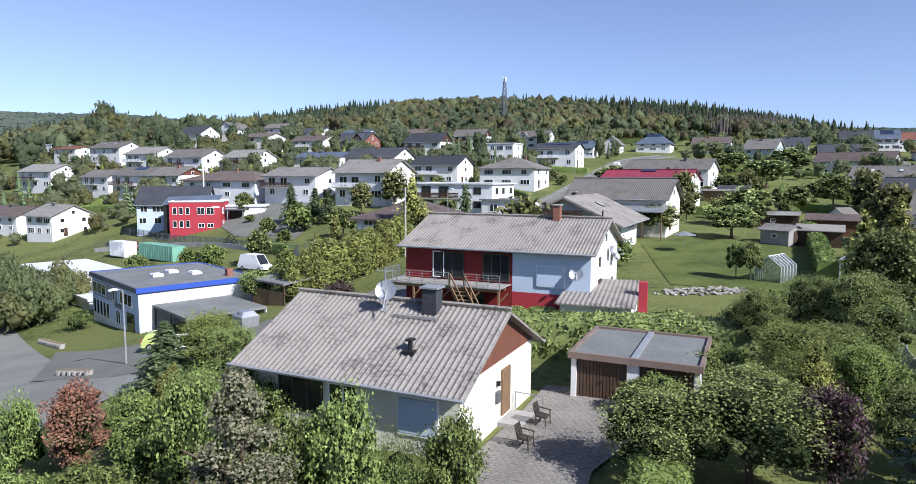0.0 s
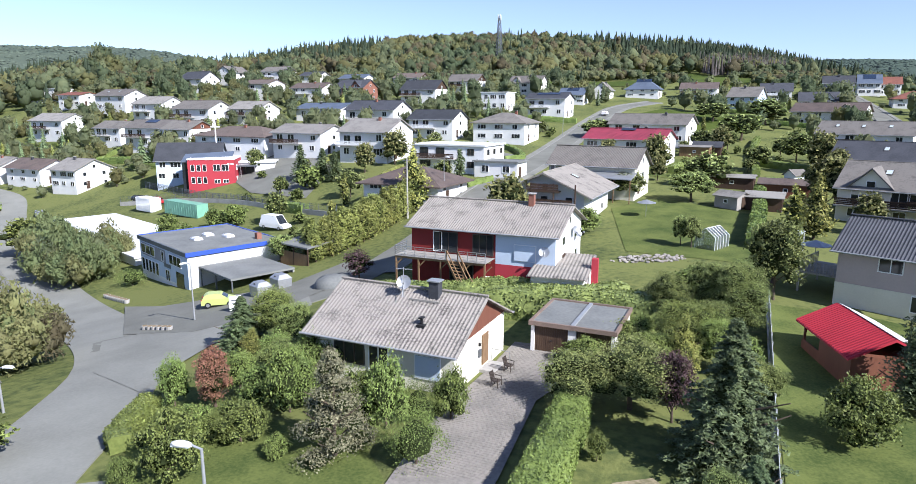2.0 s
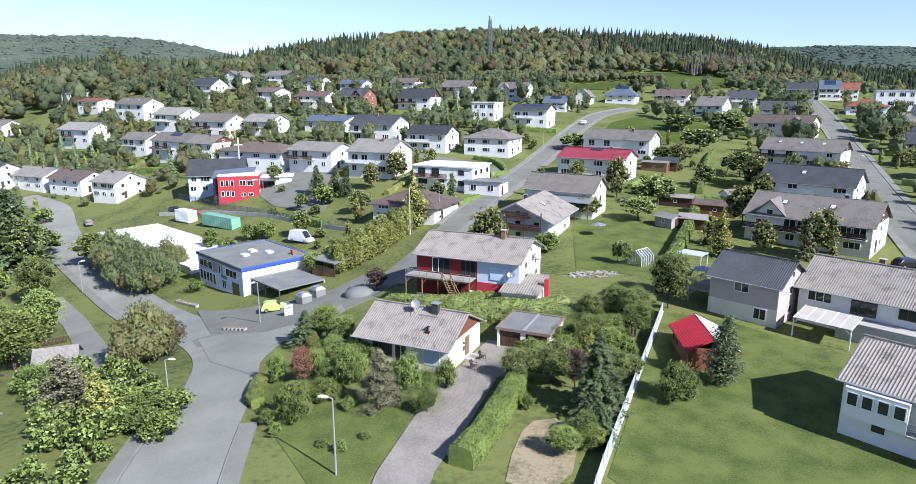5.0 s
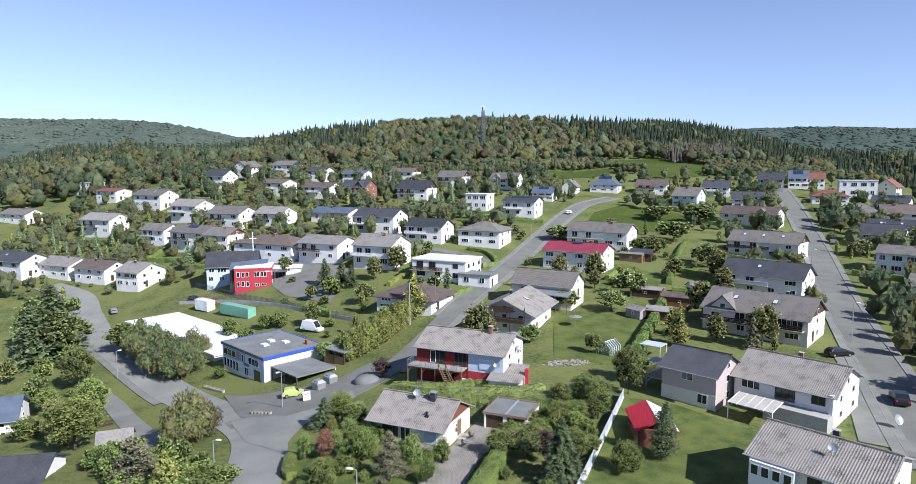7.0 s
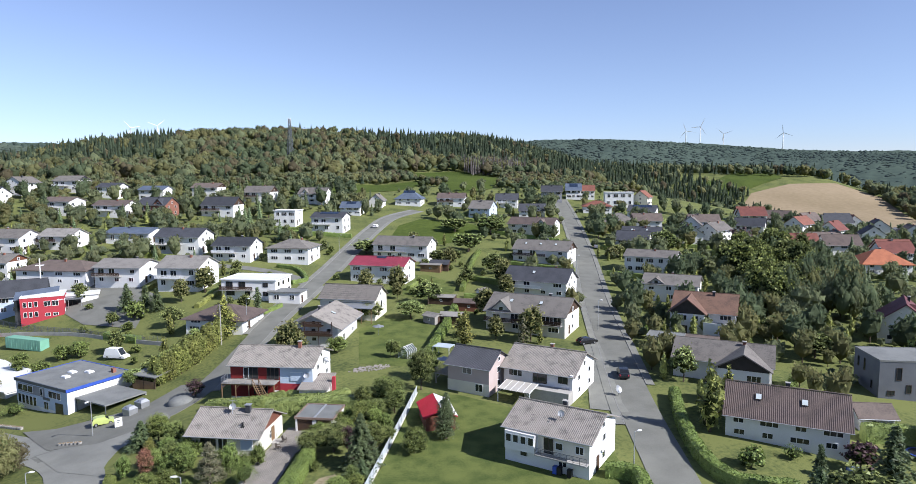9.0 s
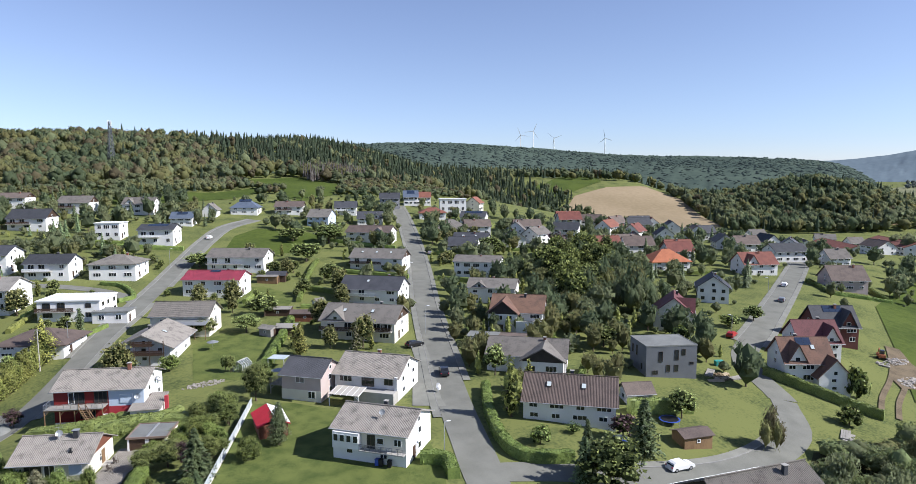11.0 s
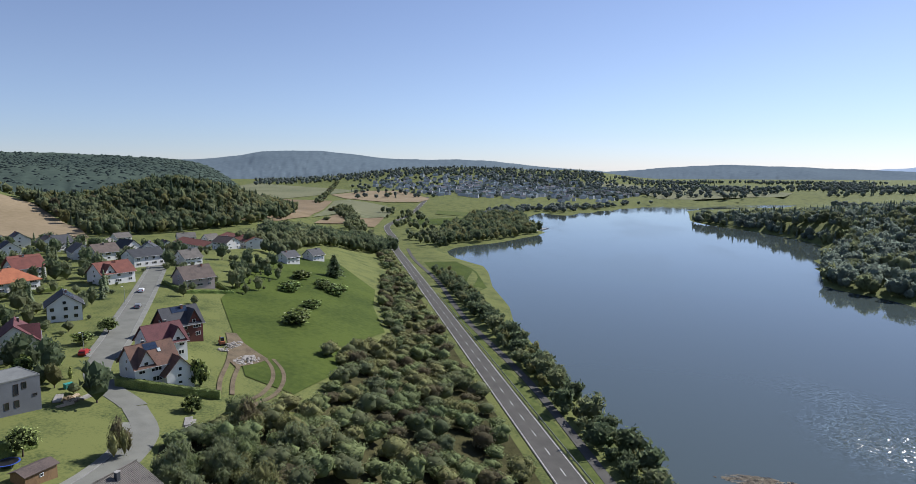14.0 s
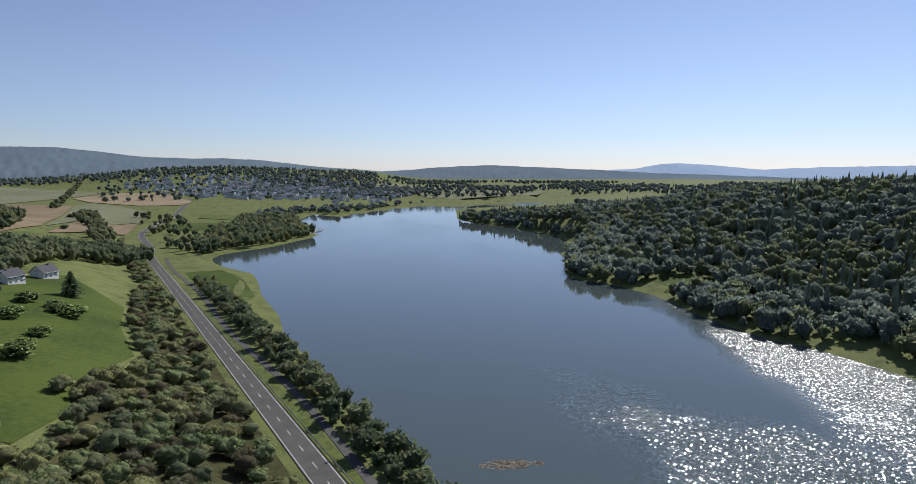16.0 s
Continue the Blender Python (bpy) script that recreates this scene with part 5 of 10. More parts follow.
def dish(x, y, z, turn, r=0.5, parent=None, mast=1.2):
    """A satellite dish on a short mast: a shallow bowl, its arm and its mast."""
    v, f = [(0, 0.12, 0)], []
    for k, (q, dpt) in enumerate(((0.35, 0.105), (0.7, 0.06), (1.0, 0.0))):
        v += [(math.cos(6.2832 * i / 18) * r * q, dpt, math.sin(6.2832 * i / 18) * r * q) for i in range(18)]
    f += [(0, 1 + i, 1 + (i + 1) % 18) for i in range(18)]
    for k in range(2):
        f += [(1 + k * 18 + i, 1 + (k + 1) * 18 + i, 1 + (k + 1) * 18 + (i + 1) % 18, 1 + k * 18 + (i + 1) % 18) for i in range(18)]
    v += [(a, b + 0.03, c) for a, b, c in v[:]]
    n = len(v) // 2
    f += [tuple(n + i for i in q[::-1]) for q in f[:]]
    base = part("satellite_dish", mesh("satellite_dish", v, f, "tin", True), parent, "grey satellite dish", pose(x, y, z, -25, 0, turn))
    part("dish_arm", Shape().tube((0, 0.1, -r * 0.8), (0, -0.55, -0.1), 0.02).box(-0.06, -0.65, -0.18, 0.06, -0.5, -0.02).done("dish_arm", "zinc"), base)
    part("dish_mast", Shape().tube((0, 0.15, 0), (0, 0.15 - mast * 0.42, -mast * 0.9), 0.035).done("dish_mast", "zinc"), base)
    return base


dish(-0.1, -0.9, 5.6, 20, 0.48, bungalow)
part("aerial", Shape().tube((-0.1, -0.9, 4.4), (-0.1, -0.9, 6.6), 0.025).beam((-0.6, -1.0, 6.5), (0.5, -0.8, 6.5), 0.03).beam((-0.4, -1.15, 6.5), (-0.35, -0.8, 6.5), 0.015).beam((0.1, -1.15, 6.5), (0.15, -0.7, 6.5), 0.015).done("aerial", "zinc"), bungalow)

_z = 0.4
garage = thing("double_garage", "white double garage with brown doors and a flat roof", "garage", pose(9.4, 32.0, _z, 0, 0, -24.7))
part("wall", Shape().box(-2.95, -2.85, -0.6, -2.7, 2.9, 2.0).box(2.7, -2.85, -0.6, 2.95, 2.9, 2.0).box(-0.28, -2.85, -0.6, 0.28, 2.65, 2.0).box(-2.7, 2.65, -0.6, -0.28, 2.9, 2.0).box(0.28, 2.65, -0.6, 2.7, 2.9, 2.0).done("wall", "white_wall"), garage)
part("roof", Shape().box(-3.05, -3.0, 2.0, 3.05, 3.05, 2.14).done("roof", "roof_flat"), garage, "flat roof of grey bitumen felt")
for _a in ((-3.08, -3.04, 3.08, -2.86), (-3.08, 2.9, 3.08, 3.08), (-3.08, -2.86, -2.9, 2.9), (2.9, -2.86, 3.08, 2.9)):
    part("fascia", Shape().box(_a[0], _a[1], 1.95, _a[2], _a[3], 2.26).done("fascia", "fascia"), garage)
part("roof_rib", Shape().box(-0.14, -2.86, 2.14, 0.14, 2.9, 2.25).done("roof_rib", "zinc"), garage)
_rib = Shape().box(-0.055, -0.03, 0, 0.055, 0, 1.9).done("rib", "brown_door")
for _x in (-1.5, 1.5):
    _g = part("garage_door", Shape().box(_x - 1.2, -2.68, 0.02, _x + 1.2, -2.64, 1.96).done("garage_door", "brown_door"), garage, "brown ribbed up-and-over door")
    for _i in range(15):
        part("rib", _rib, _g, m=pose(_x - 1.12 + _i * 0.16, -2.68, 0.05))
    part("handle", Shape().box(_x - 0.08, -2.78, 0.85, _x + 0.08, -2.71, 0.9).done("handle", "black"), _g)
for _y in (0.3, 1.6):
    window(garage, 2.97, _y, 0.9, 90, 0.8, 0.6, "frame_dark")


def garden_chair(x, y, turn, z=None):
    ob = thing("garden_chair", "dark plastic garden armchair beside the entrance", "chair", pose(x, y, ground_z(x, y) + 0.12 if z is None else z, 0, 0, turn), group="garden chairs")
    part("seat", Shape().box(-0.27, -0.25, 0.4, 0.27, 0.25, 0.44).done("seat", "frame_dark"), ob)
    for i in range(5):
        part("back_slat", Shape().beam((-0.22 + i * 0.11, 0.24, 0.44), (-0.22 + i * 0.11, 0.38, 0.95), 0.06, 0.03).done("back_slat", "frame_dark"), ob)
    for sx in (-0.27, 0.27):
        for sy in (-0.24, 0.24):
            part("leg", Shape().beam((sx, sy, 0), (sx * 0.95, sy * 0.9, 0.62 if sy < 0 else 0.45), 0.045).done("leg", "frame_dark"), ob)
        part("armrest", Shape().beam((sx, -0.27, 0.64), (sx, 0.3, 0.68), 0.06, 0.035).done("armrest", "frame_dark"), ob)
    return ob


garden_chair(2.7, 24.6, 60)
garden_chair(3.7, 27.0, 60)

# ---- the red and pale blue house with its deck ----
red_house = house(4.8, 53.9, -24.1, 15.1, 10.2, 6.45, roof="roof_lichen", wall="white_wall", rise=1.95, floors=2, front=0, side=2, chimney=0, tiles=True, over=0.75, end=0.5, base=1.2, name="house", note="a dark red front over a timber deck")
part("front_panel", Shape().box(-7.56, -5.16, -1.4, 1.6, -5.1, 4.2).done("front_panel", "dark_red"), red_house, "dark red rendered front")
part("front_panel", Shape().box(1.6, -5.16, 1.2, 7.56, -5.1, 4.3).done("front_panel", "blue_wall"), red_house, "pale blue rendered front")
part("front_panel", Shape().box(1.6, -5.17, -1.6, 7.57, -5.1, 1.2).done("front_panel", "red_wall"), red_house, "red rendered plinth")
window(red_house, -4.6, -5.2, 1.9, 0, 1.0, 2.1, "frame_white", "patio_door")
window(red_house, -3.4, -5.2, 1.9, 0, 2.0, 2.1, "frame_dark", "patio_door")
window(red_house, 0.3, -5.2, 1.9, 0, 2.2, 2.1, "frame_dark", "patio_door")
window(red_house, 4.6, -5.2, 1.7, 0, 2.2, 1.6, "frame_white")
part("shutter", Shape().box(3.55, -5.28, 1.75, 5.65, -5.22, 3.25).done("shutter", "blue_wall"), red_house)
window(red_house, -2.0, -5.2, -0.9, 0, 2.6, 1.7, "frame_dark")
for _i in range(30):
    part("deck_board", Shape().box(-8.2 + _i * 0.325, -7.7, 1.68, -8.2 + _i * 0.325 + 0.3, -5.17, 1.74).done("deck_board", "grey_wood"), red_house)
part("deck_beam", Shape().box(-8.2, -7.6, 1.45, 1.5, -7.45, 1.68).box(-8.2, -6.4, 1.45, 1.5, -6.25, 1.68).done("deck_beam", "wood"), red_house)
for _x in (-8.1, -5.6, -3.2, -0.8, 1.4):
    part("deck_post", Shape().box(_x - 0.07, -7.6, -1.8, _x + 0.07, -7.46, 1.45).beam((_x, -7.53, 0.7), (_x + 0.7, -7.53, 1.45), 0.1).done("deck_post", "wood"), red_house)
rail(red_house, (-8.15, -7.65), (-2.6, -7.65), 1.74, posts=6)
rail(red_house, (-1.2, -7.65), (1.5, -7.65), 1.74, posts=4)
rail(red_house, (-8.15, -7.65), (-8.15, -5.2), 1.74, posts=3)
for _x in (-2.5, -1.35):
    part("stair_stringer", Shape().beam((_x, -7.6, 1.7), (_x + 2.6, -9.3, -1.3), 0.08, 0.28).done("stair_stringer", "wood"), red_house)
    part("stair_rail", Shape().beam((_x, -7.6, 2.6), (_x + 2.6, -9.3, -0.4), 0.08, 0.1).beam((_x, -7.6, 1.7), (_x, -7.6, 2.65), 0.08).beam((_x + 2.55, -9.25, -1.4), (_x + 2.55, -9.25, -0.35), 0.08).done("stair_rail", "wood"), red_house)
for _i in range(11):
    _q = _i / 11
    part("tread", Shape().box(-2.5 + 2.6 * _q, -7.75 - 1.7 * _q, 1.6 - 3.0 * _q, -1.3 + 2.6 * _q, -7.48 - 1.7 * _q, 1.65 - 3.0 * _q).done("tread", "wood"), red_house)
_c = part("chimney", Shape().box(3.4, -0.6, 5.6, 3.95, 0.0, 7.6).done("chimney", "brick"), red_house, "red brick chimney")
part("chimney_cap", Shape().box(3.3, -0.7, 7.6, 4.05, 0.1, 7.68).done("chimney_cap", "concrete"), _c)
dish(6.6, -5.6, 2.9, 10, 0.5, red_house, 0.5)
for _y in (-2.5, -1.2):
    dish(8.0, _y + 3.5, 3.0 - 0.4 * _y, 70, 0.45, red_house, 0.5)
part("air_conditioner", Shape().box(0.6, -5.75, -1.0, 1.4, -5.3, -0.1).done("air_conditioner", "plastic_white"), red_house)
_z = 0.9
annex = thing("annex", "low annex with a corrugated grey roof and red chimney", "shed", pose(10.4, 46.4, 0.6, 0, 0, -19))
part("wall", Shape().box(-2.4, -3.2, -1.2, 2.4, 3.3, 1.72).done("wall", "white_wall"), annex)
_v = []
for _i in range(65):
    _px = -2.7 + _i * 0.0845
    _v += [(_px, -3.7, 1.82 + 0.05 * (_i % 4 in (1, 2))), (_px, 3.7, 2.55 + 0.05 * (_i % 4 in (1, 2)))]
_n = len(_v)
_v += [(a, b, c - 0.09) for a, b, c in _v]
_f = [(2 * i, 2 * i + 2, 2 * i + 3, 2 * i + 1) for i in range(64)]
_f += [(q[3] + _n, q[2] + _n, q[1] + _n, q[0] + _n) for q in _f[:64]] + [(2 * i, 2 * i + _n, 2 * i + 2 + _n, 2 * i + 2) for i in range(64)]
part("roof", mesh("roof", _v, _f, "roof_lichen"), annex)
part("chimney", Shape().box(2.72, -0.6, -1, 3.3, 0.1, 3.1).done("chimney", "red_wall"), annex, "red painted chimney")

# ---- the workshop with the blue band ----
_z = -6.5
shop = thing("workshop", "white two-storey workshop with a blue roof band", "workshop", pose(-35.0, 78.3, _z, 0, 0, -46))
part("wall", Shape().box(-8.5, -6.6, -3, 8.5, 6.6, 5.0).done("wall", "white_wall"), shop)
part("front_panel", Shape().box(-8.5, -6.66, 0.9, 8.5, -6.6, 5.0).done("front_panel", "blue_wall"), shop, "pale grey-blue front")
part("front_fascia", Shape().box(-8.75, -6.9, 5.15, 8.5, -6.65, 5.7).done("front_fascia", "lattice"), shop, "slate grey front fascia")
# thin grey panel paints the shade of the upper floor's set-back balcony
part("balcony_recess", Shape().box(-7.6, -6.7, 3.05, 1.2, -6.67, 4.85).done("balcony_recess", "grey_wall"), shop, "flat grey panel coloured as a shaded upper-floor recess")
for _a in ((-8.75, 6.65, 8.75, 6.9), (-8.75, -6.65, -8.5, 6.65), (8.5, -6.9, 8.75, 6.65)):
    part("roof_band", Shape().box(_a[0], _a[1], 5.15, _a[2], _a[3], 5.7).done("roof_band", "blue_band"), shop, "bright blue metal fascia")
part("roof", Shape().box(-8.5, -6.65, 5.0, 8.5, 6.65, 5.62).done("roof", "roof_flat"), shop)
for _x, _y in ((-1.5, 0.5), (1.5, 2.2), (0.5, -2)):
    part("roof_light", Shape().box(_x - 0.8, _y - 0.6, 5.62, _x + 0.8, _y + 0.6, 5.85).box(_x - 0.7, _y - 0.5, 5.85, _x + 0.7, _y + 0.5, 5.97).done("roof_light", "plastic_white"), shop)
part("chimney", Shape().box(5.6, 4.2, 5.6, 6.3, 4.9, 6.5).done("chimney", "brick"), shop)
for _i, _x in enumerate((-7.4, -6.1, -4.8, -3.5, -2.2)):
    window(shop, _x, -6.68, 0.7, 0, 1.1, 1.9)
for _x, _w in ((-5.2, 5.2), (4.6, 4.0)):
    window(shop, _x, -6.72, 3.3, 0, _w, 1.4, "frame_white")
window(shop, 0.2, -6.68, 3.2, 0, 0.9, 1.5)
window(shop, 1.6, -6.68, 0.7, 0, 1.5, 1.6)
part("sign", Shape().box(0.6, -6.74, 2.6, 2.8, -6.68, 3.1).done("sign", "lattice"), shop)
part("entrance", Shape().box(4.6, -6.72, 0, 7.0, -6.66, 2.6).done("entrance", "glass"), shop, "dark glazed entrance")
for _y in (0.3, 1.6):
    window(shop, 8.52, _y, 2.7, 90, 0.8, 0.8, "frame_dark")
_cp = thing("carport", "open carport with a dark flat roof", "carport", pose(-26.6, 68.2, ground_z(-26.6, 68.2), 0, 0, -46))
_zc = -3.0 - ground_z(-26.6, 68.2)
part("roof", Shape().box(-4.6, -4.3, _zc, 4.6, 4.3, _zc + 0.25).done("roof", "roof_flat"), _cp)
for _x in (-4.4, 0, 4.4):
    for _y in (-4.1, 4.1):
        part("post", Shape().box(_x - 0.08, _y - 0.08, -2.5, _x + 0.08, _y + 0.08, _zc).done("post", "lattice"), _cp)
part("back_wall", Shape().box(-4.5, 4.18, -2.5, 4.5, 4.28, _zc).done("back_wall", "white_wall"), _cp)
_cn = thing("shelter", "timber shelter with a dark flat roof", "shelter", pose(-20.0, 73.5, ground_z(-20.0, 73.5), 0, 0, -40))
part("roof", mesh("roof", [(-3.2, -2.3, 2.3), (3.2, -2.3, 2.3), (3.2, 2.3, 2.7), (-3.2, 2.3, 2.7), (-3.2, -2.3, 2.5), (3.2, -2.3, 2.5), (3.2, 2.3, 2.9), (-3.2, 2.3, 2.9)], [(0, 3, 2, 1), (4, 5, 6, 7), (0, 1, 5, 4), (1, 2, 6, 5), (2, 3, 7, 6), (3, 0, 4, 7)], "roof_flat"), _cn)
for _x in (-3, 0, 3):
    for _y in (-2.1, 2.1):
        part("post", Shape().box(_x - 0.07, _y - 0.07, -0.8, _x + 0.07, _y + 0.07, 2.4).done("post", "dark_wood"), _cn)
part("panel", Shape().box(-2.9, -2.14, -0.6, 2.9, -2.06, 1.5).done("panel", "wood"), _cn)
_hall = thing("long_hall", "long low hall with a flat white roof", "hall", pose(-61, 106, -10.0, 0, 0, -43))
part("wall", Shape().box(-25, -7, -2, 22, 7, 4.2).done("wall", "white_wall"), _hall)
part("roof", Shape().box(-25.3, -7.3, 4.2, 22.3, 7.3, 4.55).done("roof", "roof_white"), _hall)
for _i in range(9):
    window(_hall, -22 + _i * 5, -7.04, 1.6, 0, 3.4, 1.5, "frame_white")


def big_box(name, label, cat, x, y, turn, l, w, h, m, ribs=14, z=None):
    """A ribbed steel container."""
    ob = thing(name, label, cat, pose(x, y, ground_z(x, y) if z is None else z, 0, 0, turn))
    part("body", Shape().box(-l / 2, -w / 2, 0.12, l / 2, w / 2, h).done("body", m), ob)
    rb = Shape().box(-l / 2 + 0.03, -w / 2 + 0.03, 0.04, l / 2 - 0.03, w / 2 - 0.03, 0.12)
    for i in range(ribs):
        q = -l / 2 + (i + 0.5) * l / ribs
        rb.box(q - 0.05, -w / 2 - 0.03, 0.15, q + 0.05, -w / 2, h - 0.1).box(q - 0.05, w / 2, 0.15, q + 0.05, w / 2 + 0.03, h - 0.1)
    part("ribs", rb.done("ribs", m), ob)
    return ob


big_box("container", "pale green steel shipping container", "container", -54.5, 118, -37, 12, 2.5, 2.8, "green_box")
big_box("container", "white box body of a lorry", "container", -67, 128.5, -37, 6, 2.5, 3.0, "plastic_white")


def car(x, y, turn, paint, label, l=4.3, w=1.78, h=1.48, van=False, group="parked cars"):
    """A parked car: a body with a cabin, windows, lamps and four wheels."""
    z = ground_z(x, y) + 0.12
    ob = thing("van" if van else "car", label, "van" if van else "car", pose(x, y, z, 0, 0, turn), group=group)
    a, b = l / 2, w / 2
    prof = [(-a, 0.3), (-a, 0.75), (-a * 0.93, 0.95), (-a * 0.8, h * 0.97 if van else h * 0.9), (-a * 0.6, h), (a * (0.35 if van else 0.12), h), (a * (0.68 if van else 0.5), 1.0), (a * 0.94, 0.82), (a, 0.6), (a, 0.3)]
    n = len(prof)
    v = []
    for s in (-1, 1):
        for px, pz in prof:
            v.append((px, s * b * (1 if pz < 1.02 else 0.84), pz))
    f = [tuple(range(n)), tuple(range(2 * n - 1, n - 1, -1))] + [(i, i + n, (i + 1) % n + n, (i + 1) % n) for i in range(n)]
    part("body", mesh("body", v, [q[::-1] for q in f], paint), ob)
    gw = b * 0.85
    part("windscreen", mesh("windscreen", [(a * (0.36 if van else 0.14), -gw * 0.9, h - 0.04), (a * (0.36 if van else 0.14), gw * 0.9, h - 0.04), (a * (0.68 if van else 0.5) + 0.03, gw, 1.03), (a * (0.68 if van else 0.5) + 0.03, -gw, 1.03)], [(0, 3, 2, 1)], "glass"), ob)
    part("rear_window", mesh("rear_window", [(-a * 0.79, -gw * 0.9, h * 0.9 - 0.03), (-a * 0.79, gw * 0.9, h * 0.9 - 0.03), (-a * 0.925 - 0.02, gw, 1.0), (-a * 0.925 - 0.02, -gw, 1.0)], [(0, 1, 2, 3)], "glass"), ob)
    for s in (-1, 1):
        x0 = a * 0.1 if van else -a * 0.72
        sv = [(x0, s * (b * 0.94 + 0.01), 1.05), (a * 0.44, s * (b * 0.94 + 0.01), 1.05), (a * 0.1, s * (b * 0.85 + 0.01), h - 0.12), (x0 + 0.1, s * (b * 0.85 + 0.01), h - 0.12)]
        part("side_window", mesh("side_window", sv, [(0, 1, 2, 3) if s < 0 else (3, 2, 1, 0)], "glass"), ob)
        part("headlight", Shape().box(a * 0.93, s * b * 0.75 - 0.17, 0.62, a + 0.01, s * b * 0.75 + 0.17, 0.76).done("headlight", "clear"), ob)
        part("tail_light", Shape().box(-a - 0.01, s * b * 0.8 - 0.12, 0.7, -a * 0.96, s * b * 0.8 + 0.12, 0.95).done("tail_light", "red_cloth"), ob)
        for px in (-a * 0.62, a * 0.62):
            wh = part("wheel", Shape().tube((px, s * (b - 0.2), 0.32), (px, s * (b + 0.02), 0.32), 0.32, n=14).done("wheel", "black"), ob)
            part("rim", Shape().tube((px, s * (b + 0.015), 0.32), (px, s * (b + 0.03), 0.32), 0.2, n=10).done("rim", "steel"), wh)
    return ob


M["car_black"] = mat("car_black", (0.015, 0.015, 0.017, 1), (0.012, 0.012, 0.013, 1), rough=0.25, spec=0.6)
M["car_white"] = mat("car_white", (0.75, 0.75, 0.75, 1), (0.7, 0.7, 0.7, 1), rough=0.3, spec=0.5)
M["car_lime"] = mat("car_lime", (0.45, 0.52, 0.16, 1), (0.4, 0.46, 0.14, 1), rough=0.3, spec=0.5)
M["car_red"] = mat("car_red", (0.35, 0.02, 0.02, 1), (0.3, 0.018, 0.018, 1), rough=0.3, spec=0.5)
M["car_grey"] = mat("car_grey", (0.2, 0.21, 0.23, 1), (0.17, 0.18, 0.2, 1), rough=0.3, spec=0.5)
car(-30.5, 96.5, -30, "plastic_white", "white delivery van parked on the grass", 5.6, 2.0, 2.4, True)

# ---- the red cube building and its neighbour with the cross ----
_z = -1.0
cube = thing("office_building", "red cubic office building with white windows", "building", pose(-56.5, 141.5, _z, 0, 0, 9))
part("wall", Shape().box(-5.2, -4.6, -5, 5.2, 4.6, 6.6).done("wall", "red_wall"), cube)
part("roof", mesh("roof", *flat_roof(10.4, 9.2, 6.6, 0.1, 0.3), "roof_white"), cube)
for _k, _zz in enumerate((1.2, 4.0)):
    for _i in range(3):
        window(cube, -4.1 + _i * 1.3, -4.63, _zz, 0, 0.85, 1.5)
    for _i in range(2):
        window(cube, 1.2 + _i * 1.9, -4.63, _zz, 0, 1.6 if _k else 1.3, 1.5 if _k else 0.9)
    window(cube, 5.22, -2.0, _zz, 90, 1.5, 1.4)
part("sign", Shape().box(3.6, -4.68, 5.35, 4.0, -4.62, 5.75).box(4.1, -4.66, 5.62, 5.0, -4.62, 5.72).box(4.1, -4.66, 5.45, 5.1, -4.62, 5.55).done("sign", "plastic_white"), cube, "white emblem beside two plain white bars")
part("stair_tower", Shape().box(-6.6, -3.6, -5, -5.2, 3.8, 6.0).done("stair_tower", "glass"), cube, "glazed stair tower")
part("link_roof", mesh("link_roof", [(-6.8, -3.8, 6.2), (3.5, 3.5, 7.0), (3.5, 6.5, 7.9), (-6.8, 1.5, 7.6), (-6.8, -3.8, 6.0), (3.5, 3.5, 6.8), (3.5, 6.5, 7.7), (-6.8, 1.5, 7.4)], [(0, 1, 2, 3), (7, 6, 5, 4), (0, 4, 5, 1), (1, 5, 6, 2), (2, 6, 7, 3), (3, 7, 4, 0)], "roof_blue"), cube)
part("wing", Shape().box(5.2, 1.0, -5, 13.5, 7.0, 5.4).done("wing", "white_wall"), cube, "white side wing")
part("wing_roof", Shape().box(5.0, 0.6, 5.4, 13.9, 7.3, 5.75).done("wing_roof", "roof_white"), cube)
part("wing_glazing", Shape().box(5.3, 0.94, 0.5, 9.0, 1.0, 4.8).done("wing_glazing", "glass"), cube, "dark glazed front of the wing")
for _x in (5.6, 6.8, 8.0):
    part("mullion", Shape().box(_x - 0.06, 0.88, 0.5, _x + 0.06, 0.94, 4.8).done("mullion", "frame_dark"), cube)
part("canopy", Shape().box(4.6, -1.6, 4.7, 9.6, 0.9, 4.95).done("canopy", "lattice"), cube)
for _x in (6.0, 9.2):
    part("canopy_post", Shape().tube((_x, -1.4, -3), (_x, -1.4, 4.7), 0.09).done("canopy_post", "steel"), cube)
_hl = house(-66, 152, 12, 15, 11, 9.0, roof="roof_dark", wall="blue_wall", rise=3.6, floors=2, front=5, side=2, chimney=0, lift=-1.0 - ground_z(-66, 152) + 0.5, name="parish_hall", note="a tall white cross")
part("cross", Shape().box(5.9, -0.12, 7.6, 6.15, 0.12, 15.2).box(4.9, -0.1, 13.0, 7.15, 0.1, 13.25).done("cross", "plastic_white"), _hl, "tall white cross")
_wl = thing("car_park_wall", "concrete retaining wall topped with a wire fence", "wall", Matrix())
_ln = smooth_line([(-78, 138), (-62, 131), (-44, 119), (-30, 106), (-20, 97)], 2.5)
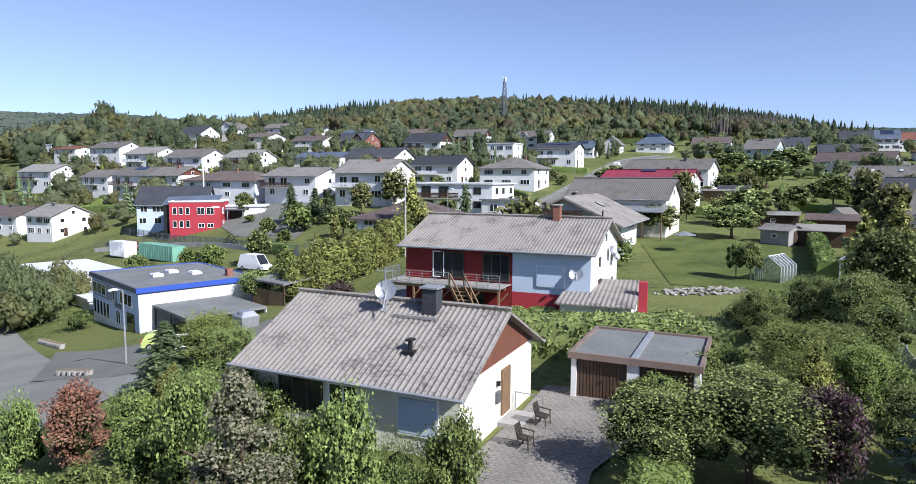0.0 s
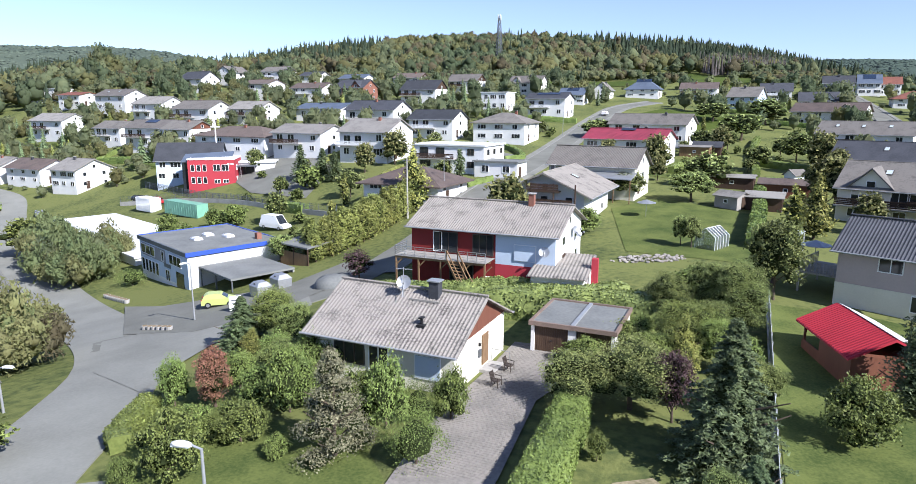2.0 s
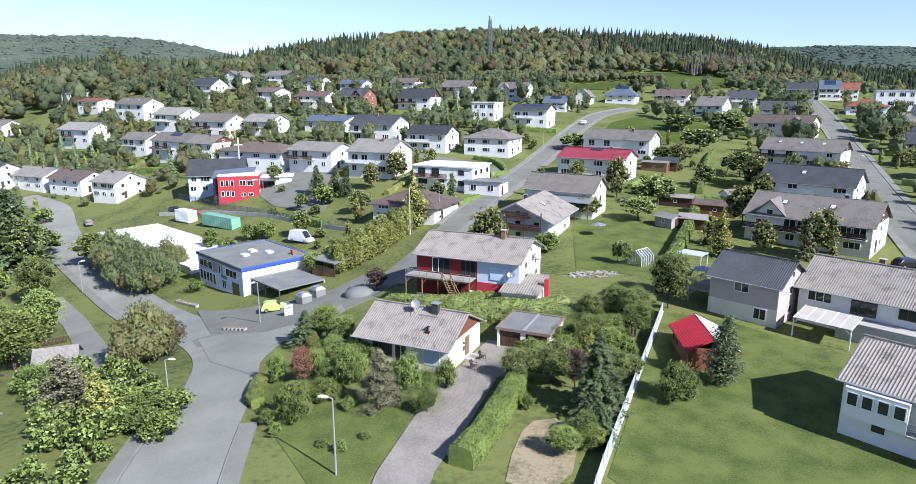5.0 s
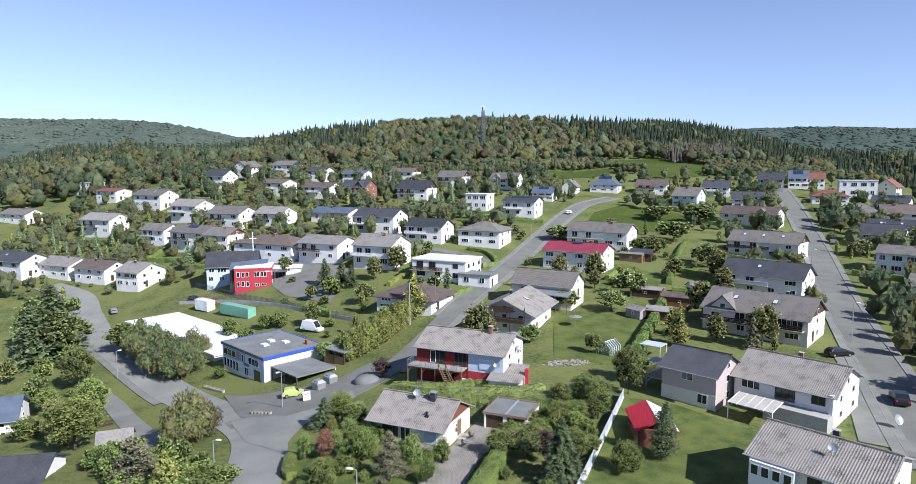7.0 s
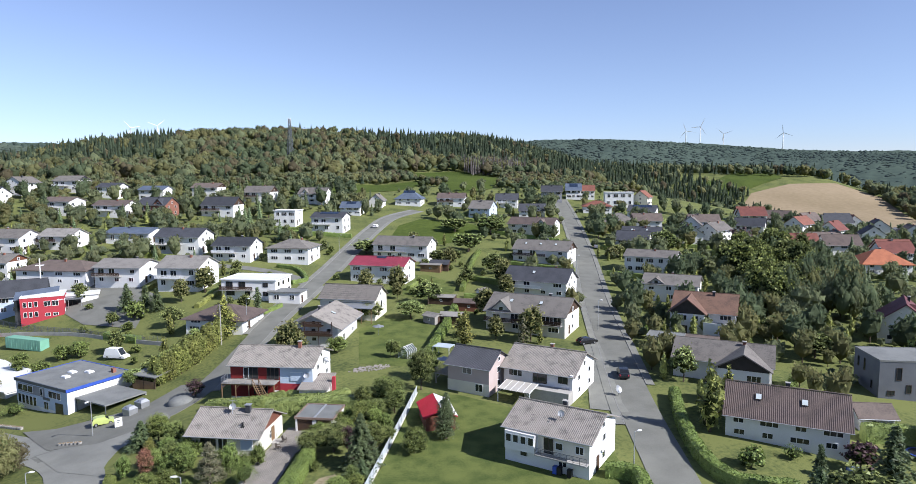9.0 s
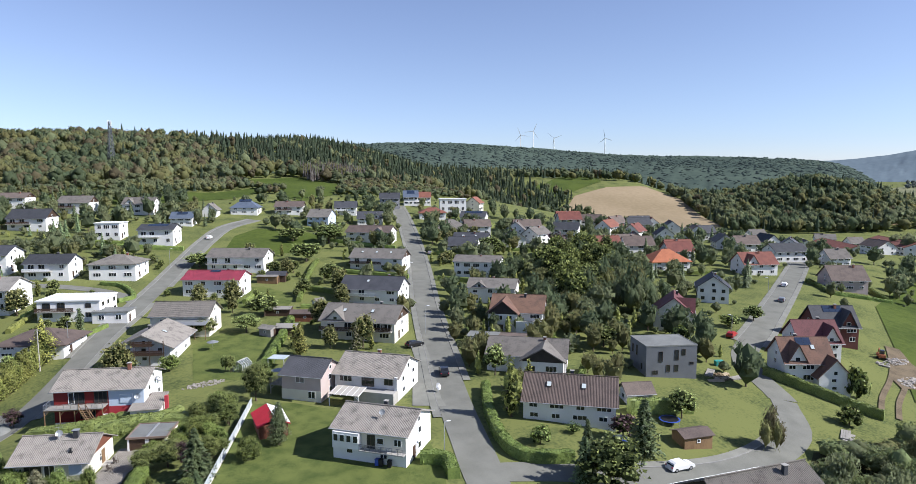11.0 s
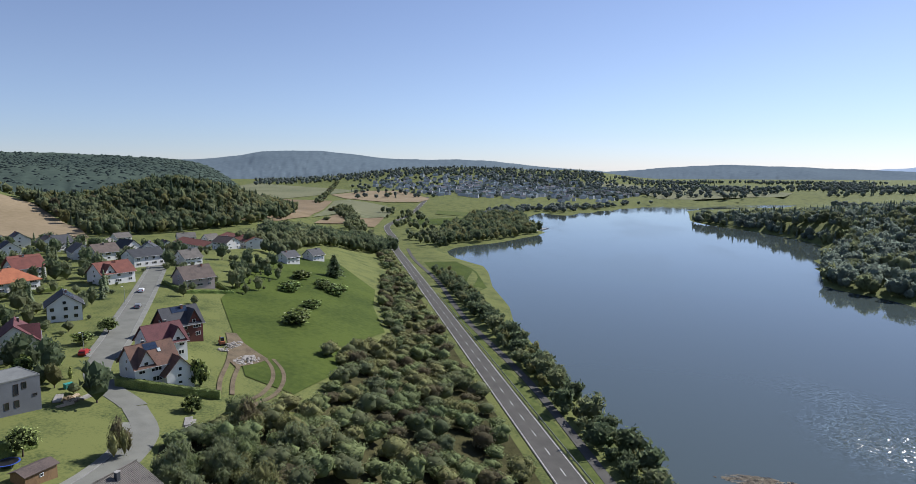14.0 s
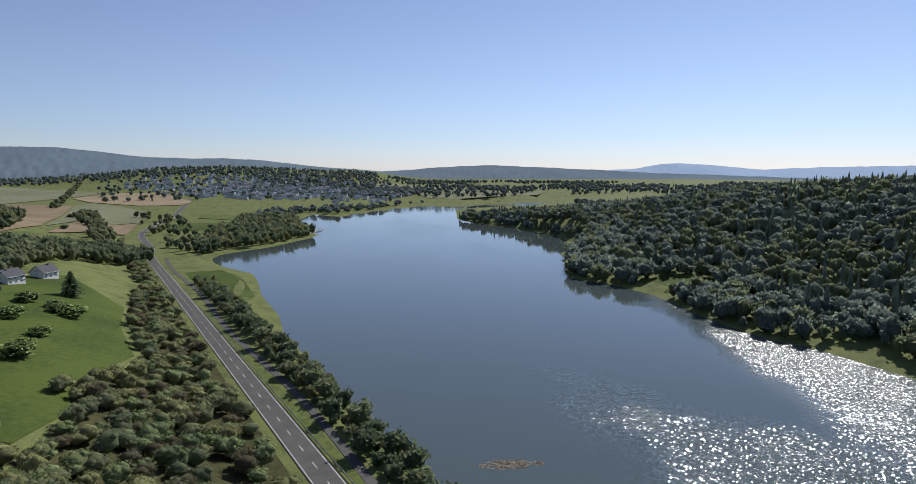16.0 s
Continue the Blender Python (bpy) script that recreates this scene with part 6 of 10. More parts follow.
_s, _s2 = Shape(), Shape()
for _a, _b in zip(_ln, _ln[1:]):
    _z0, _z1 = ground_z(_a.x, _a.y), ground_z(_b.x, _b.y)
    _s.beam((_a.x, _a.y, _z0 - 0.2), (_b.x, _b.y, _z1 - 0.2), 0.3, 2.2)
    for _q in (1.15, 1.6, 2.05):
        _s2.beam((_a.x, _a.y, _z0 + _q), (_b.x, _b.y, _z1 + _q), 0.025)
    for _i in range(9):
        _p = _a.lerp(_b, _i / 9)
        _s2.beam((_p.x, _p.y, ground_z(_p.x, _p.y) + 0.9), (_p.x, _p.y, ground_z(_p.x, _p.y) + 2.05), 0.02)
part("wall", _s.done("wall", "concrete"), _wl)
part("mesh_fence", _s2.done("mesh_fence", "lattice"), _wl)
for _a in _ln:
    part("fence_post", Shape().box(-0.04, -0.04, 0.8, 0.04, 0.04, 2.15).done("fence_post", "lattice"), _wl, m=pose(_a.x, _a.y, ground_z(_a.x, _a.y)))

# ---- houses along the hill street ----
barn = house(24.9, 97.3, -30.5, 14.6, 9.0, 7.2, roof="roof_grey", wall="cream_wall", rise=2.6, floors=1, front=2, side=1, chimney=0, over=0.6, name="barn", base=3.6, tiles=True)
part("lean_to", mesh("lean_to", [(-1, -7.6, 2.9), (7.6, -7.6, 2.9), (7.6, -4.4, 3.7), (-1, -4.4, 3.7), (-1, -7.6, 2.75), (7.6, -7.6, 2.75), (7.6, -4.4, 3.55), (-1, -4.4, 3.55)], [(0, 1, 2, 3), (7, 6, 5, 4), (0, 4, 5, 1), (1, 5, 6, 2), (2, 6, 7, 3), (3, 7, 4, 0)], "tin"), barn)
for _x in (-0.8, 2, 4.8, 7.4):
    part("lean_to_post", Shape().box(_x - 0.07, -7.5, -1, _x + 0.07, -7.36, 2.8).done("lean_to_post", "wood"), barn)
chalet = house(15.7, 81.5, 64, 14.0, 11.0, 6.6, roof="roof_lichen", wall="white_wall", rise=2.5, floors=2, front=2, side=3, chimney=1, over=1.3, end=1.4, name="house", note="timber balconies under a wide gable", skylights=1, door=False, base=2.0)
for _z, _l in ((2.3, 8.5), (4.35, 4.5)):
    part("balcony_floor", Shape().box(-8.5, -_l / 2, _z - 0.15, -7.0, _l / 2, _z).done("balcony_floor", "dark_wood"), chalet)
    rail(chalet, (-8.45, -_l / 2), (-8.45, _l / 2), _z, material="dark_wood", boards=3)
for _y in (-4.6, -1.6, 1.6, 4.6):
    part("balcony_post", Shape().box(-8.5, _y - 0.08, -2.5, -8.34, _y + 0.08, 5.4).done("balcony_post", "dark_wood"), chalet)
villa = house(-6.5, 101, -26, 14.5, 11.5, 5.6, roof="roof_brown", wall="white_wall", shape="hip", rise=2.3, floors=2, front=3, side=2, over=1.0, chimney=1, note="a recessed balcony")

# ---- houses on the east street ----
wing_house = house(38.6, 40.4, -47, 8.2, 8.0, 7.1, roof="roof_dark", wall="pink_wall", rise=2.1, floors=2, front=0, side=1, chimney=0, tiles=True, door=False, note="an annex clad in dark tiles")
part("plinth", Shape().box(-4.13, -4.05, -2, 4.13, -4.0, 2.0).done("plinth", "cream_wall"), wing_house)
window(wing_house, -0.2, -4.03, 3.4, 0, 1.8, 1.35)
window(wing_house, 2.2, -4.08, 0.5, 0, 1.5, 1.4)
part("timber_deck", Shape().box(-7.8, -2.5, 1.9, -4.15, 3.0, 2.05).done("timber_deck", "grey_wood"), wing_house)
rail(wing_house, (-7.75, -2.45), (-4.2, -2.45), 2.05, material="grey_wood", posts=14)
rail(wing_house, (-7.75, -2.45), (-7.75, 2.95), 2.05, material="grey_wood", posts=18)
for _x, _y in ((-7.6, -2.3), (-4.5, -2.3), (-7.6, 2.8)):
    part("deck_post", Shape().box(_x - 0.09, _y - 0.09, -1.5, _x + 0.09, _y + 0.09, 1.9).beam((_x, _y, 1.0), (_x + 0.9, _y, 1.9), 0.1).done("deck_post", "grey_wood"), wing_house)
terrace_house = house(51.0, 36.6, -47, 13.0, 11.5, 7.0, roof="roof_lichen", wall="white_wall", rise=2.5, floors=2, front=0, side=2, chimney=1, tiles=True, note="a roofed terrace", door=False)
window(terrace_house, -4.2, -5.78, 2.9, 0, 2.6, 1.2)
window(terrace_house, 0.4, -5.78, 2.3, 0, 2.6, 2.0, "frame_dark", "patio_door")
window(terrace_house, 4.6, -5.78, 2.8, 0, 1.7, 1.4, "frame_dark")
part("terrace", Shape().box(-1.5, -8.2, -1, 6.5, -5.77, 2.0).done("terrace", "concrete"), terrace_house)
part("terrace_post", Shape().box(6.0, -6.3, 2.0, 6.5, -5.8, 4.6).done("terrace_post", "white_wall"), terrace_house)
pergola = thing("patio_roof", "white-framed patio roof with brown-tinted panels", "patio roof", pose(42.6, 31.6, ground_z(42.6, 31.6), 0, 0, -47))
for _i in range(5):
    part("glass_panel", mesh("glass_panel", [(-2.9 + _i * 1.17, -1.9, 2.35), (-1.79 + _i * 1.17, -1.9, 2.35), (-1.79 + _i * 1.17, 1.9, 2.85), (-2.9 + _i * 1.17, 1.9, 2.85), (-2.9 + _i * 1.17, -1.9, 2.31), (-1.79 + _i * 1.17, -1.9, 2.31), (-1.79 + _i * 1.17, 1.9, 2.81), (-2.9 + _i * 1.17, 1.9, 2.81)], [(0, 1, 2, 3), (7, 6, 5, 4), (0, 4, 5, 1), (2, 6, 7, 3)], "tan_panel"), pergola)
for _i in range(6):
    part("rafter", Shape().beam((-2.93 + _i * 1.17, -1.95, 2.3), (-2.93 + _i * 1.17, 1.95, 2.8), 0.08, 0.14).done("rafter", "frame_white"), pergola)
for _x in (-2.9, 2.9):
    part("post", Shape().box(_x - 0.06, -1.9, -0.6, _x + 0.06, -1.78, 2.25).beam((_x, -1.84, 1.7), (_x * 0.8, -1.84, 2.25), 0.08).done("post", "frame_white"), pergola)
lawn_house = house(40.2, 10.8, -49, 12.0, 10.6, 6.9, roof="roof_lichen", wall="white_wall", rise=2.0, floors=2, front=0, side=1, chimney=1, tiles=True, over=0.5, note="a bay with lattice windows over a lawn")
part("bay", Shape().box(-5.6, -6.3, 2.2, -1.2, -5.3, 4.65).done("bay", "white_wall"), lawn_house)
for _x in (-5.0, -3.95, -2.85, -1.75):
    window(lawn_house, _x, -6.33, 3.2, 0, 0.85, 1.15)
part("upper_wall", Shape().box(-1.2, -5.36, 2.2, 6.0, -5.3, 4.75).done("upper_wall", "cream_wall"), lawn_house, "pale yellow upper wall")
window(lawn_house, 0.4, -5.4, 2.3, 0, 1.3, 2.1, "frame_dark", "balcony_door")
window(lawn_house, 1.9, -5.4, 3.1, 0, 1.1, 1.0)
window(lawn_house, 4.7, -5.4, 3.1, 0, 1.2, 1.1)
part("balcony_floor", Shape().box(-1.2, -6.4, 2.05, 6.0, -5.37, 2.2).done("balcony_floor", "concrete"), lawn_house)
rail(lawn_house, (-1.15, -6.35), (5.95, -6.35), 2.2, material="lattice", posts=9)
window(lawn_house, 2.4, -5.33, 0.9, 0, 1.2, 0.8)
window(lawn_house, -3.2, -5.33, 1.1, 0, 1.1, 0.8)
dish(1.0, -2.6, 7.0, 15, 0.45, lawn_house, 0.8)
for _x, _m in ((1.6, "blue_band"), (2.2, "black"), (3.6, "black")):
    _b = Matrix.Translation((40.2, 10.8, ground_z(40.2, 10.8))) @ pose(0, 0, 0, 0, 0, -49) @ pose(_x, -5.9, 0)
    _t = thing("wheelie_bin", ("blue" if _m == "blue_band" else "black") + " plastic wheelie bin by the house wall", "bin", _b, group="wheelie bins")
    part("body", Shape().box(-0.28, -0.3, 0.1, 0.28, 0.3, 1.0).done("body", _m), _t)
    part("lid", Shape().box(-0.31, -0.34, 1.0, 0.31, 0.34, 1.08).done("lid", _m), _t)
hillside_house = house(71.3, -32.6, -12.5, 15.0, 13.6, 7.8, roof="roof_moss", wall="white_wall", rise=3.9, floors=2, front=3, side=1, chimney=1, tiles=True, skylights=2, gable="char_wood", lift=4.5, note="two roof windows")
modern_house = house(110.4, 16.0, -25.5, 11.3, 9.2, 6.5, roof="roof_flat", wall="slate_wall", shape="flat", floors=2, front=0, side=0, chimney=0, frames="frame_dark", note="narrow dark windows")
for _x, _z, _w, _h in ((-2.45, 3.2, 0.9, 2.3), (1.1, 3.5, 0.9, 2.3), (2.65, 4.5, 0.85, 1.4), (-0.75, 1.0, 0.85, 1.5), (1.1, 1.0, 0.9, 1.5), (-3.6, 0.5, 1.2, 0.9), (4.5, 2.4, 0.9, 0.6)):
    window(modern_house, _x, -4.62, _z, 0, _w, _h, "frame_dark")
for _y, _z, _h in ((2.9, 3.6, 1.9), (0.6, 3.4, 2.3), (-2.2, 1.0, 1.5)):
    window(modern_house, -5.67, _y, _z, -90, 0.6, _h, "frame_dark")
summer_house = house(91.5, 6.0, -25, 5.0, 4.4, 3.6, roof="roof_brown", wall="white_wall", rise=1.3, floors=1, front=1, side=1, chimney=0, over=0.5, name="summer_house")
double_house = house(142.5, -2.5, 55, 8.0, 6.8, 7.2, roof="roof_rust", wall="white_wall", rise=3.6, floors=2, front=1, side=1, chimney=0, skylights=2)
long_building = house(400, 100, 49, 44, 13, 7.0, roof="roof_red", wall="white_wall", rise=2.2, floors=2, front=12, side=2, chimney=0, name="long_building")
house(450, 158, 52, 52, 14, 7.5, roof="roof_red", wall="white_wall", rise=2.6, floors=2, front=12, side=2, chimney=0, name="long_building")
house(91.4, 45.6, -44, 7, 5.5, 2.7, roof="roof_brown", wall="white_wall", shape="flat", floors=1, front=0, side=0, chimney=0, name="garage_block")
house(86.0, 50.8, -44, 7, 5, 2.6, roof="roof_flat", wall="white_wall", shape="flat", floors=1, front=0, side=0, chimney=0, name="garage_block")

NEAR[0] = False

# ---- houses below the street bank ----
house(-48.0, 13.0, 3, 12.8, 11.0, 5.2, roof="roof_lichen", rise=2.6, front=3, side=1, tiles=True, solar=(4, 2), chimney=0, base=-3.8, floors=1)
house(-55.5, 29.0, 8, 9.0, 7.5, 4.6, roof="roof_dark", rise=1.8, front=2, side=1, chimney=0, base=-6.8, floors=1)
house(-80.5, 57.5, 20, 13.0, 9.0, 6.0, roof="roof_blue", rise=2.4, front=3, side=1, base=-11.0)

# ---- houses at the far end of the village ----
house(261, 186, 20, 13, 9, 8.5, roof="roof_red", rise=3.4, side=2)
house(275, 179, 20, 11, 9, 7.5, roof="roof_red", rise=3.8, side=2)
house(276, 159, 50, 11, 9, 8.5, roof="roof_dark", rise=3.4, side=2)
house(314, 169, 50, 12, 9, 8, roof="roof_brown", rise=3.0, side=2)
house(296, 137, 50, 13, 9, 7.5, roof="roof_grey", rise=3.4, side=2)
house(313, 201, 50, 11, 10, 8.5, roof="roof_red", rise=3.8, side=2)
house(435, 220, 20, 12, 9, 8, roof="roof_grey", rise=3.0, side=2)
house(327, 132, 64, 13, 9, 8, roof="roof_dark", rise=3.8, side=2)
house(419, 165, 50, 12, 10, 8, roof="roof_dark", rise=3.4, side=2)
house(501, 196, -50, 14, 9, 7.5, roof="roof_grey", rise=3.4, side=2)
house(485, 166, -26, 11, 9, 8, roof="roof_grey", rise=3.8, side=2)
house(377, 99, 64, 14, 10, 7.5, roof="roof_brown", rise=3.0, side=2)
house(270, 209, -50, 12, 10, 8, roof="roof_brown", rise=3.4, side=2)
house(227, 182, -50, 13, 9, 8, roof="roof_dark", rise=3.0, side=2)
house(202, 176, 20, 13, 9, 7.5, roof="roof_grey", rise=3.0, side=2)
house(202, 193, 50, 14, 9, 7.5, roof="roof_grey", rise=3.8, side=2)
house(495, 250, -26, 13, 10, 7.5, roof="roof_grey", rise=3.4, side=2)
house(241, 147, 50, 12, 10, 8.5, roof="roof_dark", rise=3.4, side=2)


# ---- trees and shrubs ----
def ico(sub):
    bm = bmesh.new()
    bmesh.ops.create_icosphere(bm, subdivisions=sub, radius=1)
    v = np.array([p.co[:] for p in bm.verts])
    f = [tuple(p.index for p in q.verts) for q in bm.faces]
    bm.free()
    return v, f


ICO1, ICO2 = ico(1), ico(2)
OCT = (np.array([(1, 0, 0), (0, 1, 0), (-1, 0, 0), (0, -1, 0), (0, 0, 1), (0, 0, -1)], float), [(0, 1, 4), (1, 2, 4), (2, 3, 4), (3, 0, 4), (1, 0, 5), (2, 1, 5), (3, 2, 5), (0, 3, 5)])


def leaf_clumps(points, normals, size, rng, stretch=1.0, wild=0.75):
    """Small leaf clumps at the points, facing about along the normals."""
    n = len(points)
    normals = normals + rng.normal(0, wild, (n, 3))
    normals /= np.linalg.norm(normals, axis=1, keepdims=True)
    side = np.cross(normals, rng.normal(0, 1, (n, 3)))
    side /= np.linalg.norm(side, axis=1, keepdims=True) + 1e-9
    up = np.cross(normals, side)
    s = size * rng.uniform(0.6, 1.3, (n, 1))
    c = np.stack([points - side * s * 0.8 - up * s * 0.5 * stretch, points + side * s * 0.8 - up * s * 0.4 * stretch, points + up * s * stretch], 1).reshape(-1, 3)
    return c, [(3 * i, 3 * i + 1, 3 * i + 2) for i in range(n)]


def crown_mesh(name, material, lobes, leaves, size, seed, stretch=1.0, core=0.94, loose=False):
    """A crown of uneven lobes (x, y, z, rx, ry, rz), each a dense core under many small leaf clumps. loose: the core is
    coloured dark, as inner branches in shade.
    """
    rng = np.random.default_rng(seed)
    V, Fc, mi, k = [], [], [], 0
    total = sum(b[3] * b[5] for b in lobes)
    for b in lobes:
        c, r = np.array(b[:3]), np.array(b[3:])
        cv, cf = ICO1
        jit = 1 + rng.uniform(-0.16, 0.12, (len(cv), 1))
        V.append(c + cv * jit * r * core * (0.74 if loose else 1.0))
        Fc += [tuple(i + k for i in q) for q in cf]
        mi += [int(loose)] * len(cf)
        k += len(cv)
        n = max(8, int(leaves * b[3] * b[5] / total))
        d = rng.normal(0, 1, (n, 3))
        d[:, 2] = np.where(d[:, 2] < -0.5, -d[:, 2], d[:, 2])
        d /= np.linalg.norm(d, axis=1, keepdims=True)
        reach = rng.triangular(0.6, 0.98, 1.24, (n, 1)) if loose else rng.uniform(0.88, 1.14, (n, 1))
        if loose:
            waves = rng.normal(0, 2.6, (4, 3))
            reach *= 1 + 0.11 * np.sin(d @ waves.T + rng.uniform(0, 6.28, 4)).sum(1, keepdims=True)
            reach += (rng.random((n, 1)) < 0.07) * rng.uniform(0.0, 0.22, (n, 1))
        lv, lf = leaf_clumps(c + d * r * reach, d / r, size, rng, stretch, 1.25 if loose else 0.9)
        V.append(lv)
        Fc += [tuple(i + k for i in q) for q in lf]
        mi += [0] * len(lf)
        k += len(lv)
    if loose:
        return mesh(name, np.concatenate(V), Fc, None, mats=[material, "twig_shade"], face_mats=mi)
    return mesh(name, np.concatenate(V), Fc, material)


def round_lobes(h, r, base, seed, n=13, flat=1.0):
    rng = random.Random(seed)
    out = [(0, 0, base + (h - base) * 0.5, r * 0.72, r * 0.72, (h - base) * 0.44)]
    for i in range(n):
        a, q = i * 2.4 + rng.uniform(-0.4, 0.4), (i + 0.5) / n
        zz = base + (h - base) * (0.16 + 0.72 * q)
        ring = r * 0.62 * math.sqrt(max(0.05, 1 - (2 * q - 0.85) ** 2 * 0.75))
        s = r * rng.uniform(0.2, 0.44)
        ring *= rng.uniform(0.8, 1.22)
        out.append((math.cos(a) * ring, math.sin(a) * ring, zz, s, s, s * rng.uniform(0.7, 0.95) * flat))
    return out


def trunk_mesh(h, r, base, limbs, seed):
    rng = random.Random(seed)
    s = Shape().tube((0, 0, -0.4), (0.05, 0.03, base), r, r * 0.75, 7).tube((0.05, 0.03, base), (0, 0.1, h * 0.8), r * 0.75, r * 0.2, 6)
    for i in range(limbs):
        a = i * 2.4 + rng.random()
        z = base + (h - base) * 0.5 * i / max(1, limbs)
        q = h * 0.22
        s.tube((0.03, 0.03, z), (math.cos(a) * q, math.sin(a) * q, z + q * 0.9), r * 0.4, r * 0.12, 5)
    return s.done("trunk", "bark")


def conifer_mesh(name, material, h, r, base, tiers, seed, droop=0.25, needles=0):
    """Tiers of drooping boughs round a stem: narrow quads far off, or feathery sprays of needle tufts (needles to a bough)."""
    rng = random.Random(seed)
    nr = np.random.default_rng(seed)
    v, f, tips, ways = [], [], [], []
    for t in range(tiers):
        q = t / tiers
        z = base + (h - base) * q
        rr = r * (1 - q) ** 0.85 + 0.12
        n = max(5, int(11 * (1 - q * 0.55)))
        for i in range(n):
            a = 2 * math.pi * (i + rng.random() * 0.7) / n + t
            l = rr * rng.uniform(0.68, 1.18)
            w = l * 0.24 + 0.12
            c, s = math.cos(a), math.sin(a)
            up = (h - base) / tiers * 0.9
            if needles:
                for k in range(needles):
                    e = math.sqrt((k + rng.random()) / needles)
                    side = rng.uniform(-1, 1) * w * (1.25 - e) * 0.9
                    tips.append((c * l * e - s * side, s * l * e + c * side, z + up * (1 - e) - droop * l * e * e + 0.12 * l * max(0, e - 0.75) - abs(side) * 0.25))
                    ways.append((c * 0.35 - s * side / w * 0.3, s * 0.35 + c * side / w * 0.3, 0.8))
                continue
            for tilt in (-1, 1):
                k = len(v)
                p0, p1, p2 = (0, 0, z + up), (c * l * 0.6 - s * w * tilt, s * l * 0.6 + c * w * tilt, z + up * 0.4 - droop * l * 0.5), (c * l, s * l, z - droop * l)
                v += [p0, p1, p2, (c * l * 0.55, s * l * 0.55, z + up * 0.62 - droop * l * 0.2)]
                f.append((k, k + 1, k + 2, k + 3))
    k = len(v)
    m = 8
    for zz, q in ((base, 0.5), (base + (h - base) * 0.5, 0.27), (h, 0.01)):
        v += [(math.cos(6.283 * i / m) * r * q, math.sin(6.283 * i / m) * r * q, zz) for i in range(m)]
    f += [(k + j * m + i, k + j * m + (i + 1) % m, k + (j + 1) * m + (i + 1) % m, k + (j + 1) * m + i) for j in range(2) for i in range(m)]
    # needled crowns: the inner cone gets the dark shade colour as well
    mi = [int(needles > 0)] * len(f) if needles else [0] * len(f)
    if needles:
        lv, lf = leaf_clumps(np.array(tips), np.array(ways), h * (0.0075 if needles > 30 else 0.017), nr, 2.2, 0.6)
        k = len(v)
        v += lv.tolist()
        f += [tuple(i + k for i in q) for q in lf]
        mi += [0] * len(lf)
    return mesh(name, v, f, None, mats=[material, "twig_shade"], face_mats=mi)


def far_crown(seed, tufts, size=0.15):
    """A broad crown of unit size: a core with lobes about it, and loose tufts of leaves on both."""
    rng = np.random.default_rng(seed)
    V, Fc, k = [], [], 0
    lobes = [((0, 0, 0.5), (0.78, 0.78, 0.42), ICO1)]
    for i in range(5):
        a, up = i * 1.26 + rng.uniform(-0.4, 0.4), rng.uniform(0.36, 0.78)
        q, ring = rng.uniform(0.34, 0.52), 0.55 * (1.15 - up * 0.5)
        lobes.append(((math.cos(a) * ring, math.sin(a) * ring, up), (q, q, q * 0.5), OCT))
    for c, r, (cv, cf) in lobes:
        V.append(np.array(c) + (0.8 if tufts >= 300 else 1.0) * cv * (1 + rng.uniform(-0.2, 0.15, (len(cv), 1))) * np.array(r))
        Fc.append(np.array(cf) + k)
        k += len(cv)
    for i in range(tufts):
        c, r, _ = lobes[rng.integers(0, len(lobes))]
        d = rng.normal(0, 1, 3)
        d[2] = (abs(d[2]) if tufts < 300 else d[2] + 0.3) * 0.9
        p = np.array(c) + d / np.linalg.norm(d) * np.array(r) * rng.uniform(0.92, 1.15)
        V.append(p + rng.normal(0, 1, (3, 3)) * (size, size, size * 0.5))
        Fc.append(np.array([(k, k + 1, k + 2)]))
        k += 3
    return np.concatenate(V), np.concatenate(Fc)


TREES, TREE_SPOTS = {}, []
SPECIES = {"beech": ("broad green deciduous tree", "beech"), "oak": ("dark green leafy tree", "oak"), "apple": ("light green orchard tree", "apple"), "bush": ("rounded green garden shrub", "bush"),
           "spruce": ("dark green spruce", "spruce"), "pine": ("grey-green garden pine", "pine"), "thuja": ("slim columnar conifer", "thuja"), "golden": ("yellow-green conifer", "golden"),
           "russet": ("russet-leaved shrub", "russet"), "purple": ("dark purple-leaved shrub", "purple"), "autumn": ("tree with yellowing autumn leaves", "autumn"), "cypress": ("dark green narrow cypress", "spruce"),
           "ball": ("clipped round green shrub", "hedge"), "scrub": ("dark olive willow scrub", "scrub")}


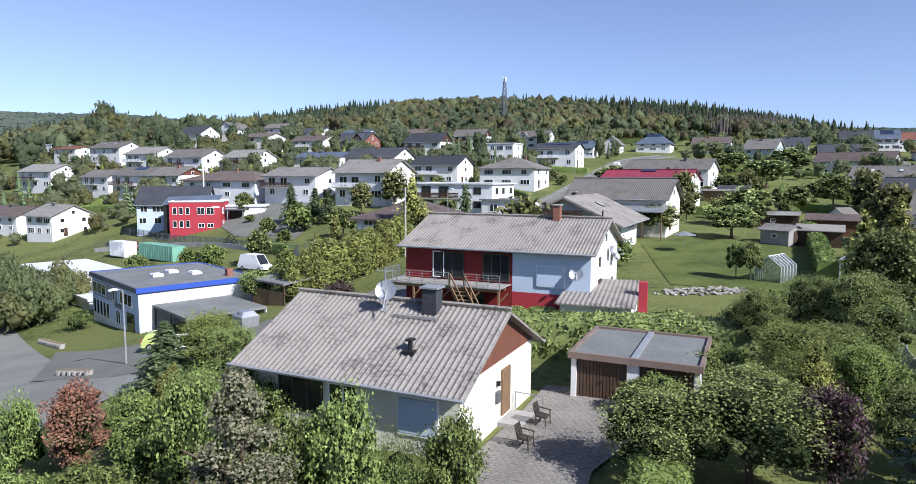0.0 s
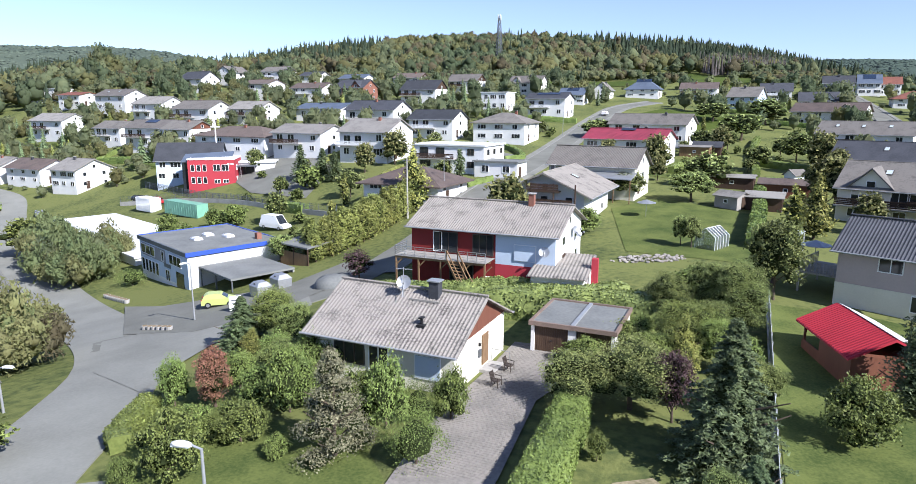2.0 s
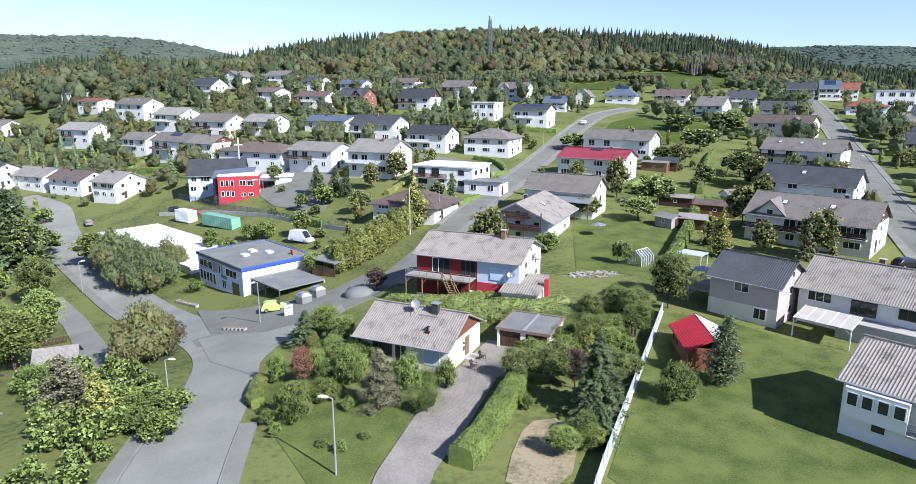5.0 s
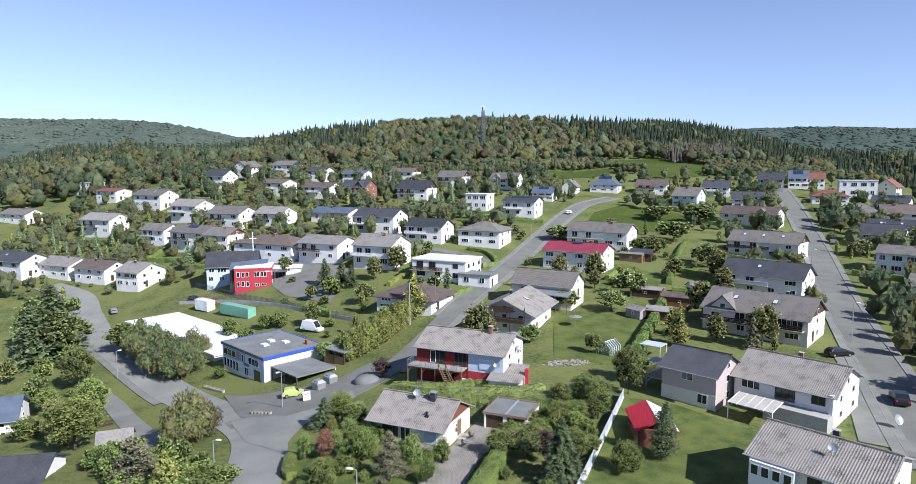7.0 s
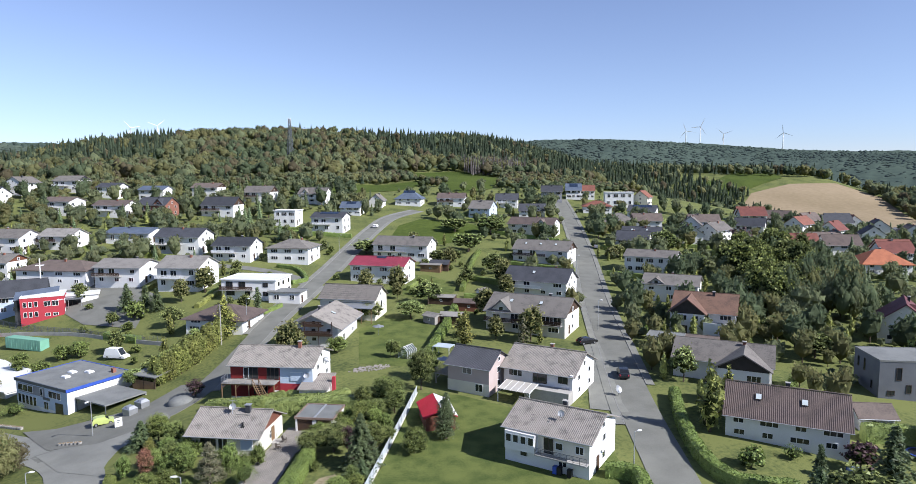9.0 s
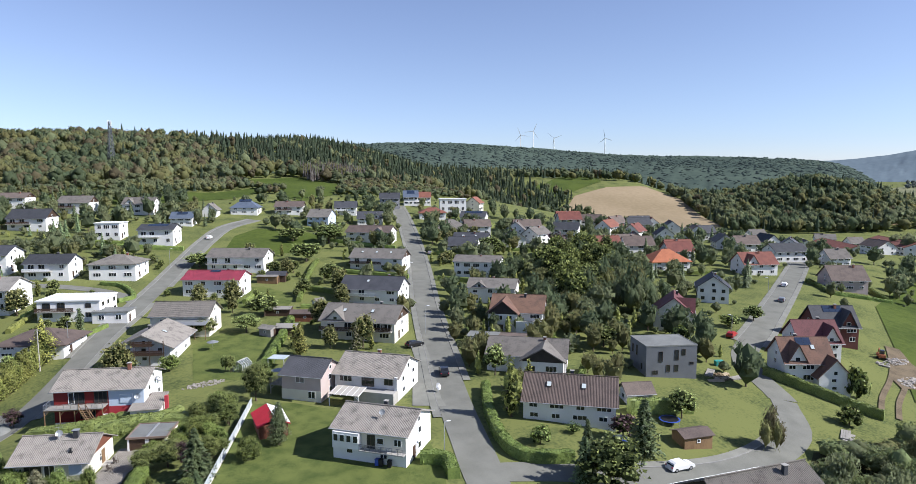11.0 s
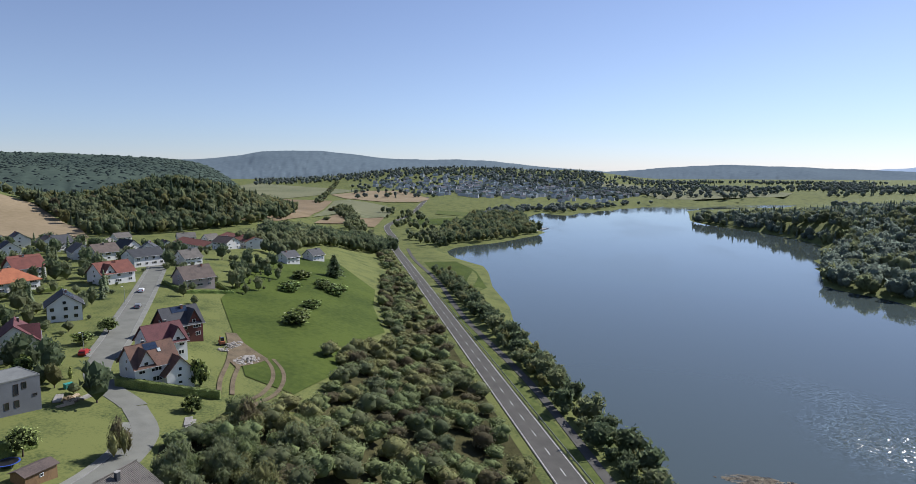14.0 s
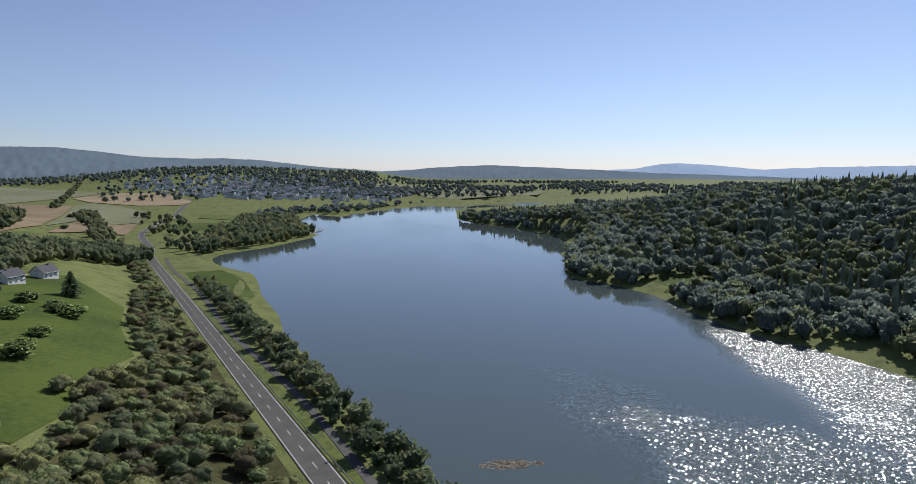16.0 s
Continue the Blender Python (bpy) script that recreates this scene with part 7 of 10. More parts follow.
def build_tree(kind, variant, level):
    """Trunk and crown of a kind; level 2 for trees near the walk, 1 farther off, 0 for joined thickets."""
    sd = hash_of(kind) * 10 + variant
    rng = random.Random(sd)
    h, r, base = {"beech": (10, 3.9, 1.8), "oak": (11, 4.2, 1.6), "apple": (5.2, 2.5, 1.2), "bush": (2.4, 1.5, 0.0), "spruce": (11, 2.6, 0.8), "pine": (7.5, 2.3, 0.3), "thuja": (6.0, 1.0, 0.1), "golden": (6.0, 1.5, 0.2),
                  "russet": (4.2, 1.25, 0.0), "purple": (4.0, 1.7, 0.4), "autumn": (8.5, 3.2, 1.0), "cypress": (5.5, 0.8, 0.1), "ball": (2.0, 1.35, 0.0), "scrub": (9.5, 3.8, 1.0)}[kind]
    m = SPECIES[kind][1]
    many, fine = ((0.13, 1.4), (0.42, 1.15), (2.0, 0.62), (7.5, 0.33))[level]
    grow = lambda *a, **k: crown_mesh(*a, loose=level >= 1, **k)
    tr = trunk_mesh(h, 0.05 + h * 0.018, max(base, 0.3), (0, 3, 5, 6)[level], sd)
    if kind == "spruce":
        cr = conifer_mesh("crown", m, h, r, base, (9, 17, 26, 36)[level], sd, needles=(0, 14, 20, 64)[level])
    elif kind == "golden":
        lobes = [(rng.uniform(-0.2, 0.2), rng.uniform(-0.2, 0.2), h * q, r * w, r * w, h * 0.16) for q, w in ((0.14, 0.85), (0.3, 0.95), (0.46, 0.75), (0.62, 0.55), (0.76, 0.38), (0.88, 0.2))]
        lobes += [(math.cos(i * 2.4) * r * (0.8 - 0.1 * i), math.sin(i * 2.4) * r * (0.8 - 0.1 * i), h * (0.2 + 0.1 * i), r * 0.3, r * 0.3, h * 0.09) for i in range(6)]
        cr = grow("crown", m, lobes, int(900 * many), 0.16 * fine, sd, 1.8)
    elif kind in ("thuja", "cypress"):
        lobes = [(rng.uniform(-0.12, 0.12), rng.uniform(-0.12, 0.12), h * q, r * w, r * w, h * 0.2) for q, w in ((0.16, 0.85), (0.34, 1.0), (0.52, 0.9), (0.68, 0.68), (0.82, 0.42))]
        cr = grow("crown", m, lobes, int(800 * many), 0.16 * fine, sd, 2.2)
    elif kind == "pine":
        lobes = []
        for i in range(22):
            q = i / 22
            a, ring = i * 2.4, r * 0.66 * (1 - q) ** 0.8
            lobes.append((math.cos(a) * ring, math.sin(a) * ring, h * (0.08 + 0.84 * q), r * (0.42 - 0.26 * q), r * (0.42 - 0.26 * q), 0.5))
        cr = grow("crown", m, lobes, int(1500 * many), 0.2 * fine, sd)
    elif kind == "ball":
        cr = grow("crown", m, [(0, 0, h * 0.48, r, r, h * 0.52)], int(600 * many), 0.11 * fine, sd, core=0.95)
    else:
        n = {"bush": 14, "russet": 14, "purple": 14, "apple": 18}.get(kind, 24)
        if level == 0:
            cv, cf = far_crown(sd, 120, 0.11)
            far = {"beech": "far_leaf", "apple": "far_leaf", "bush": "far_leaf", "oak": "far_dark", "autumn": "far_olive"}
            return tr, mesh("crown", cv * (r, r, h), cf.tolist(), far.get(kind, m))
        lobes = round_lobes(h, r, base, sd, n)
        cr = grow("crown", m, lobes, int({"bush": 700, "russet": 900, "purple": 800, "apple": 1500}.get(kind, 2400) * many), {"bush": 0.17, "russet": 0.18, "purple": 0.2, "apple": 0.18}.get(kind, 0.28) * fine, sd)
    return tr, cr


def hash_of(text):
    return sum((i + 3) * ord(c) for i, c in enumerate(text)) % 997


def tree(kind, x, y, size=1.0, wide=1.0, group="", note="", z=None):
    """A tree of a kind: a trunk and a crown under one Empty. size scales its usual height."""
    v = int(abs(x * 3.7 + y * 5.3)) % 3
    level = 3 if -22 < x < 30 and 5 < y < 38 else 2 if -75 < x < 45 and -20 < y < 105 or size > 1.3 and kind in ("oak", "beech") else 1
    if (kind, v, level) not in TREES:
        TREES[kind, v, level] = build_tree(kind, v, level)
    tr, cr = TREES[kind, v, level]
    name = "shrub" if kind in ("bush", "russet", "purple", "ball") else "tree"
    m = pose(x, y, ground_z(x, y) if z is None else z, 0, 0, (x * 37 + y * 91) % 360) @ Matrix.Diagonal((size * wide, size * wide, size, 1))
    ob = thing(name, SPECIES[kind][0] + " " + (note or ("in a garden" if not group else "in a " + group[:-1] if group.endswith("s") else "of a " + group)), name, m, group=group)
    part("trunk", tr, ob)
    part("crown", cr, ob)
    TREE_SPOTS.append((x, y))
    return ob


def joined_trees(name, label, spots, level=0):
    """Many trees of one thicket in one mesh: (kind, x, y, size, wide)."""
    V, Fc, mi, mats, k = [], [], [], [], 0
    for kind, x, y, size, wide in spots:
        v = int(abs(x * 3.7 + y * 5.3)) % 3
        if (kind, v, level) not in TREES:
            TREES[kind, v, level] = build_tree(kind, v, level)
        a = (x * 37 + y * 91) % 6.283
        c, s = math.cos(a) * size * wide, math.sin(a) * size * wide
        z = ground_z(x, y)
        for me in TREES[kind, v, level]:
            if (kind, v, level, me.name) not in JOIN:
                co = np.empty(len(me.vertices) * 3)
                me.vertices.foreach_get("co", co)
                JOIN[kind, v, level, me.name] = (co.reshape(-1, 3), [tuple(p.vertices) for p in me.polygons], [p.material_index for p in me.polygons])
            co, fs, which = JOIN[kind, v, level, me.name]
            V.append(np.stack([x + c * co[:, 0] - s * co[:, 1], y + s * co[:, 0] + c * co[:, 1], z + co[:, 2] * size], 1))
            for m in me.materials:
                if m not in mats:
                    mats.append(m)
            at = [mats.index(m) for m in me.materials]
            Fc += [tuple(i + k for i in q) for q in fs]
            mi += [at[i] for i in which]
            k += len(co)
    return thing(name, label, "trees", Matrix(), mesh(name, np.concatenate(V).tolist(), Fc, None, mats=mats, face_mats=mi), kind="stuff")


JOIN = {}


def hedge(points, w, h, material="hedge", label="long clipped green hedge"):
    """A clipped hedge along a line: a rough body with small leaves on its faces."""
    line = smooth_line(points, 0.8)
    rng = np.random.default_rng(int(abs(points[0][0] * 11 + points[0][1] * 7)))
    prof = [(-0.5, 0), (-0.52, 0.45), (-0.46, 0.93), (-0.2, 1.02), (0.2, 1.0), (0.46, 0.92), (0.52, 0.45), (0.5, 0)]
    v, f = [], []
    for i, p in enumerate(line):
        d = (line[min(i + 1, len(line) - 1)] - line[max(i - 1, 0)]).normalized()
        s = Vector((-d.y, d.x))
        z = ground_z(p.x, p.y)
        for a, b in prof:
            q = p + s * (a * w + rng.normal(0, 0.05))
            v.append((q.x, q.y, z - 0.2 + b * (h + 0.2) * (1 + rng.normal(0, 0.035))))
    m = len(prof)
    for j in range(len(line) - 1):
        f += [(j * m + i, j * m + i + 1, (j + 1) * m + i + 1, (j + 1) * m + i) for i in range(m - 1)]
    f += [tuple(range(m)), tuple(range((len(line) - 1) * m, len(line) * m))[::-1]]
    arr = np.array(v)
    near = line[0].y < 30 and -25 < line[0].x < 20
    n = min(30000, int(len(line) * 26 * (w + 2 * h) ** 0.8 * (11 if near else 0.4 if line[0].y > 75 else 2.0)))
    qi = rng.integers(0, len(f) - 2, n)
    u, t = rng.random((n, 1)), rng.random((n, 1))
    qs = np.array([f[i] for i in qi])
    pts = (arr[qs[:, 0]] * (1 - u) + arr[qs[:, 1]] * u) * (1 - t) + (arr[qs[:, 3]] * (1 - u) + arr[qs[:, 2]] * u) * t
    nor = np.cross(arr[qs[:, 1]] - arr[qs[:, 0]], arr[qs[:, 3]] - arr[qs[:, 0]])
    nor /= np.linalg.norm(nor, axis=1, keepdims=True) + 1e-9
    lv, lf = leaf_clumps(pts - nor * rng.uniform(-0.12, 0.1, (n, 1)), -nor, 0.06 if near else 0.13, rng, 1.3, 1.0)
    k = len(v)
    ob = thing("hedge", label, "hedge", Matrix(), mesh("hedge", v + lv.tolist(), f + [tuple(i + k for i in q) for q in lf], material))
    return ob


# ---- plants of the near gardens ----
tree("spruce", -16.6, 35.9, 0.40, 2.20)
tree("thuja", -15.1, 33.2, 0.38, 1.92)
tree("oak", 21.3, 33.6, 0.51, 1.01)
tree("oak", 16.7, 35.2, 0.39, 1.11)
tree("oak", 19.8, 35.5, 0.48, 0.87)
tree("beech", 14.9, 28.4, 0.30, 1.10)
tree("beech", 17.0, 26.3, 0.37, 0.95)
tree("russet", -14.3, 23.6, 0.94, 1.07)
tree("pine", -5.9, 16.9, 0.81, 1.13)
tree("bush", -13.2, 14.9, 1.48, 0.82)
tree("bush", -11.2, 18.7, 0.96, 1.10)
tree("bush", -9.5, 22.3, 1.61, 0.66)
tree("bush", -11.4, 23.3, 1.10, 0.78)
tree("bush", -17.0, 24.1, 1.31, 0.54)
tree("bush", -15.4, 14.5, 0.60, 0.85)
tree("bush", -14.2, 12.9, 0.43, 0.93)
tree("bush", -8.8, 16.8, 0.50, 1.06)
tree("bush", -6.6, 11.6, 0.30, 1.25)
tree("bush", -12.8, 18.8, 0.66, 0.85)
tree("ball", -1.8, 15.8, 1.39, 0.82)
tree("ball", -1.9, 20.3, 1.13, 0.71)
tree("bush", -3.6, 19.7, 1.61, 0.62)
tree("bush", -0.1, 20.3, 1.28, 0.62)
tree("bush", -5.2, 20.0, 1.35, 0.63)
tree("apple", 10.2, 21.6, 0.75, 1.61)
tree("apple", 7.0, 21.8, 0.64, 1.38)
tree("bush", 13.5, 31.6, 0.88, 0.76)
tree("golden", 14.5, 25.6, 0.69, 1.04)
tree("purple", 12.1, 20.0, 1.03, 0.70)
tree("spruce", 13.0, 15.2, 0.70, 1.55)
tree("beech", 9.0, 9.0, 0.24, 1.64)
tree("oak", 11.2, 10.9, 0.24, 1.17)
tree("bush", 7.1, 16.2, 0.64, 0.57)
tree("oak", 21.4, 32.7, 0.43, 1.20)
tree("oak", 17.3, 37.3, 0.29, 1.78)
tree("oak", 18.0, 30.2, 0.34, 1.21)
tree("bush", 21.8, 43.7, 1.06, 1.14)
tree("bush", 18.4, 25.8, 1.26, 0.71)
tree("oak", 28.2, 41.7, 0.65, 0.97)
tree("cypress", 26.4, 20.8, 1.18, 1.55)
tree("bush", 20.9, 17.6, 1.45, 0.98)
tree("beech", -14.4, 37.0, 0.44, 1.24)
tree("oak", -11.7, 33.1, 0.38, 1.04)
tree("bush", -9.4, 28.4, 1.35, 0.76)
tree("bush", -12.2, 29.8, 1.13, 0.93)
tree("bush", -13.7, 26.3, 1.07, 0.93)
tree("bush", -14.0, 18.9, 0.83, 1.02)
tree("beech", 15.8, 29.4, 0.38, 1.45)
tree("oak", 15.8, 20.9, 0.34, 1.28)
tree("beech", 13.2, 26.5, 0.27, 1.74)
tree("spruce", 12.4, 11.0, 0.30, 1.9)
tree("oak", 18.0, 21.6, 0.25, 1.17)
tree("bush", 11.7, 30.5, 0.95, 1.39)
tree("bush", 8.8, 28.0, 0.82, 1.33)
tree("beech", 11.4, 9.7, 0.21, 1.53)
tree("oak", -11.3, 28.0, 0.24, 1.77)
tree("bush", -9.3, 24.9, 0.94, 1.19)
tree("bush", -8.5, 27.6, 1.10, 0.93)
tree("bush", -43.5, 104.3, 1.57, 0.92)
tree("bush", -39.6, 103.3, 1.73, 0.93)
tree("bush", -45.7, 94.8, 1.64, 0.93)
tree("bush", -51.6, 102.9, 1.73, 0.82)
tree("bush", -10.0, 10.7, 0.22, 1.90)
tree("bush", -8.4, 9.7, 0.41, 1.00)
tree("beech", -76.8, 101.6, 0.69, 1.56)
tree("ball", -44.8, 74.8, 1.12, 1.18)
tree("purple", -10.7, 58.6, 0.81, 1.35)
tree("golden", -6.4, 92.6, 1.70, 1.11)
tree("cypress", 1.2, 107.8, 1.23, 0.95)
tree("apple", 27.8, 60.7, 0.73, 0.66)
tree("golden", 44.1, 64.5, 1.28, 1.03)
tree("pine", 56.9, 61.8, 0.85, 0.80)
tree("spruce", -28.3, 128.1, 0.59, 1.66)
tree("spruce", -33.1, 128.7, 0.71, 1.45)
tree("spruce", -25.0, 124.2, 0.57, 1.57)
tree("bush", -29.6, 120.8, 2.01, 1.06)
tree("bush", -26.8, 15.3, 0.75, 1.90)
tree("bush", -25.1, 17.8, 1.06, 1.43)
tree("bush", -24.0, 13.1, 1.06, 1.27)
tree("bush", -29.9, 21.1, 0.72, 1.71)
tree("bush", -112.5, 143.3, 1.82, 1.09)
tree("beech", -54.2, 40.3, 0.75, 1.45)
tree("beech", -59.3, 54.8, 0.80, 1.01)
tree("autumn", -61.9, 48.4, 0.77, 1.03)
tree("oak", -89.3, 96.8, 1.12, 1.08)
tree("oak", -100.8, 107.7, 1.20, 1.22)
tree("oak", -94.2, 111.5, 0.62, 1.89)
tree("pine", -37.1, 22.1, 0.78, 1.51)
tree("pine", -35.0, 20.3, 0.70, 1.62)
tree("golden", -30.8, 16.8, 0.81, 1.40)
tree("ball", -43.6, 28.7, 1.52, 0.98)
tree("bush", -29.0, 18.1, 0.77, 1.65)
tree("bush", -27.2, 20.0, 0.79, 1.37)
tree("spruce", -90.9, 97.9, 1.64, 1.78)
tree("spruce", -93.7, 94.4, 1.31, 1.78)
tree("bush", -68.0, 50.3, 1.36, 1.41)
tree("bush", -45.5, 30.5, 1.10, 1.03)
tree("golden", -58.5, 44.6, 0.65, 1.65)
tree("golden", 60.4, 60.8, 0.62, 0.9)
tree("golden", 45.3, 71.4, 0.92, 1.37)
tree("apple", 27.0, 62.0, 0.69, 0.67)
tree("oak", 30.5, 46.7, 0.54, 1.13)
tree("apple", 79.8, 35.7, 1.03, 0.97)
tree("golden", 74.7, 18.2, 1.16, 0.97)
tree("apple", 46.3, 103.1, 1.16, 1.61)
tree("apple", 38.0, 89.2, 0.92, 1.84)
tree("apple", 28.3, 90.9, 0.92, 1.53)
tree("apple", 87.7, 208.6, 1.18, 2.20)
tree("oak", 102.2, 201.3, 0.77, 2.20)
tree("apple", 81.5, 171.6, 1.44, 1.84)
tree("oak", 78.9, 135.8, 0.67, 1.35)
tree("bush", 16.9, 69.4, 1.46, 1.10)
tree("apple", 41.9, 175.8, 1.02, 2.14)
tree("oak", 158.8, 153.5, 0.86, 1.80)
tree("oak", 151.0, 125.5, 0.59, 2.20)
tree("autumn", 136.0, 151.1, 0.60, 1.64)
tree("thuja", 65.3, 10.9, 1.71, 1.00)
tree("purple", 77.1, -4.5, 1.13, 1.33)
tree("bush", 63.1, -0.1, 1.29, 1.06)
tree("ball", 70.8, 0.5, 0.92, 1.07)
tree("spruce", 63.8, -10.2, 0.79, 0.91)
tree("spruce", 76.8, -9.4, 0.86, 1.39)
tree("apple", 94.4, -2.5, 1.04, 1.17)
tree("apple", 75.8, 31.1, 1.24, 0.88)
tree("oak", 111.2, 35.0, 0.49, 2.03)
tree("oak", 115.9, 50.0, 0.47, 2.20)
tree("purple", 188.2, 144.2, 2.80, 1.08)
tree("bush", 129.1, 27.0, 1.96, 0.94)
tree("bush", 136.1, 24.5, 1.41, 0.99)
tree("oak", 169.3, 33.5, 0.42, 1.80)
tree("bush", 156.4, 32.1, 1.55, 1.32)
tree("autumn", 132.0, 149.4, 0.54, 1.64)
tree("oak", 155.8, 106.1, 0.94, 1.89)
tree("oak", 63.5, -15.3, 0.78, 1.52)
tree("spruce", 60.6, -13.2, 0.73, 1.17)
tree("bush", 143.6, -8.6, 2.99, 0.66)
tree("bush", 128.4, -15.1, 1.62, 1.10)
tree("spruce", 346.2, 20.1, 1.18, 1.96)
hedge([(6.6, 20.3), (4.8, 15.5), (3.0, 11.2), (1.0, 7.4)], 2.0, 1.7, "hedge", "thick clipped bright green hedge beside the driveway")
hedge([(-18.7, 24.5), (-18.0, 19.4), (-17.2, 18.1)], 1.3, 0.9, "bush")
hedge([(42.8, 3.4), (45.9, 1.1), (44.6, -3.4)], 1.8, 1.8)
hedge([(69.4, 25.2), (61.7, 12.3), (57.4, 1.9), (58.0, -3.7), (64.4, -6.6)], 1.7, 1.8)
hedge([(35.0, 60.5), (44.9, 80.5), (51.9, 95.6)], 1.8, 1.8)
hedge([(59.9, 114.6), (76.9, 153.6), (85.4, 169.7)], 1.4, 1.6)
hedge([(68.0, 130.2), (74.3, 119.8)], 1.6, 1.6)
hedge([(58.4, 107.7), (69.0, 102.5)], 1.4, 1.2)
hedge([(11.7, 137.0), (16.5, 141.1), (14.7, 155.8), (8.7, 161.7)], 1.3, 1.2)
hedge([(5.2, 46.6), (10.4, 42.0), (15.4, 43.0)], 2.2, 1.5, "oak", "wide dense green hedge of mixed shrubs")
hedge([(-8.0, 49.4), (-0.7, 45.8), (4.9, 46.1)], 2.5, 1.6, "oak", "wide dense green hedge of mixed shrubs")
hedge([(1.5, 40.5), (7.0, 39.5), (13.0, 37.2), (18.0, 35.5)], 3.6, 2.3, "oak", "wide dense hedge of ivy and mixed shrubs")
hedge([(132.6, 6.1), (135.4, -5.0), (139.1, -16.4)], 1.4, 2.1, "oak", "tall dark clipped hedge round a corner plot")
hedge([(86.0, 2.6), (92, 0.8), (98.5, -1.4)], 1.6, 2.7, "oak", "dense dark row of clipped conifers behind a garden")
hedge([(-35.4, 112.3), (-26.9, 103.9)], 2.0, 1.6)
hedge([(2.3, 104.9), (7.3, 110.7)], 1.2, 1.0)
hedge([(155.3, 58.9), (153.4, 38.7)], 1.2, 1.3)
SCREEN = smooth_line([(-18.1, 71.4), (-12.5, 78.2), (-6.9, 90.7)], 1.3)
for _i, _p in enumerate(SCREEN):
    tree("thuja", _p.x - 0.3, _p.y + 0.2, 0.85 + 0.14 * ((_i * 7) % 5) / 4, 1.25, "tall conifer screen")
    if _i % 2:
        tree("thuja", _p.x - 2.4, _p.y + 1.6, 0.85 + 0.1 * ((_i * 3) % 4) / 3, 1.6, "tall conifer screen")
    if _i % 3 == 0:
        tree("apple", _p.x - 5.5, _p.y + 3.2, 0.75, 1.2)


# ---- scattered garden trees ----
_road_pts = np.array([(p.x, p.y) for ln, _ in ROAD_LINES.values() for p in ln])
_boxes = np.array(HOUSE_BOX)


def house_gap(x, y):
    """Distance to the nearest house's walls."""
    dx, dy = x - _boxes[:, 0], y - _boxes[:, 1]
    u, v = np.abs(dx * _boxes[:, 2] + dy * _boxes[:, 3]) - _boxes[:, 4], np.abs(-dx * _boxes[:, 3] + dy * _boxes[:, 2]) - _boxes[:, 5]
    return float(np.hypot(np.maximum(u, 0), np.maximum(v, 0)).min())


OPEN_LAWN = [(13, 53), (24, 48), (33, 50), (52, 94), (38, 104), (26, 86)]


GARDEN_LAWN = [(97, 18), (101, 15), (106, 11), (122, 10), (121, 1), (112, -8), (98, -14), (88, -8), (87, 0), (95, 6)]


def free(x, y, wall_gap=3.0, road_gap=6.0, tree_gap=3.5):
    if within(x, y, OPEN_LAWN) or within(x, y, GARDEN_LAWN):
        return False
    if np.hypot(_road_pts[:, 0] - x, _road_pts[:, 1] - y).min() < road_gap or house_gap(x, y) < wall_gap:
        return False
    return all((x - a) ** 2 + (y - b) ** 2 > tree_gap ** 2 for a, b in TREE_SPOTS[-700:])


def within(x, y, outline):
    hit = False
    for (ax, ay), (bx, by) in zip(outline, outline[1:] + outline[:1]):
        if (ay > y) != (by > y) and x < (bx - ax) * (y - ay) / (by - ay) + ax:
            hit = not hit
    return hit


def scatter(n, outline, kinds, sizes, seed, gaps=(3.0, 6.0, 3.5), name="", label="", level=0, wides=(0.85, 1.2)):
    """Up to n trees inside an outline, clear of houses and roads; joined into one mesh if it has a name."""
    rng = random.Random(seed)
    outline = [tuple(p) for p in outline]
    xs, ys = [p[0] for p in outline], [p[1] for p in outline]
    spots = []
    quad = [Vector(p) for p in outline] if len(outline) == 4 else None
    for _ in range(n if quad else n * 2):
        x, y = rng.uniform(min(xs), max(xs)), rng.uniform(min(ys), max(ys))
        if quad:
            u, v = rng.random(), rng.random()
            x, y = quad[0].lerp(quad[1], u).lerp(quad[3].lerp(quad[2], u), v)
        if (quad or within(x, y, outline)) and free(x, y, *gaps):
            q = (rng.choice(kinds), x, y, rng.uniform(*sizes), rng.uniform(*wides))
            if name:
                spots.append(q)
                TREE_SPOTS.append((x, y))
            else:
                tree(*q)
    if spots:
        joined_trees(name, label, spots, level)


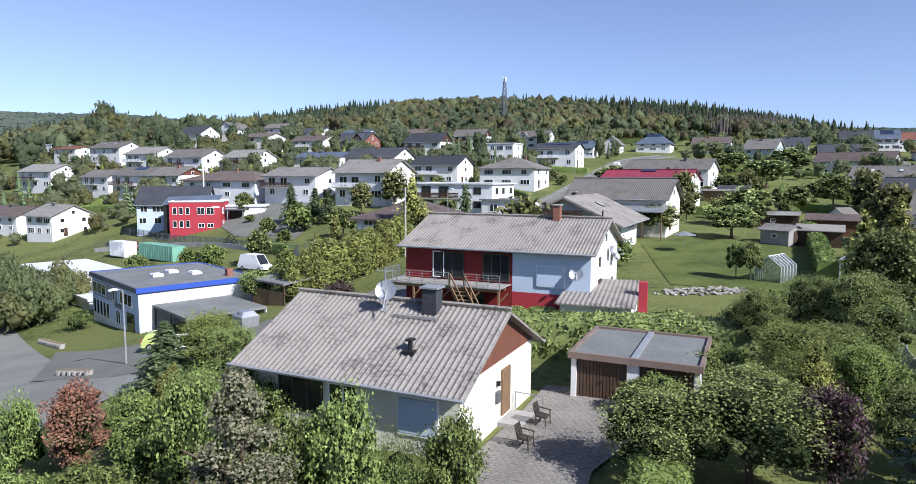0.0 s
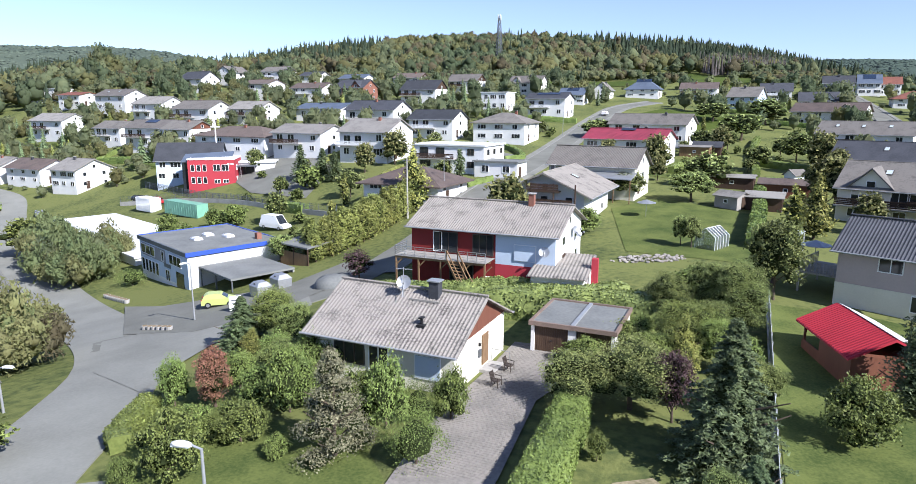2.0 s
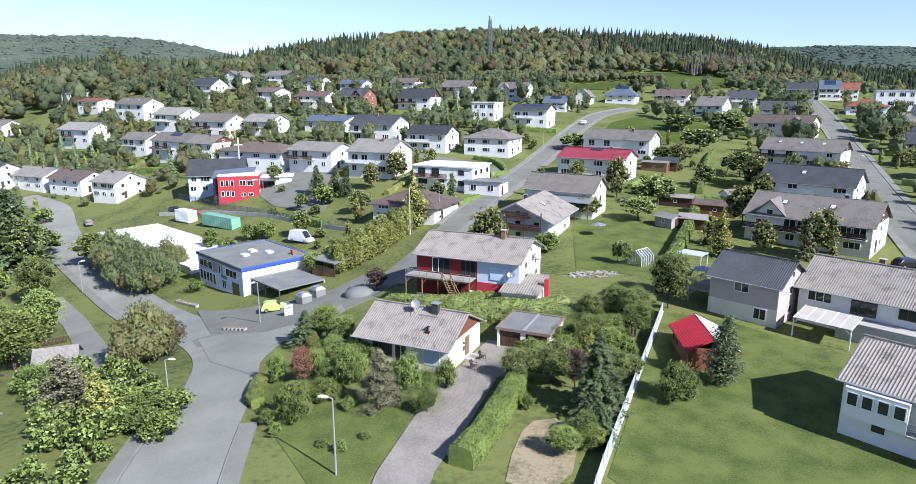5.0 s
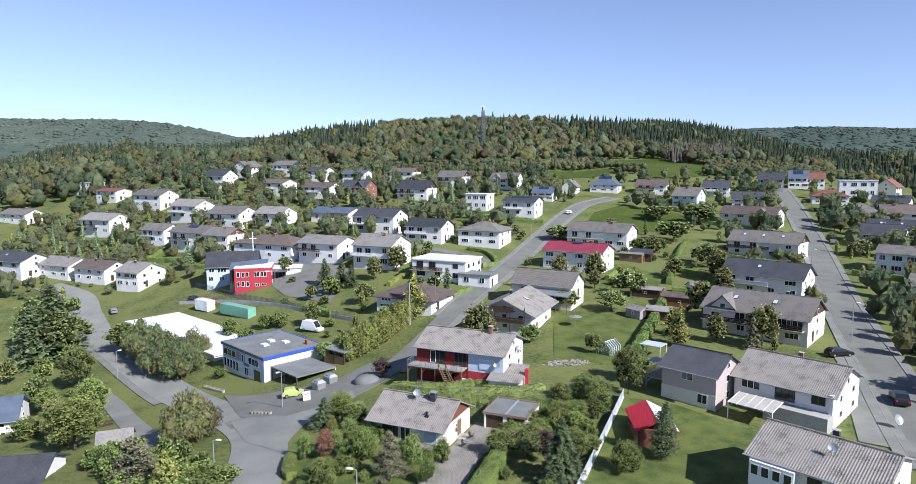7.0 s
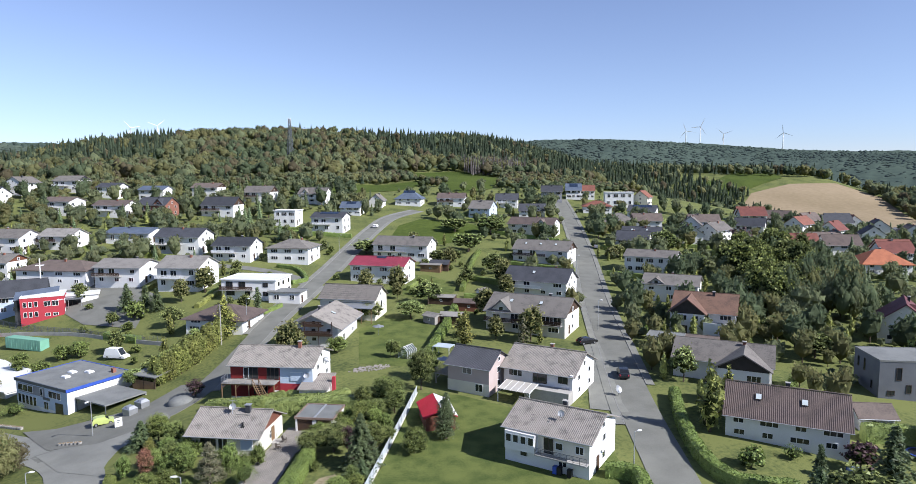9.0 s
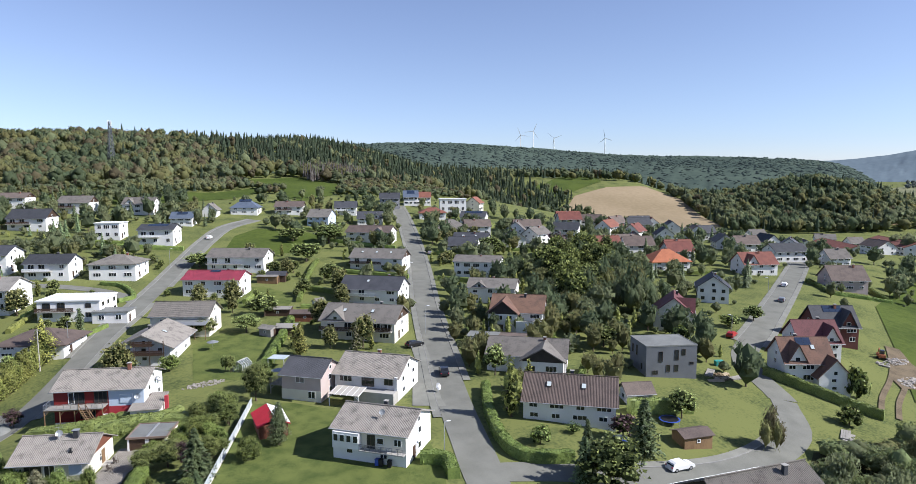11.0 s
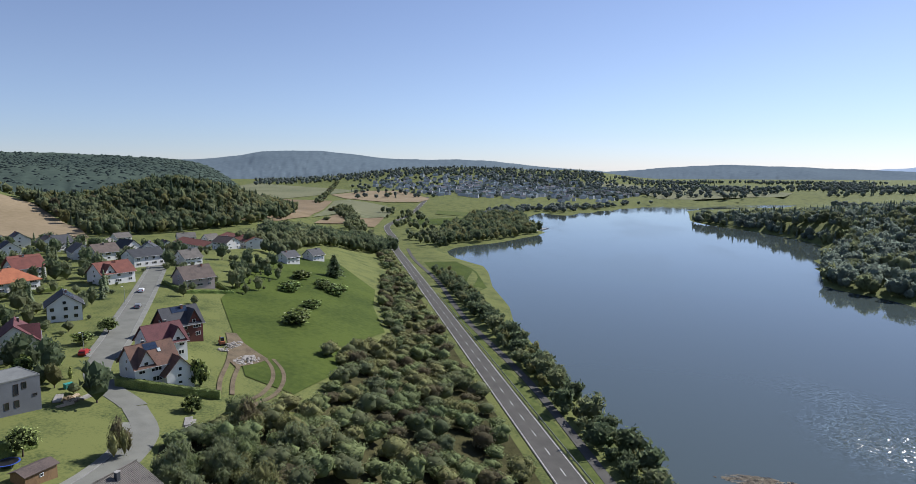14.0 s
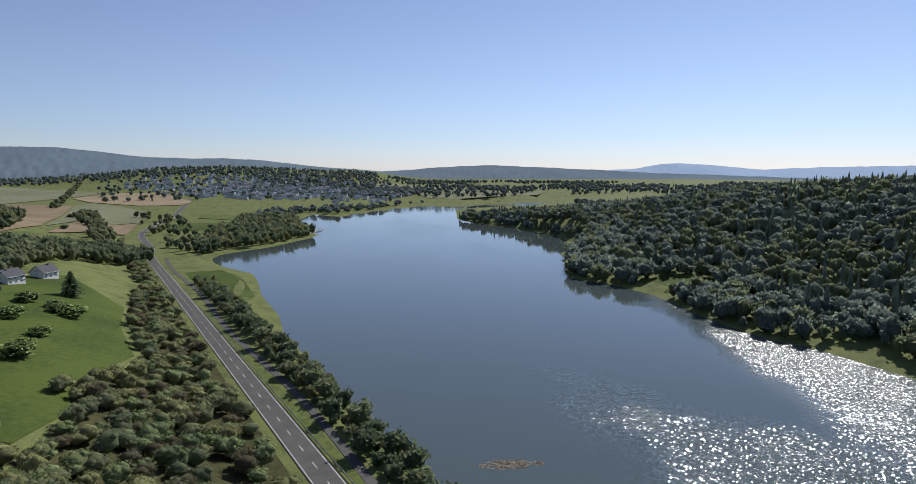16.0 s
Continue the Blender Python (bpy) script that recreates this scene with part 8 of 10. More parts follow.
# clipped hedges along the garden plots
_hr = random.Random(31)
for _hx, _hy, _c, _s, _l2, _w2 in HOUSE_BOX[:99]:
    if not (-160 < _hx < 260 and 20 < _hy < 250) or abs(_hx + 2.8) < 30 and _hy < 60:
        continue
    for _k in range(3):
        _o = _w2 + _hr.uniform(4.5, 9)
        _e = _l2 + _hr.uniform(3, 6)
        _a, _b = ((-_e, -_o), (_e, -_o)) if _k == 0 else ((-_e, -_o), (-_e, _w2)) if _k == 1 else ((_e, -_o), (_e, 0))
        _p = [(_hx + _c * px - _s * py, _hy + _s * px + _c * py) for px, py in (_a, ((_a[0] + _b[0]) / 2, (_a[1] + _b[1]) / 2), _b)]
        if _hr.random() < 0.62 and all(free(*q, 2.0, 4.6, 1.5) for q in _p):
            hedge(_p, _hr.uniform(0.9, 1.5), _hr.uniform(1.0, 1.8), _hr.choice(("hedge", "bush", "thuja")), "clipped green garden hedge along a plot")

FAR_BELTS = []
GROVES = []
GARDEN = ["bush", "bush", "bush", "apple", "apple", "bush", "apple", "autumn", "thuja"]
SHRUBS = "garden shrubs and small trees between houses"
scatter(120, ((-30, 75), (25, 60), (60, 60), (110, 190), (40, 190), (-55, 165)), GARDEN, (0.5, 1.05), 2, (1.3, 4.6, 2.4), "garden_greenery", SHRUBS, 1)
scatter(240, ((66, 45), (60, 20), (130, 0), (150, 90), (110, 100)), ["bush", "apple", "thuja", "bush", "autumn", "oak"], (0.45, 0.9), 6, (1.3, 4.6, 2.4), "garden_greenery", SHRUBS)
# greenery between the houses on the slope
scatter(760, ((-190, 150), (-30, 160), (30, 185), (20, 250), (-200, 265)), GARDEN + ["spruce", "beech", "beech"], (0.4, 0.85), 3, (1.5, 4.5, 2.2), "garden_greenery", SHRUBS)
scatter(620, ((-200, 255), (65, 250), (65, 345), (-180, 400)), ["oak", "beech", "autumn", "bush", "apple", "spruce", "beech"], (0.5, 0.95), 4, (1.5, 5, 3), "hillside_greenery", "dense shrubs and trees on the hillside")
scatter(620, ((75, 60), (140, 40), (300, 210), (120, 300)), ["bush", "apple", "oak", "beech", "thuja", "apple", "autumn"], (0.5, 0.95), 16, (1.5, 4.8, 2.6), "garden_greenery", SHRUBS)
scatter(260, ((140, 34), (300, 80), (420, 190), (230, 260)), ["bush", "apple", "beech", "oak", "bush"], (0.45, 0.8), 7, (1.5, 5, 3.2), "garden_greenery", SHRUBS)
scatter(160, ((90, 190), (150, 190), (240, 330), (80, 330)), ["bush", "apple", "beech", "oak", "bush"], (0.5, 0.9), 17, (1.5, 5, 3.2), "garden_greenery", SHRUBS)
scatter(90, ((125, 62), (158, 78), (215, 140), (170, 145)), ["oak", "beech", "beech"], (0.9, 1.3), 8, (2, 4, 3.5), "old_trees", "clump of tall dark green trees", 1)
# gardens along the new street and the upper edge of the meadow
scatter(240, ((151, 54), (173, 57), (198, 53), (295, 110), (400, 190), (330, 250), (220, 150)), ["bush", "apple", "oak", "beech", "bush", "spruce"], (0.5, 0.9), 41, (1.3, 4.6, 2.6), "garden_greenery", SHRUBS)
scatter(90, ((170, 14), (234, 65), (400, 165), (400, 100), (270, 44), (228, 32)), ["bush", "apple", "oak", "beech", "apple"], (0.5, 0.85), 42, (1.3, 4.6, 2.6), "garden_greenery", SHRUBS)
scatter(90, ((256, 39), (342, 73), (337, 47), (271, 24), (244, 29)), ["oak", "beech", "bush", "bush"], (0.4, 0.8), 43, (1.3, 4.6, 2.4), "meadow_trees", "leafy bushes and trees on a meadow edge")
GROVES.append(("tree_belt", "dark belt of tall leafy trees", [(423, 88), (560, 30), (600, 45), (590, 110), (470, 118)], 5.5, (8, 13), 44, 60, (5, 5, 0)))
for _x, _y, _q in ((223, -4, 1.0), (230, -2, 0.9), (255, 1, 0.8), (279, 20, 0.9), (286, 23, 0.8), (315, 28, 1.0), (302, 11, 0.9), (310, 15, 0.8), (298, 4, 1.0), (305, 6, 0.9)):
    tree("bush", _x, _y, 2.0 * _q, 2.0, note="spreading wide on a meadow")
# thicket between meadow and lake road
_rp = lambda d, s: tuple(road_point(d, s))
THICKET = [(84, -42), (90, -28), (109, -19), (123, -23), (147, -34), (180, -37), (195, -24), (226, -36), (256, -33), (300, -18), (352, -6), (415, 8), _rp(270, 7), _rp(130, 7), _rp(0, 7), _rp(-150, 7), (48, -62)]
GROVES.append(("shore_bushes", "dense bushes and round trees along the lake shore", [_rp(-120, -13.5), _rp(60, -13.5), _rp(300, -14), _rp(300, -25), _rp(60, -26), _rp(-120, -26)], 3.0, (2.6, 6.0), 12, 130, (5, 5, 0, 3)))
GROVES.append(("shore_trees", "round leafy trees between road and lake", [_rp(-120, -13), _rp(260, -13), _rp(260, -22), _rp(-120, -22)], 9.0, (6.0, 9.5), 13, 150, (5, 5, 0)))
GROVES.append(("lakeside_grove", "dense leafy grove on a spit in the lake", [(600, -4), (640, 4), (800, 18), (830, 0), (980, 0), (1000, -70), (908, -80), (805, -88), (760, -102), (705, -74), (655, -44), (625, -14), (600, 0)], 6.5, (7, 13), 14, 60, (5, 5, 0, 3)))
FAR_BELTS.append((130, (_rp(420, 9), _rp(900, 30), _rp(900, 60), _rp(420, 34)), 15, "roadside_trees", "row of trees along the far road"))
FAR_BELTS.append((70, (_rp(440, -12), _rp(900, -20), _rp(900, -80), _rp(480, -60)), 18, "roadside_trees", "row of trees along the far road"))
FAR_BELTS.append((160, ((360, 55), (560, 80), (590, 110), (400, 110)), 19, "hedgerow_trees", "belt of dark trees below the fields"))
# bushy bank beside the street below the bungalow
scatter(90, ((-44, 38), (-34, 29), (-27.5, 22), (-23.5, 9), (-30, 2), (-36, 16), (-48, 32)), ["bush"], (0.55, 1.05), 20, (2, 4.6, 1.7), "bank_bushes", "light green bushes on a street bank", 1)
scatter(22, ((-110, 70), (-75, 50), (-62, 60), (-84, 95)), ["beech", "autumn", "oak", "bush"], (0.5, 0.8), 21, (2, 5, 3.6))


# ---- far woods ----
SCRUB_KINDS = ("thicket_leaf", "far_spruce", "far_dry", "thicket_olive", "far_brown", "far_leaf")
# leaf sets for the far shore and plain, using the haze-tinted colours
SHORE_KINDS = ("far_leaf", "hazy_blue", "far_dry", "hazy_blue", "far_brown", "hazy_blue")
PLAIN_KINDS = ("hazy_grey", "hazy_blue", "far_dry", "hazy_grey", "hazy_grey", "hazy_blue")
FAR_KINDS = ("far_leaf", "far_spruce", "far_dry", "far_olive", "far_brown", "far_dark")


def woods(name, spots, label, tufts=0, size=0.15, kinds=None):
    """One mesh of many crowns: (x, y, height, radius, kind), the kind an index into FAR_KINDS; conifers are 1, bare trunks 2."""
    rng = np.random.default_rng(len(spots))
    crowns = [far_crown(90 + i, tufts, size) for i in range(9)]
    cone, cff = [], []
    for (z0, z1, r) in ((0.08, 0.50, 1.0), (0.32, 0.74, 0.76), (0.56, 0.90, 0.5), (0.76, 1.0, 0.28)):
        k = len(cone)
        cone += [(math.cos(6.283 * i / 6 + z0 * 9) * r, math.sin(6.283 * i / 6 + z0 * 9) * r, z0) for i in range(6)] + [(0, 0, z1)]
        cff += [(k + i, k + (i + 1) % 6, k + 6) for i in range(6)]
    cone, cff = np.array(cone), np.array(cff)
    V, Fc, mi, k = [], [], [], 0
    spots = np.array(spots)
    gz = land(spots[:, 0], spots[:, 1])
    turns = [np.array([[math.cos(a), -math.sin(a), 0], [math.sin(a), math.cos(a), 0], [0, 0, 1]]) for a in np.arange(16) * 0.41]
    for i, ((x, y, h, r, kind), z) in enumerate(zip(spots, gz)):
        if kind == 1 or kind == 2:
            r = r if kind == 1 else r * 0.35
            p, q = cone * (1 + rng.uniform(-0.25, 0.25, (len(cone), 1))) * (r, r, h), cff
            p[:, 2] = cone[:, 2] * h
        else:
            p, q = crowns[i % 9]
            p = p @ turns[int(x * 7 + y) % 16] * (r, r, h)
        V.append(p + (x, y, z))
        Fc.append(q + k)
        mi += [int(kind)] * len(q)
        k += len(p)
    V, Fc = np.concatenate(V), np.concatenate(Fc)
    me = bpy.data.meshes.new(name)
    me.from_pydata(V.tolist(), [], Fc.tolist())
    for m in kinds or FAR_KINDS:
        me.materials.append(M[m])
    me.polygons.foreach_set("material_index", mi)
    me.polygons.foreach_set("use_smooth", [i not in (1, 2) for i in mi])
    return thing(name, label, "woods", Matrix(), me, kind="stuff")


def inside(x, y, outline):
    hit = np.zeros(np.shape(x), bool)
    for (ax, ay), (bx, by) in zip(outline, outline[1:] + outline[:1]):
        hit ^= ((ay > y) != (by > y)) & (x < (bx - ax) * (y - ay) / ((by - ay) or 1e-9) + ax)
    return hit


def wood_spots(x0, x1, y0, y1, step, where, conifer, heights, seed, mix=(0.42, 0.24, 0.06)):
    """Places of trees on a jittered grid; mix: the shares of plain green, olive and brown among the leafy ones, the rest dark green."""
    rng = np.random.default_rng(seed)
    X, Y = np.meshgrid(np.arange(x0, x1, step), np.arange(y0, y1, step))
    X, Y = (X + rng.uniform(-0.45, 0.45, X.shape) * step).ravel(), (Y + rng.uniform(-0.45, 0.45, Y.shape) * step).ravel()
    keep = where(X, Y) & ~inside(X, Y, STRAW)
    X, Y = X[keep], Y[keep]
    drift = 0.16 * (np.sin(X * 0.043 + seed) + np.sin(Y * 0.051 + 1.7 * seed) + np.sin((X - Y) * 0.023))
    pick = np.clip(rng.random(len(X)) + drift, 0, 0.999)
    leafy_kind = np.where(pick < mix[0], 0, np.where(pick < mix[0] + mix[1], 3, np.where(pick < sum(mix), 4, 5)))
    kind = np.where(rng.random(len(X)) < conifer(X, Y), 1, leafy_kind).astype(float)
    h = rng.uniform(*heights, len(X)) * np.where(kind == 1, 1.25, 1.0)
    r = np.where(kind == 1, h * 0.17, min(step, 9.5) * rng.uniform(0.45, 0.85, len(X)))
    return np.stack([X, Y, h, r, kind], 1)


HILL_MEADOWS = ([(-14, 345), (7, 386), (34, 372), (56, 368), (84, 360), (116, 380), (114, 356), (88, 326), (55, 315), (29, 312), (-5, 325)],
                [(117, 432), (167, 442), (185, 390), (154, 330), (127, 310), (118, 330), (130, 362), (116, 379)])
_clear = lambda x, y: inside(x, y, HILL_MEADOWS[0]) | inside(x, y, HILL_MEADOWS[1])
woods("hill_wood", wood_spots(-420, 520, 385, 960, 8.0, lambda x, y: (y > 395 + 18 * np.sin(x * 0.02) - 0.25 * np.maximum(-x, 0) + 0.12 * np.maximum(x - 60, 0)) & (y < 960 - 0.35 * np.maximum(x - 100, 0)) & ~_clear(x, y),
                              lambda x, y: np.where((x < -60) & (y > 470), 0.8, np.where((x > 120) & (y > 470), 0.85, np.where(x > 215, 0.55, 0.06))), (7, 14), 1, (0.34, 0.27, 0.17)), "wooded hill of mixed green and brownish trees", tufts=18)
# bushes that climb from the last gardens to the wood
_hs = [q for q in wood_spots(-200, 260, 305, 430, 4.6, lambda x, y: (y < 402 + 18 * np.sin(x * 0.02) + 0.12 * np.maximum(x - 60, 0)) & (y > 352 - 0.1 * np.maximum(-x, 0) - 18 * ss(90, 170, x) - 16 * ss(-60, -130, x)) & ~_clear(x, y),
                             lambda x, y: 0.05 + 0 * x, (3, 6.5), 21, (0.34, 0.28, 0.22)) if house_gap(q[0], q[1]) > 4.5]
woods("hill_scrub", _hs, "olive and brownish scrub on the hillside", tufts=22)
woods("bare_trees", [(x, y, h * 1.25, r, 2.0) for x, y, h, r, _ in wood_spots(168, 214, 412, 450, 3.2, lambda x, y: np.abs(y - 428) < 16, lambda x, y: 0 * x, (9, 13), 22)], "stand of bare dead pale trees")
_rng = np.random.default_rng(9)
_ts = []
for _x, _y in zip(_rng.uniform(40, 600, 5200), _rng.uniform(-150, 120, 5200)):
    _d, _q = (_x - ROAD_P[0]) * ROAD_U[0] + (_y - ROAD_P[1]) * ROAD_U[1], float(off_road(_x, _y))
    if (within(_x, _y, THICKET) or 7 < _q < 20 and 120 < _d < 430) and _q > 8.5 and house_gap(_x, _y) > 3 and all((_x - q[0]) ** 2 + (_y - q[1]) ** 2 > 4.4 for q in _ts):
        _h = _rng.uniform(3.2, 6.6)
        _ts.append((_x, _y, _h, _h * 0.24 + _rng.uniform(1.8, 2.9), _rng.choice((5, 0, 3, 3, 5, 0, 4))))
for _nm, _lb, _out, _gap, _hh, _sd, _tf, _kk in GROVES:
    _rng, _gs = np.random.default_rng(_sd), []
    _xs, _ys = [p[0] for p in _out], [p[1] for p in _out]
    for _ in range(9000):
        _x, _y = _rng.uniform(min(_xs), max(_xs)), _rng.uniform(min(_ys), max(_ys))
        if within(_x, _y, _out) and float(lake_side(_x, _y)) > 1.5 and all((_x - q[0]) ** 2 + (_y - q[1]) ** 2 > _gap ** 2 for q in _gs):
            _h = _rng.uniform(*_hh)
            _gs.append((_x, _y, _h, max(_h * 0.36, _gap * 0.42) * _rng.uniform(0.9, 1.3), _rng.choice(_kk)))
    woods(_nm, _gs, _lb, tufts=_tf)
# added dark sheet: keeps bright grass from showing between the thicket's crowns
patch("undergrowth", THICKET, "undergrowth", "dark olive-brown ground sheet under a thicket", "undergrowth", 0.12, 8)
woods("thicket", _ts, "dense olive green thicket beside the lake road", tufts=230, size=0.07, kinds=SCRUB_KINDS)
# tall trees: each a cluster of overlapping crowns
def clump(x, y, h, r, n, kinds, rng):
    out = [(x, y, h, r * 0.5, kinds[0])]
    for i in range(n):
        a, q = 2.4 * i, r * math.sqrt((i + 0.5) / n)
        out.append((x + math.cos(a) * q * 0.75, y + math.sin(a) * q * 0.75, h * rng.uniform(0.72, 0.96) * (1 - 0.28 * q / r), r * rng.uniform(0.34, 0.5), rng.choice(kinds)))
    return out


_rng = np.random.default_rng(31)
_ts = []
for _x, _y, _h, _r, _kk in ((97, -30, 9, 5, (5, 0)), (101, -37, 8.5, 5, (5, 3)), (113, -31, 8, 5.5, (0, 5)), (116, -44, 9, 6, (5, 0)), (99, -45, 8, 5, (3, 5)), (123, -31, 9, 4.2, (4, 3)), (88, -38, 8, 5, (5, 0)), (107, -38, 7.5, 5, (0, 3)), (126, -40, 7, 5, (3, 0))):
    _ts += clump(_x, _y, _h, _r, 9, _kk, _rng)
woods("thicket_trees", _ts, "full leafy trees at the edge of a thicket", tufts=480, size=0.065, kinds=SCRUB_KINDS)
woods("brown_tree", clump(101.5, -15.5, 8.5, 2.6, 6, (4, 4, 3), _rng), "thin brownish tree beside a lane", tufts=400, size=0.06, kinds=SCRUB_KINDS)
_ts = []
for _x, _y, _h, _r, _kk in ((-60, 84, 9.5, 6, (0, 3, 5)), (-54, 78.5, 8.5, 4.6, (0, 3)), (-66, 92, 9, 6, (0, 5, 3)), (-55.5, 89, 7, 4, (3, 0)), (-72, 99, 8.5, 5, (0, 3))):
    _ts += clump(_x, _y, _h, _r, 12, _kk, _rng)
woods("yard_trees", _ts, "clump of light olive leafy trees beside a yard", tufts=900, size=0.065, kinds=SCRUB_KINDS)
woods("corner_tree", clump(-36.5, 38, 8, 4.6, 12, (3, 3, 0, 4), _rng), "broad olive-brown tree on a street corner", tufts=1000, size=0.06, kinds=SCRUB_KINDS)
woods("great_tree", clump(-206, 382, 56 - ground_z(-206, 382), 12, 18, (0, 5, 3), _rng), "tall broad old tree above the gardens", tufts=160, size=0.08)
_ts = []
for _x, _y, _h, _r in ((145, 57, 17, 7.5), (146, 72, 15, 7), (163, 83, 15, 7), (174, 111, 14, 7), (135, 66, 13, 6)):
    _ts += clump(_x, _y, _h, _r, 14, (5, 5, 0, 3), _rng)
woods("old_trees", _ts, "tall old dark green trees behind gardens", tufts=300, size=0.06)
woods("west_wood", wood_spots(-640, -150, 200, 760, 10.5, lambda x, y: (y > 330 + 0.1 * x) & (x < -190 - 0.0 * y) | (y > 620) & (x < -380), lambda x, y: 0.25 + 0 * x, (8, 14), 2), "far mixed wood on a slope", tufts=12)
_far_at = lambda x, y: (np.hypot(x, y + 90), np.degrees(np.arctan2(x, y + 90)))
woods("valley_wood", wood_spots(510, 910, 180, 510, 9.0, lambda x, y: ((x - 710) / 190) ** 2 + ((y - 345) / 150) ** 2 < 1, lambda x, y: 0.15 + 0 * x, (10, 16), 3, (0.4, 0.2, 0.02)), "dark green wood on a knoll", tufts=22)
woods("slope_wood", wood_spots(480, 1250, 300, 1250, 13.0, lambda x, y: (_far_at(x, y)[1] < 63) & (_far_at(x, y)[1] > 33) & (_far_at(x, y)[0] > 915 - 40 * ss(52, 58, _far_at(x, y)[1])) & (_far_at(x, y)[0] < 1230), lambda x, y: 0.4 + 0 * x, (10, 15), 5), "far wooded slopes behind the fields", tufts=10)
# leafy trees along the far shore
CLEARING = [(384, -302), (393, -335), (362, -353), (335, -334), (345, -306)]
_fr = random.Random(77)
_fs = []
for _ in range(2600):
    _x, _y = _fr.uniform(150, 620), _fr.uniform(-400, -270)
    _d = float(lake_side(_x, _y))
    if 3 < _d < 48 and _y < -275 and not within(_x, _y, CLEARING) and not (150 < _x < 235 and _d < 16) and all((_x - q[1]) ** 2 + (_y - q[2]) ** 2 > 22 for q in _fs[-200:]):
        _h = _fr.uniform(6, 13)
        _fs.append((_h, _x, _y, _h * _fr.uniform(0.36, 0.5), _fr.choice((5, 5, 0, 3))))
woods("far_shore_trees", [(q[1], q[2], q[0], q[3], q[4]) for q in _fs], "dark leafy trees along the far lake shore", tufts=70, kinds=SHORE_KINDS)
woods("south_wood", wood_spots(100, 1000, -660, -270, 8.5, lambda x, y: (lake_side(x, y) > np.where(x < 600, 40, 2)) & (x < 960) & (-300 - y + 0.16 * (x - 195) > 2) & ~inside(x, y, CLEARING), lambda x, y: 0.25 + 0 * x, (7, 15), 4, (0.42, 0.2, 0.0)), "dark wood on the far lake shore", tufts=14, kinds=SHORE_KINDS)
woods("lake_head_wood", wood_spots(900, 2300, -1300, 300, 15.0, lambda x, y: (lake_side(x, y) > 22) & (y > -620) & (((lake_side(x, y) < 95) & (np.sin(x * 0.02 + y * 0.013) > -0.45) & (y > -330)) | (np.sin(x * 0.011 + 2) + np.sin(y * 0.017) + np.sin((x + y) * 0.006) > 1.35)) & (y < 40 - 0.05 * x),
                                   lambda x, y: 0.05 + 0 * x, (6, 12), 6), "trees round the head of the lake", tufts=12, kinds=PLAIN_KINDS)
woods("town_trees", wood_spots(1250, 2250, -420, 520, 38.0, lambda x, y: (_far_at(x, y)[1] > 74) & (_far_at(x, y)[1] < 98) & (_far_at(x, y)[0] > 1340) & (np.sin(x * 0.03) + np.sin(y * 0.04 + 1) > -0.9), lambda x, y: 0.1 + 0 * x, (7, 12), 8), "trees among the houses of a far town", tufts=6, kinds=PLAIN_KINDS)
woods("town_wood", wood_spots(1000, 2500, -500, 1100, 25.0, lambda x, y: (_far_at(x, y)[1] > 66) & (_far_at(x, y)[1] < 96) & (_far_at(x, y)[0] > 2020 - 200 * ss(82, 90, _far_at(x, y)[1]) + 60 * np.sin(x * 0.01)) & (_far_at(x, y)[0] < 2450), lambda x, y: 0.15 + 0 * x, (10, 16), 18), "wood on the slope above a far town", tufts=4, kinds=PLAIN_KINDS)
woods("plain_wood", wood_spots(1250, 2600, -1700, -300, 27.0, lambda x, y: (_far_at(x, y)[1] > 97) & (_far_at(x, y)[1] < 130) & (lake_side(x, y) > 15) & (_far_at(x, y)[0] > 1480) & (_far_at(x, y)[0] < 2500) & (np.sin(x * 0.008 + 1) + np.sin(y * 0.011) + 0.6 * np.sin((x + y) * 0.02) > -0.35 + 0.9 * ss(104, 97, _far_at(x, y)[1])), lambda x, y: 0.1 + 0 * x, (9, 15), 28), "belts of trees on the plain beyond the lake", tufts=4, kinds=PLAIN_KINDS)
woods("hedgerow", wood_spots(700, 2000, 60, 700, 8.0, lambda x, y: (np.abs(y - 355 - 0.26 * (x - 1350)) < 5) & (x > 1150) & (np.sin(x * 0.05) > -0.4) | (np.hypot(x - 960, y - 215) < 5) | (np.hypot(x - 1420, y - 232) < 9) | (np.hypot(x - 770, y - 165) < 6), lambda x, y: 0 * x, (4, 9), 9), "hedges and single trees between the fields", tufts=16)
for _n, _reg, _sd, _nm, _lb in FAR_BELTS:
    _rng = random.Random(_sd)
    _a, _b, _c, _d = [Vector(p) for p in _reg]
    _spots = []
    for _ in range(_n):
        _u, _v = _rng.random(), _rng.random()
        _p = _a.lerp(_b, _u).lerp(_d.lerp(_c, _u), _v)
        if float(lake_side(_p.x, _p.y)) > 2 and abs(float(off_road(_p.x, _p.y))) > 6:
            _h = _rng.uniform(6, 11)
            _spots.append((_p.x, _p.y, _h, _h * 0.42, 0))
    woods(_nm, _spots, _lb, tufts=16)


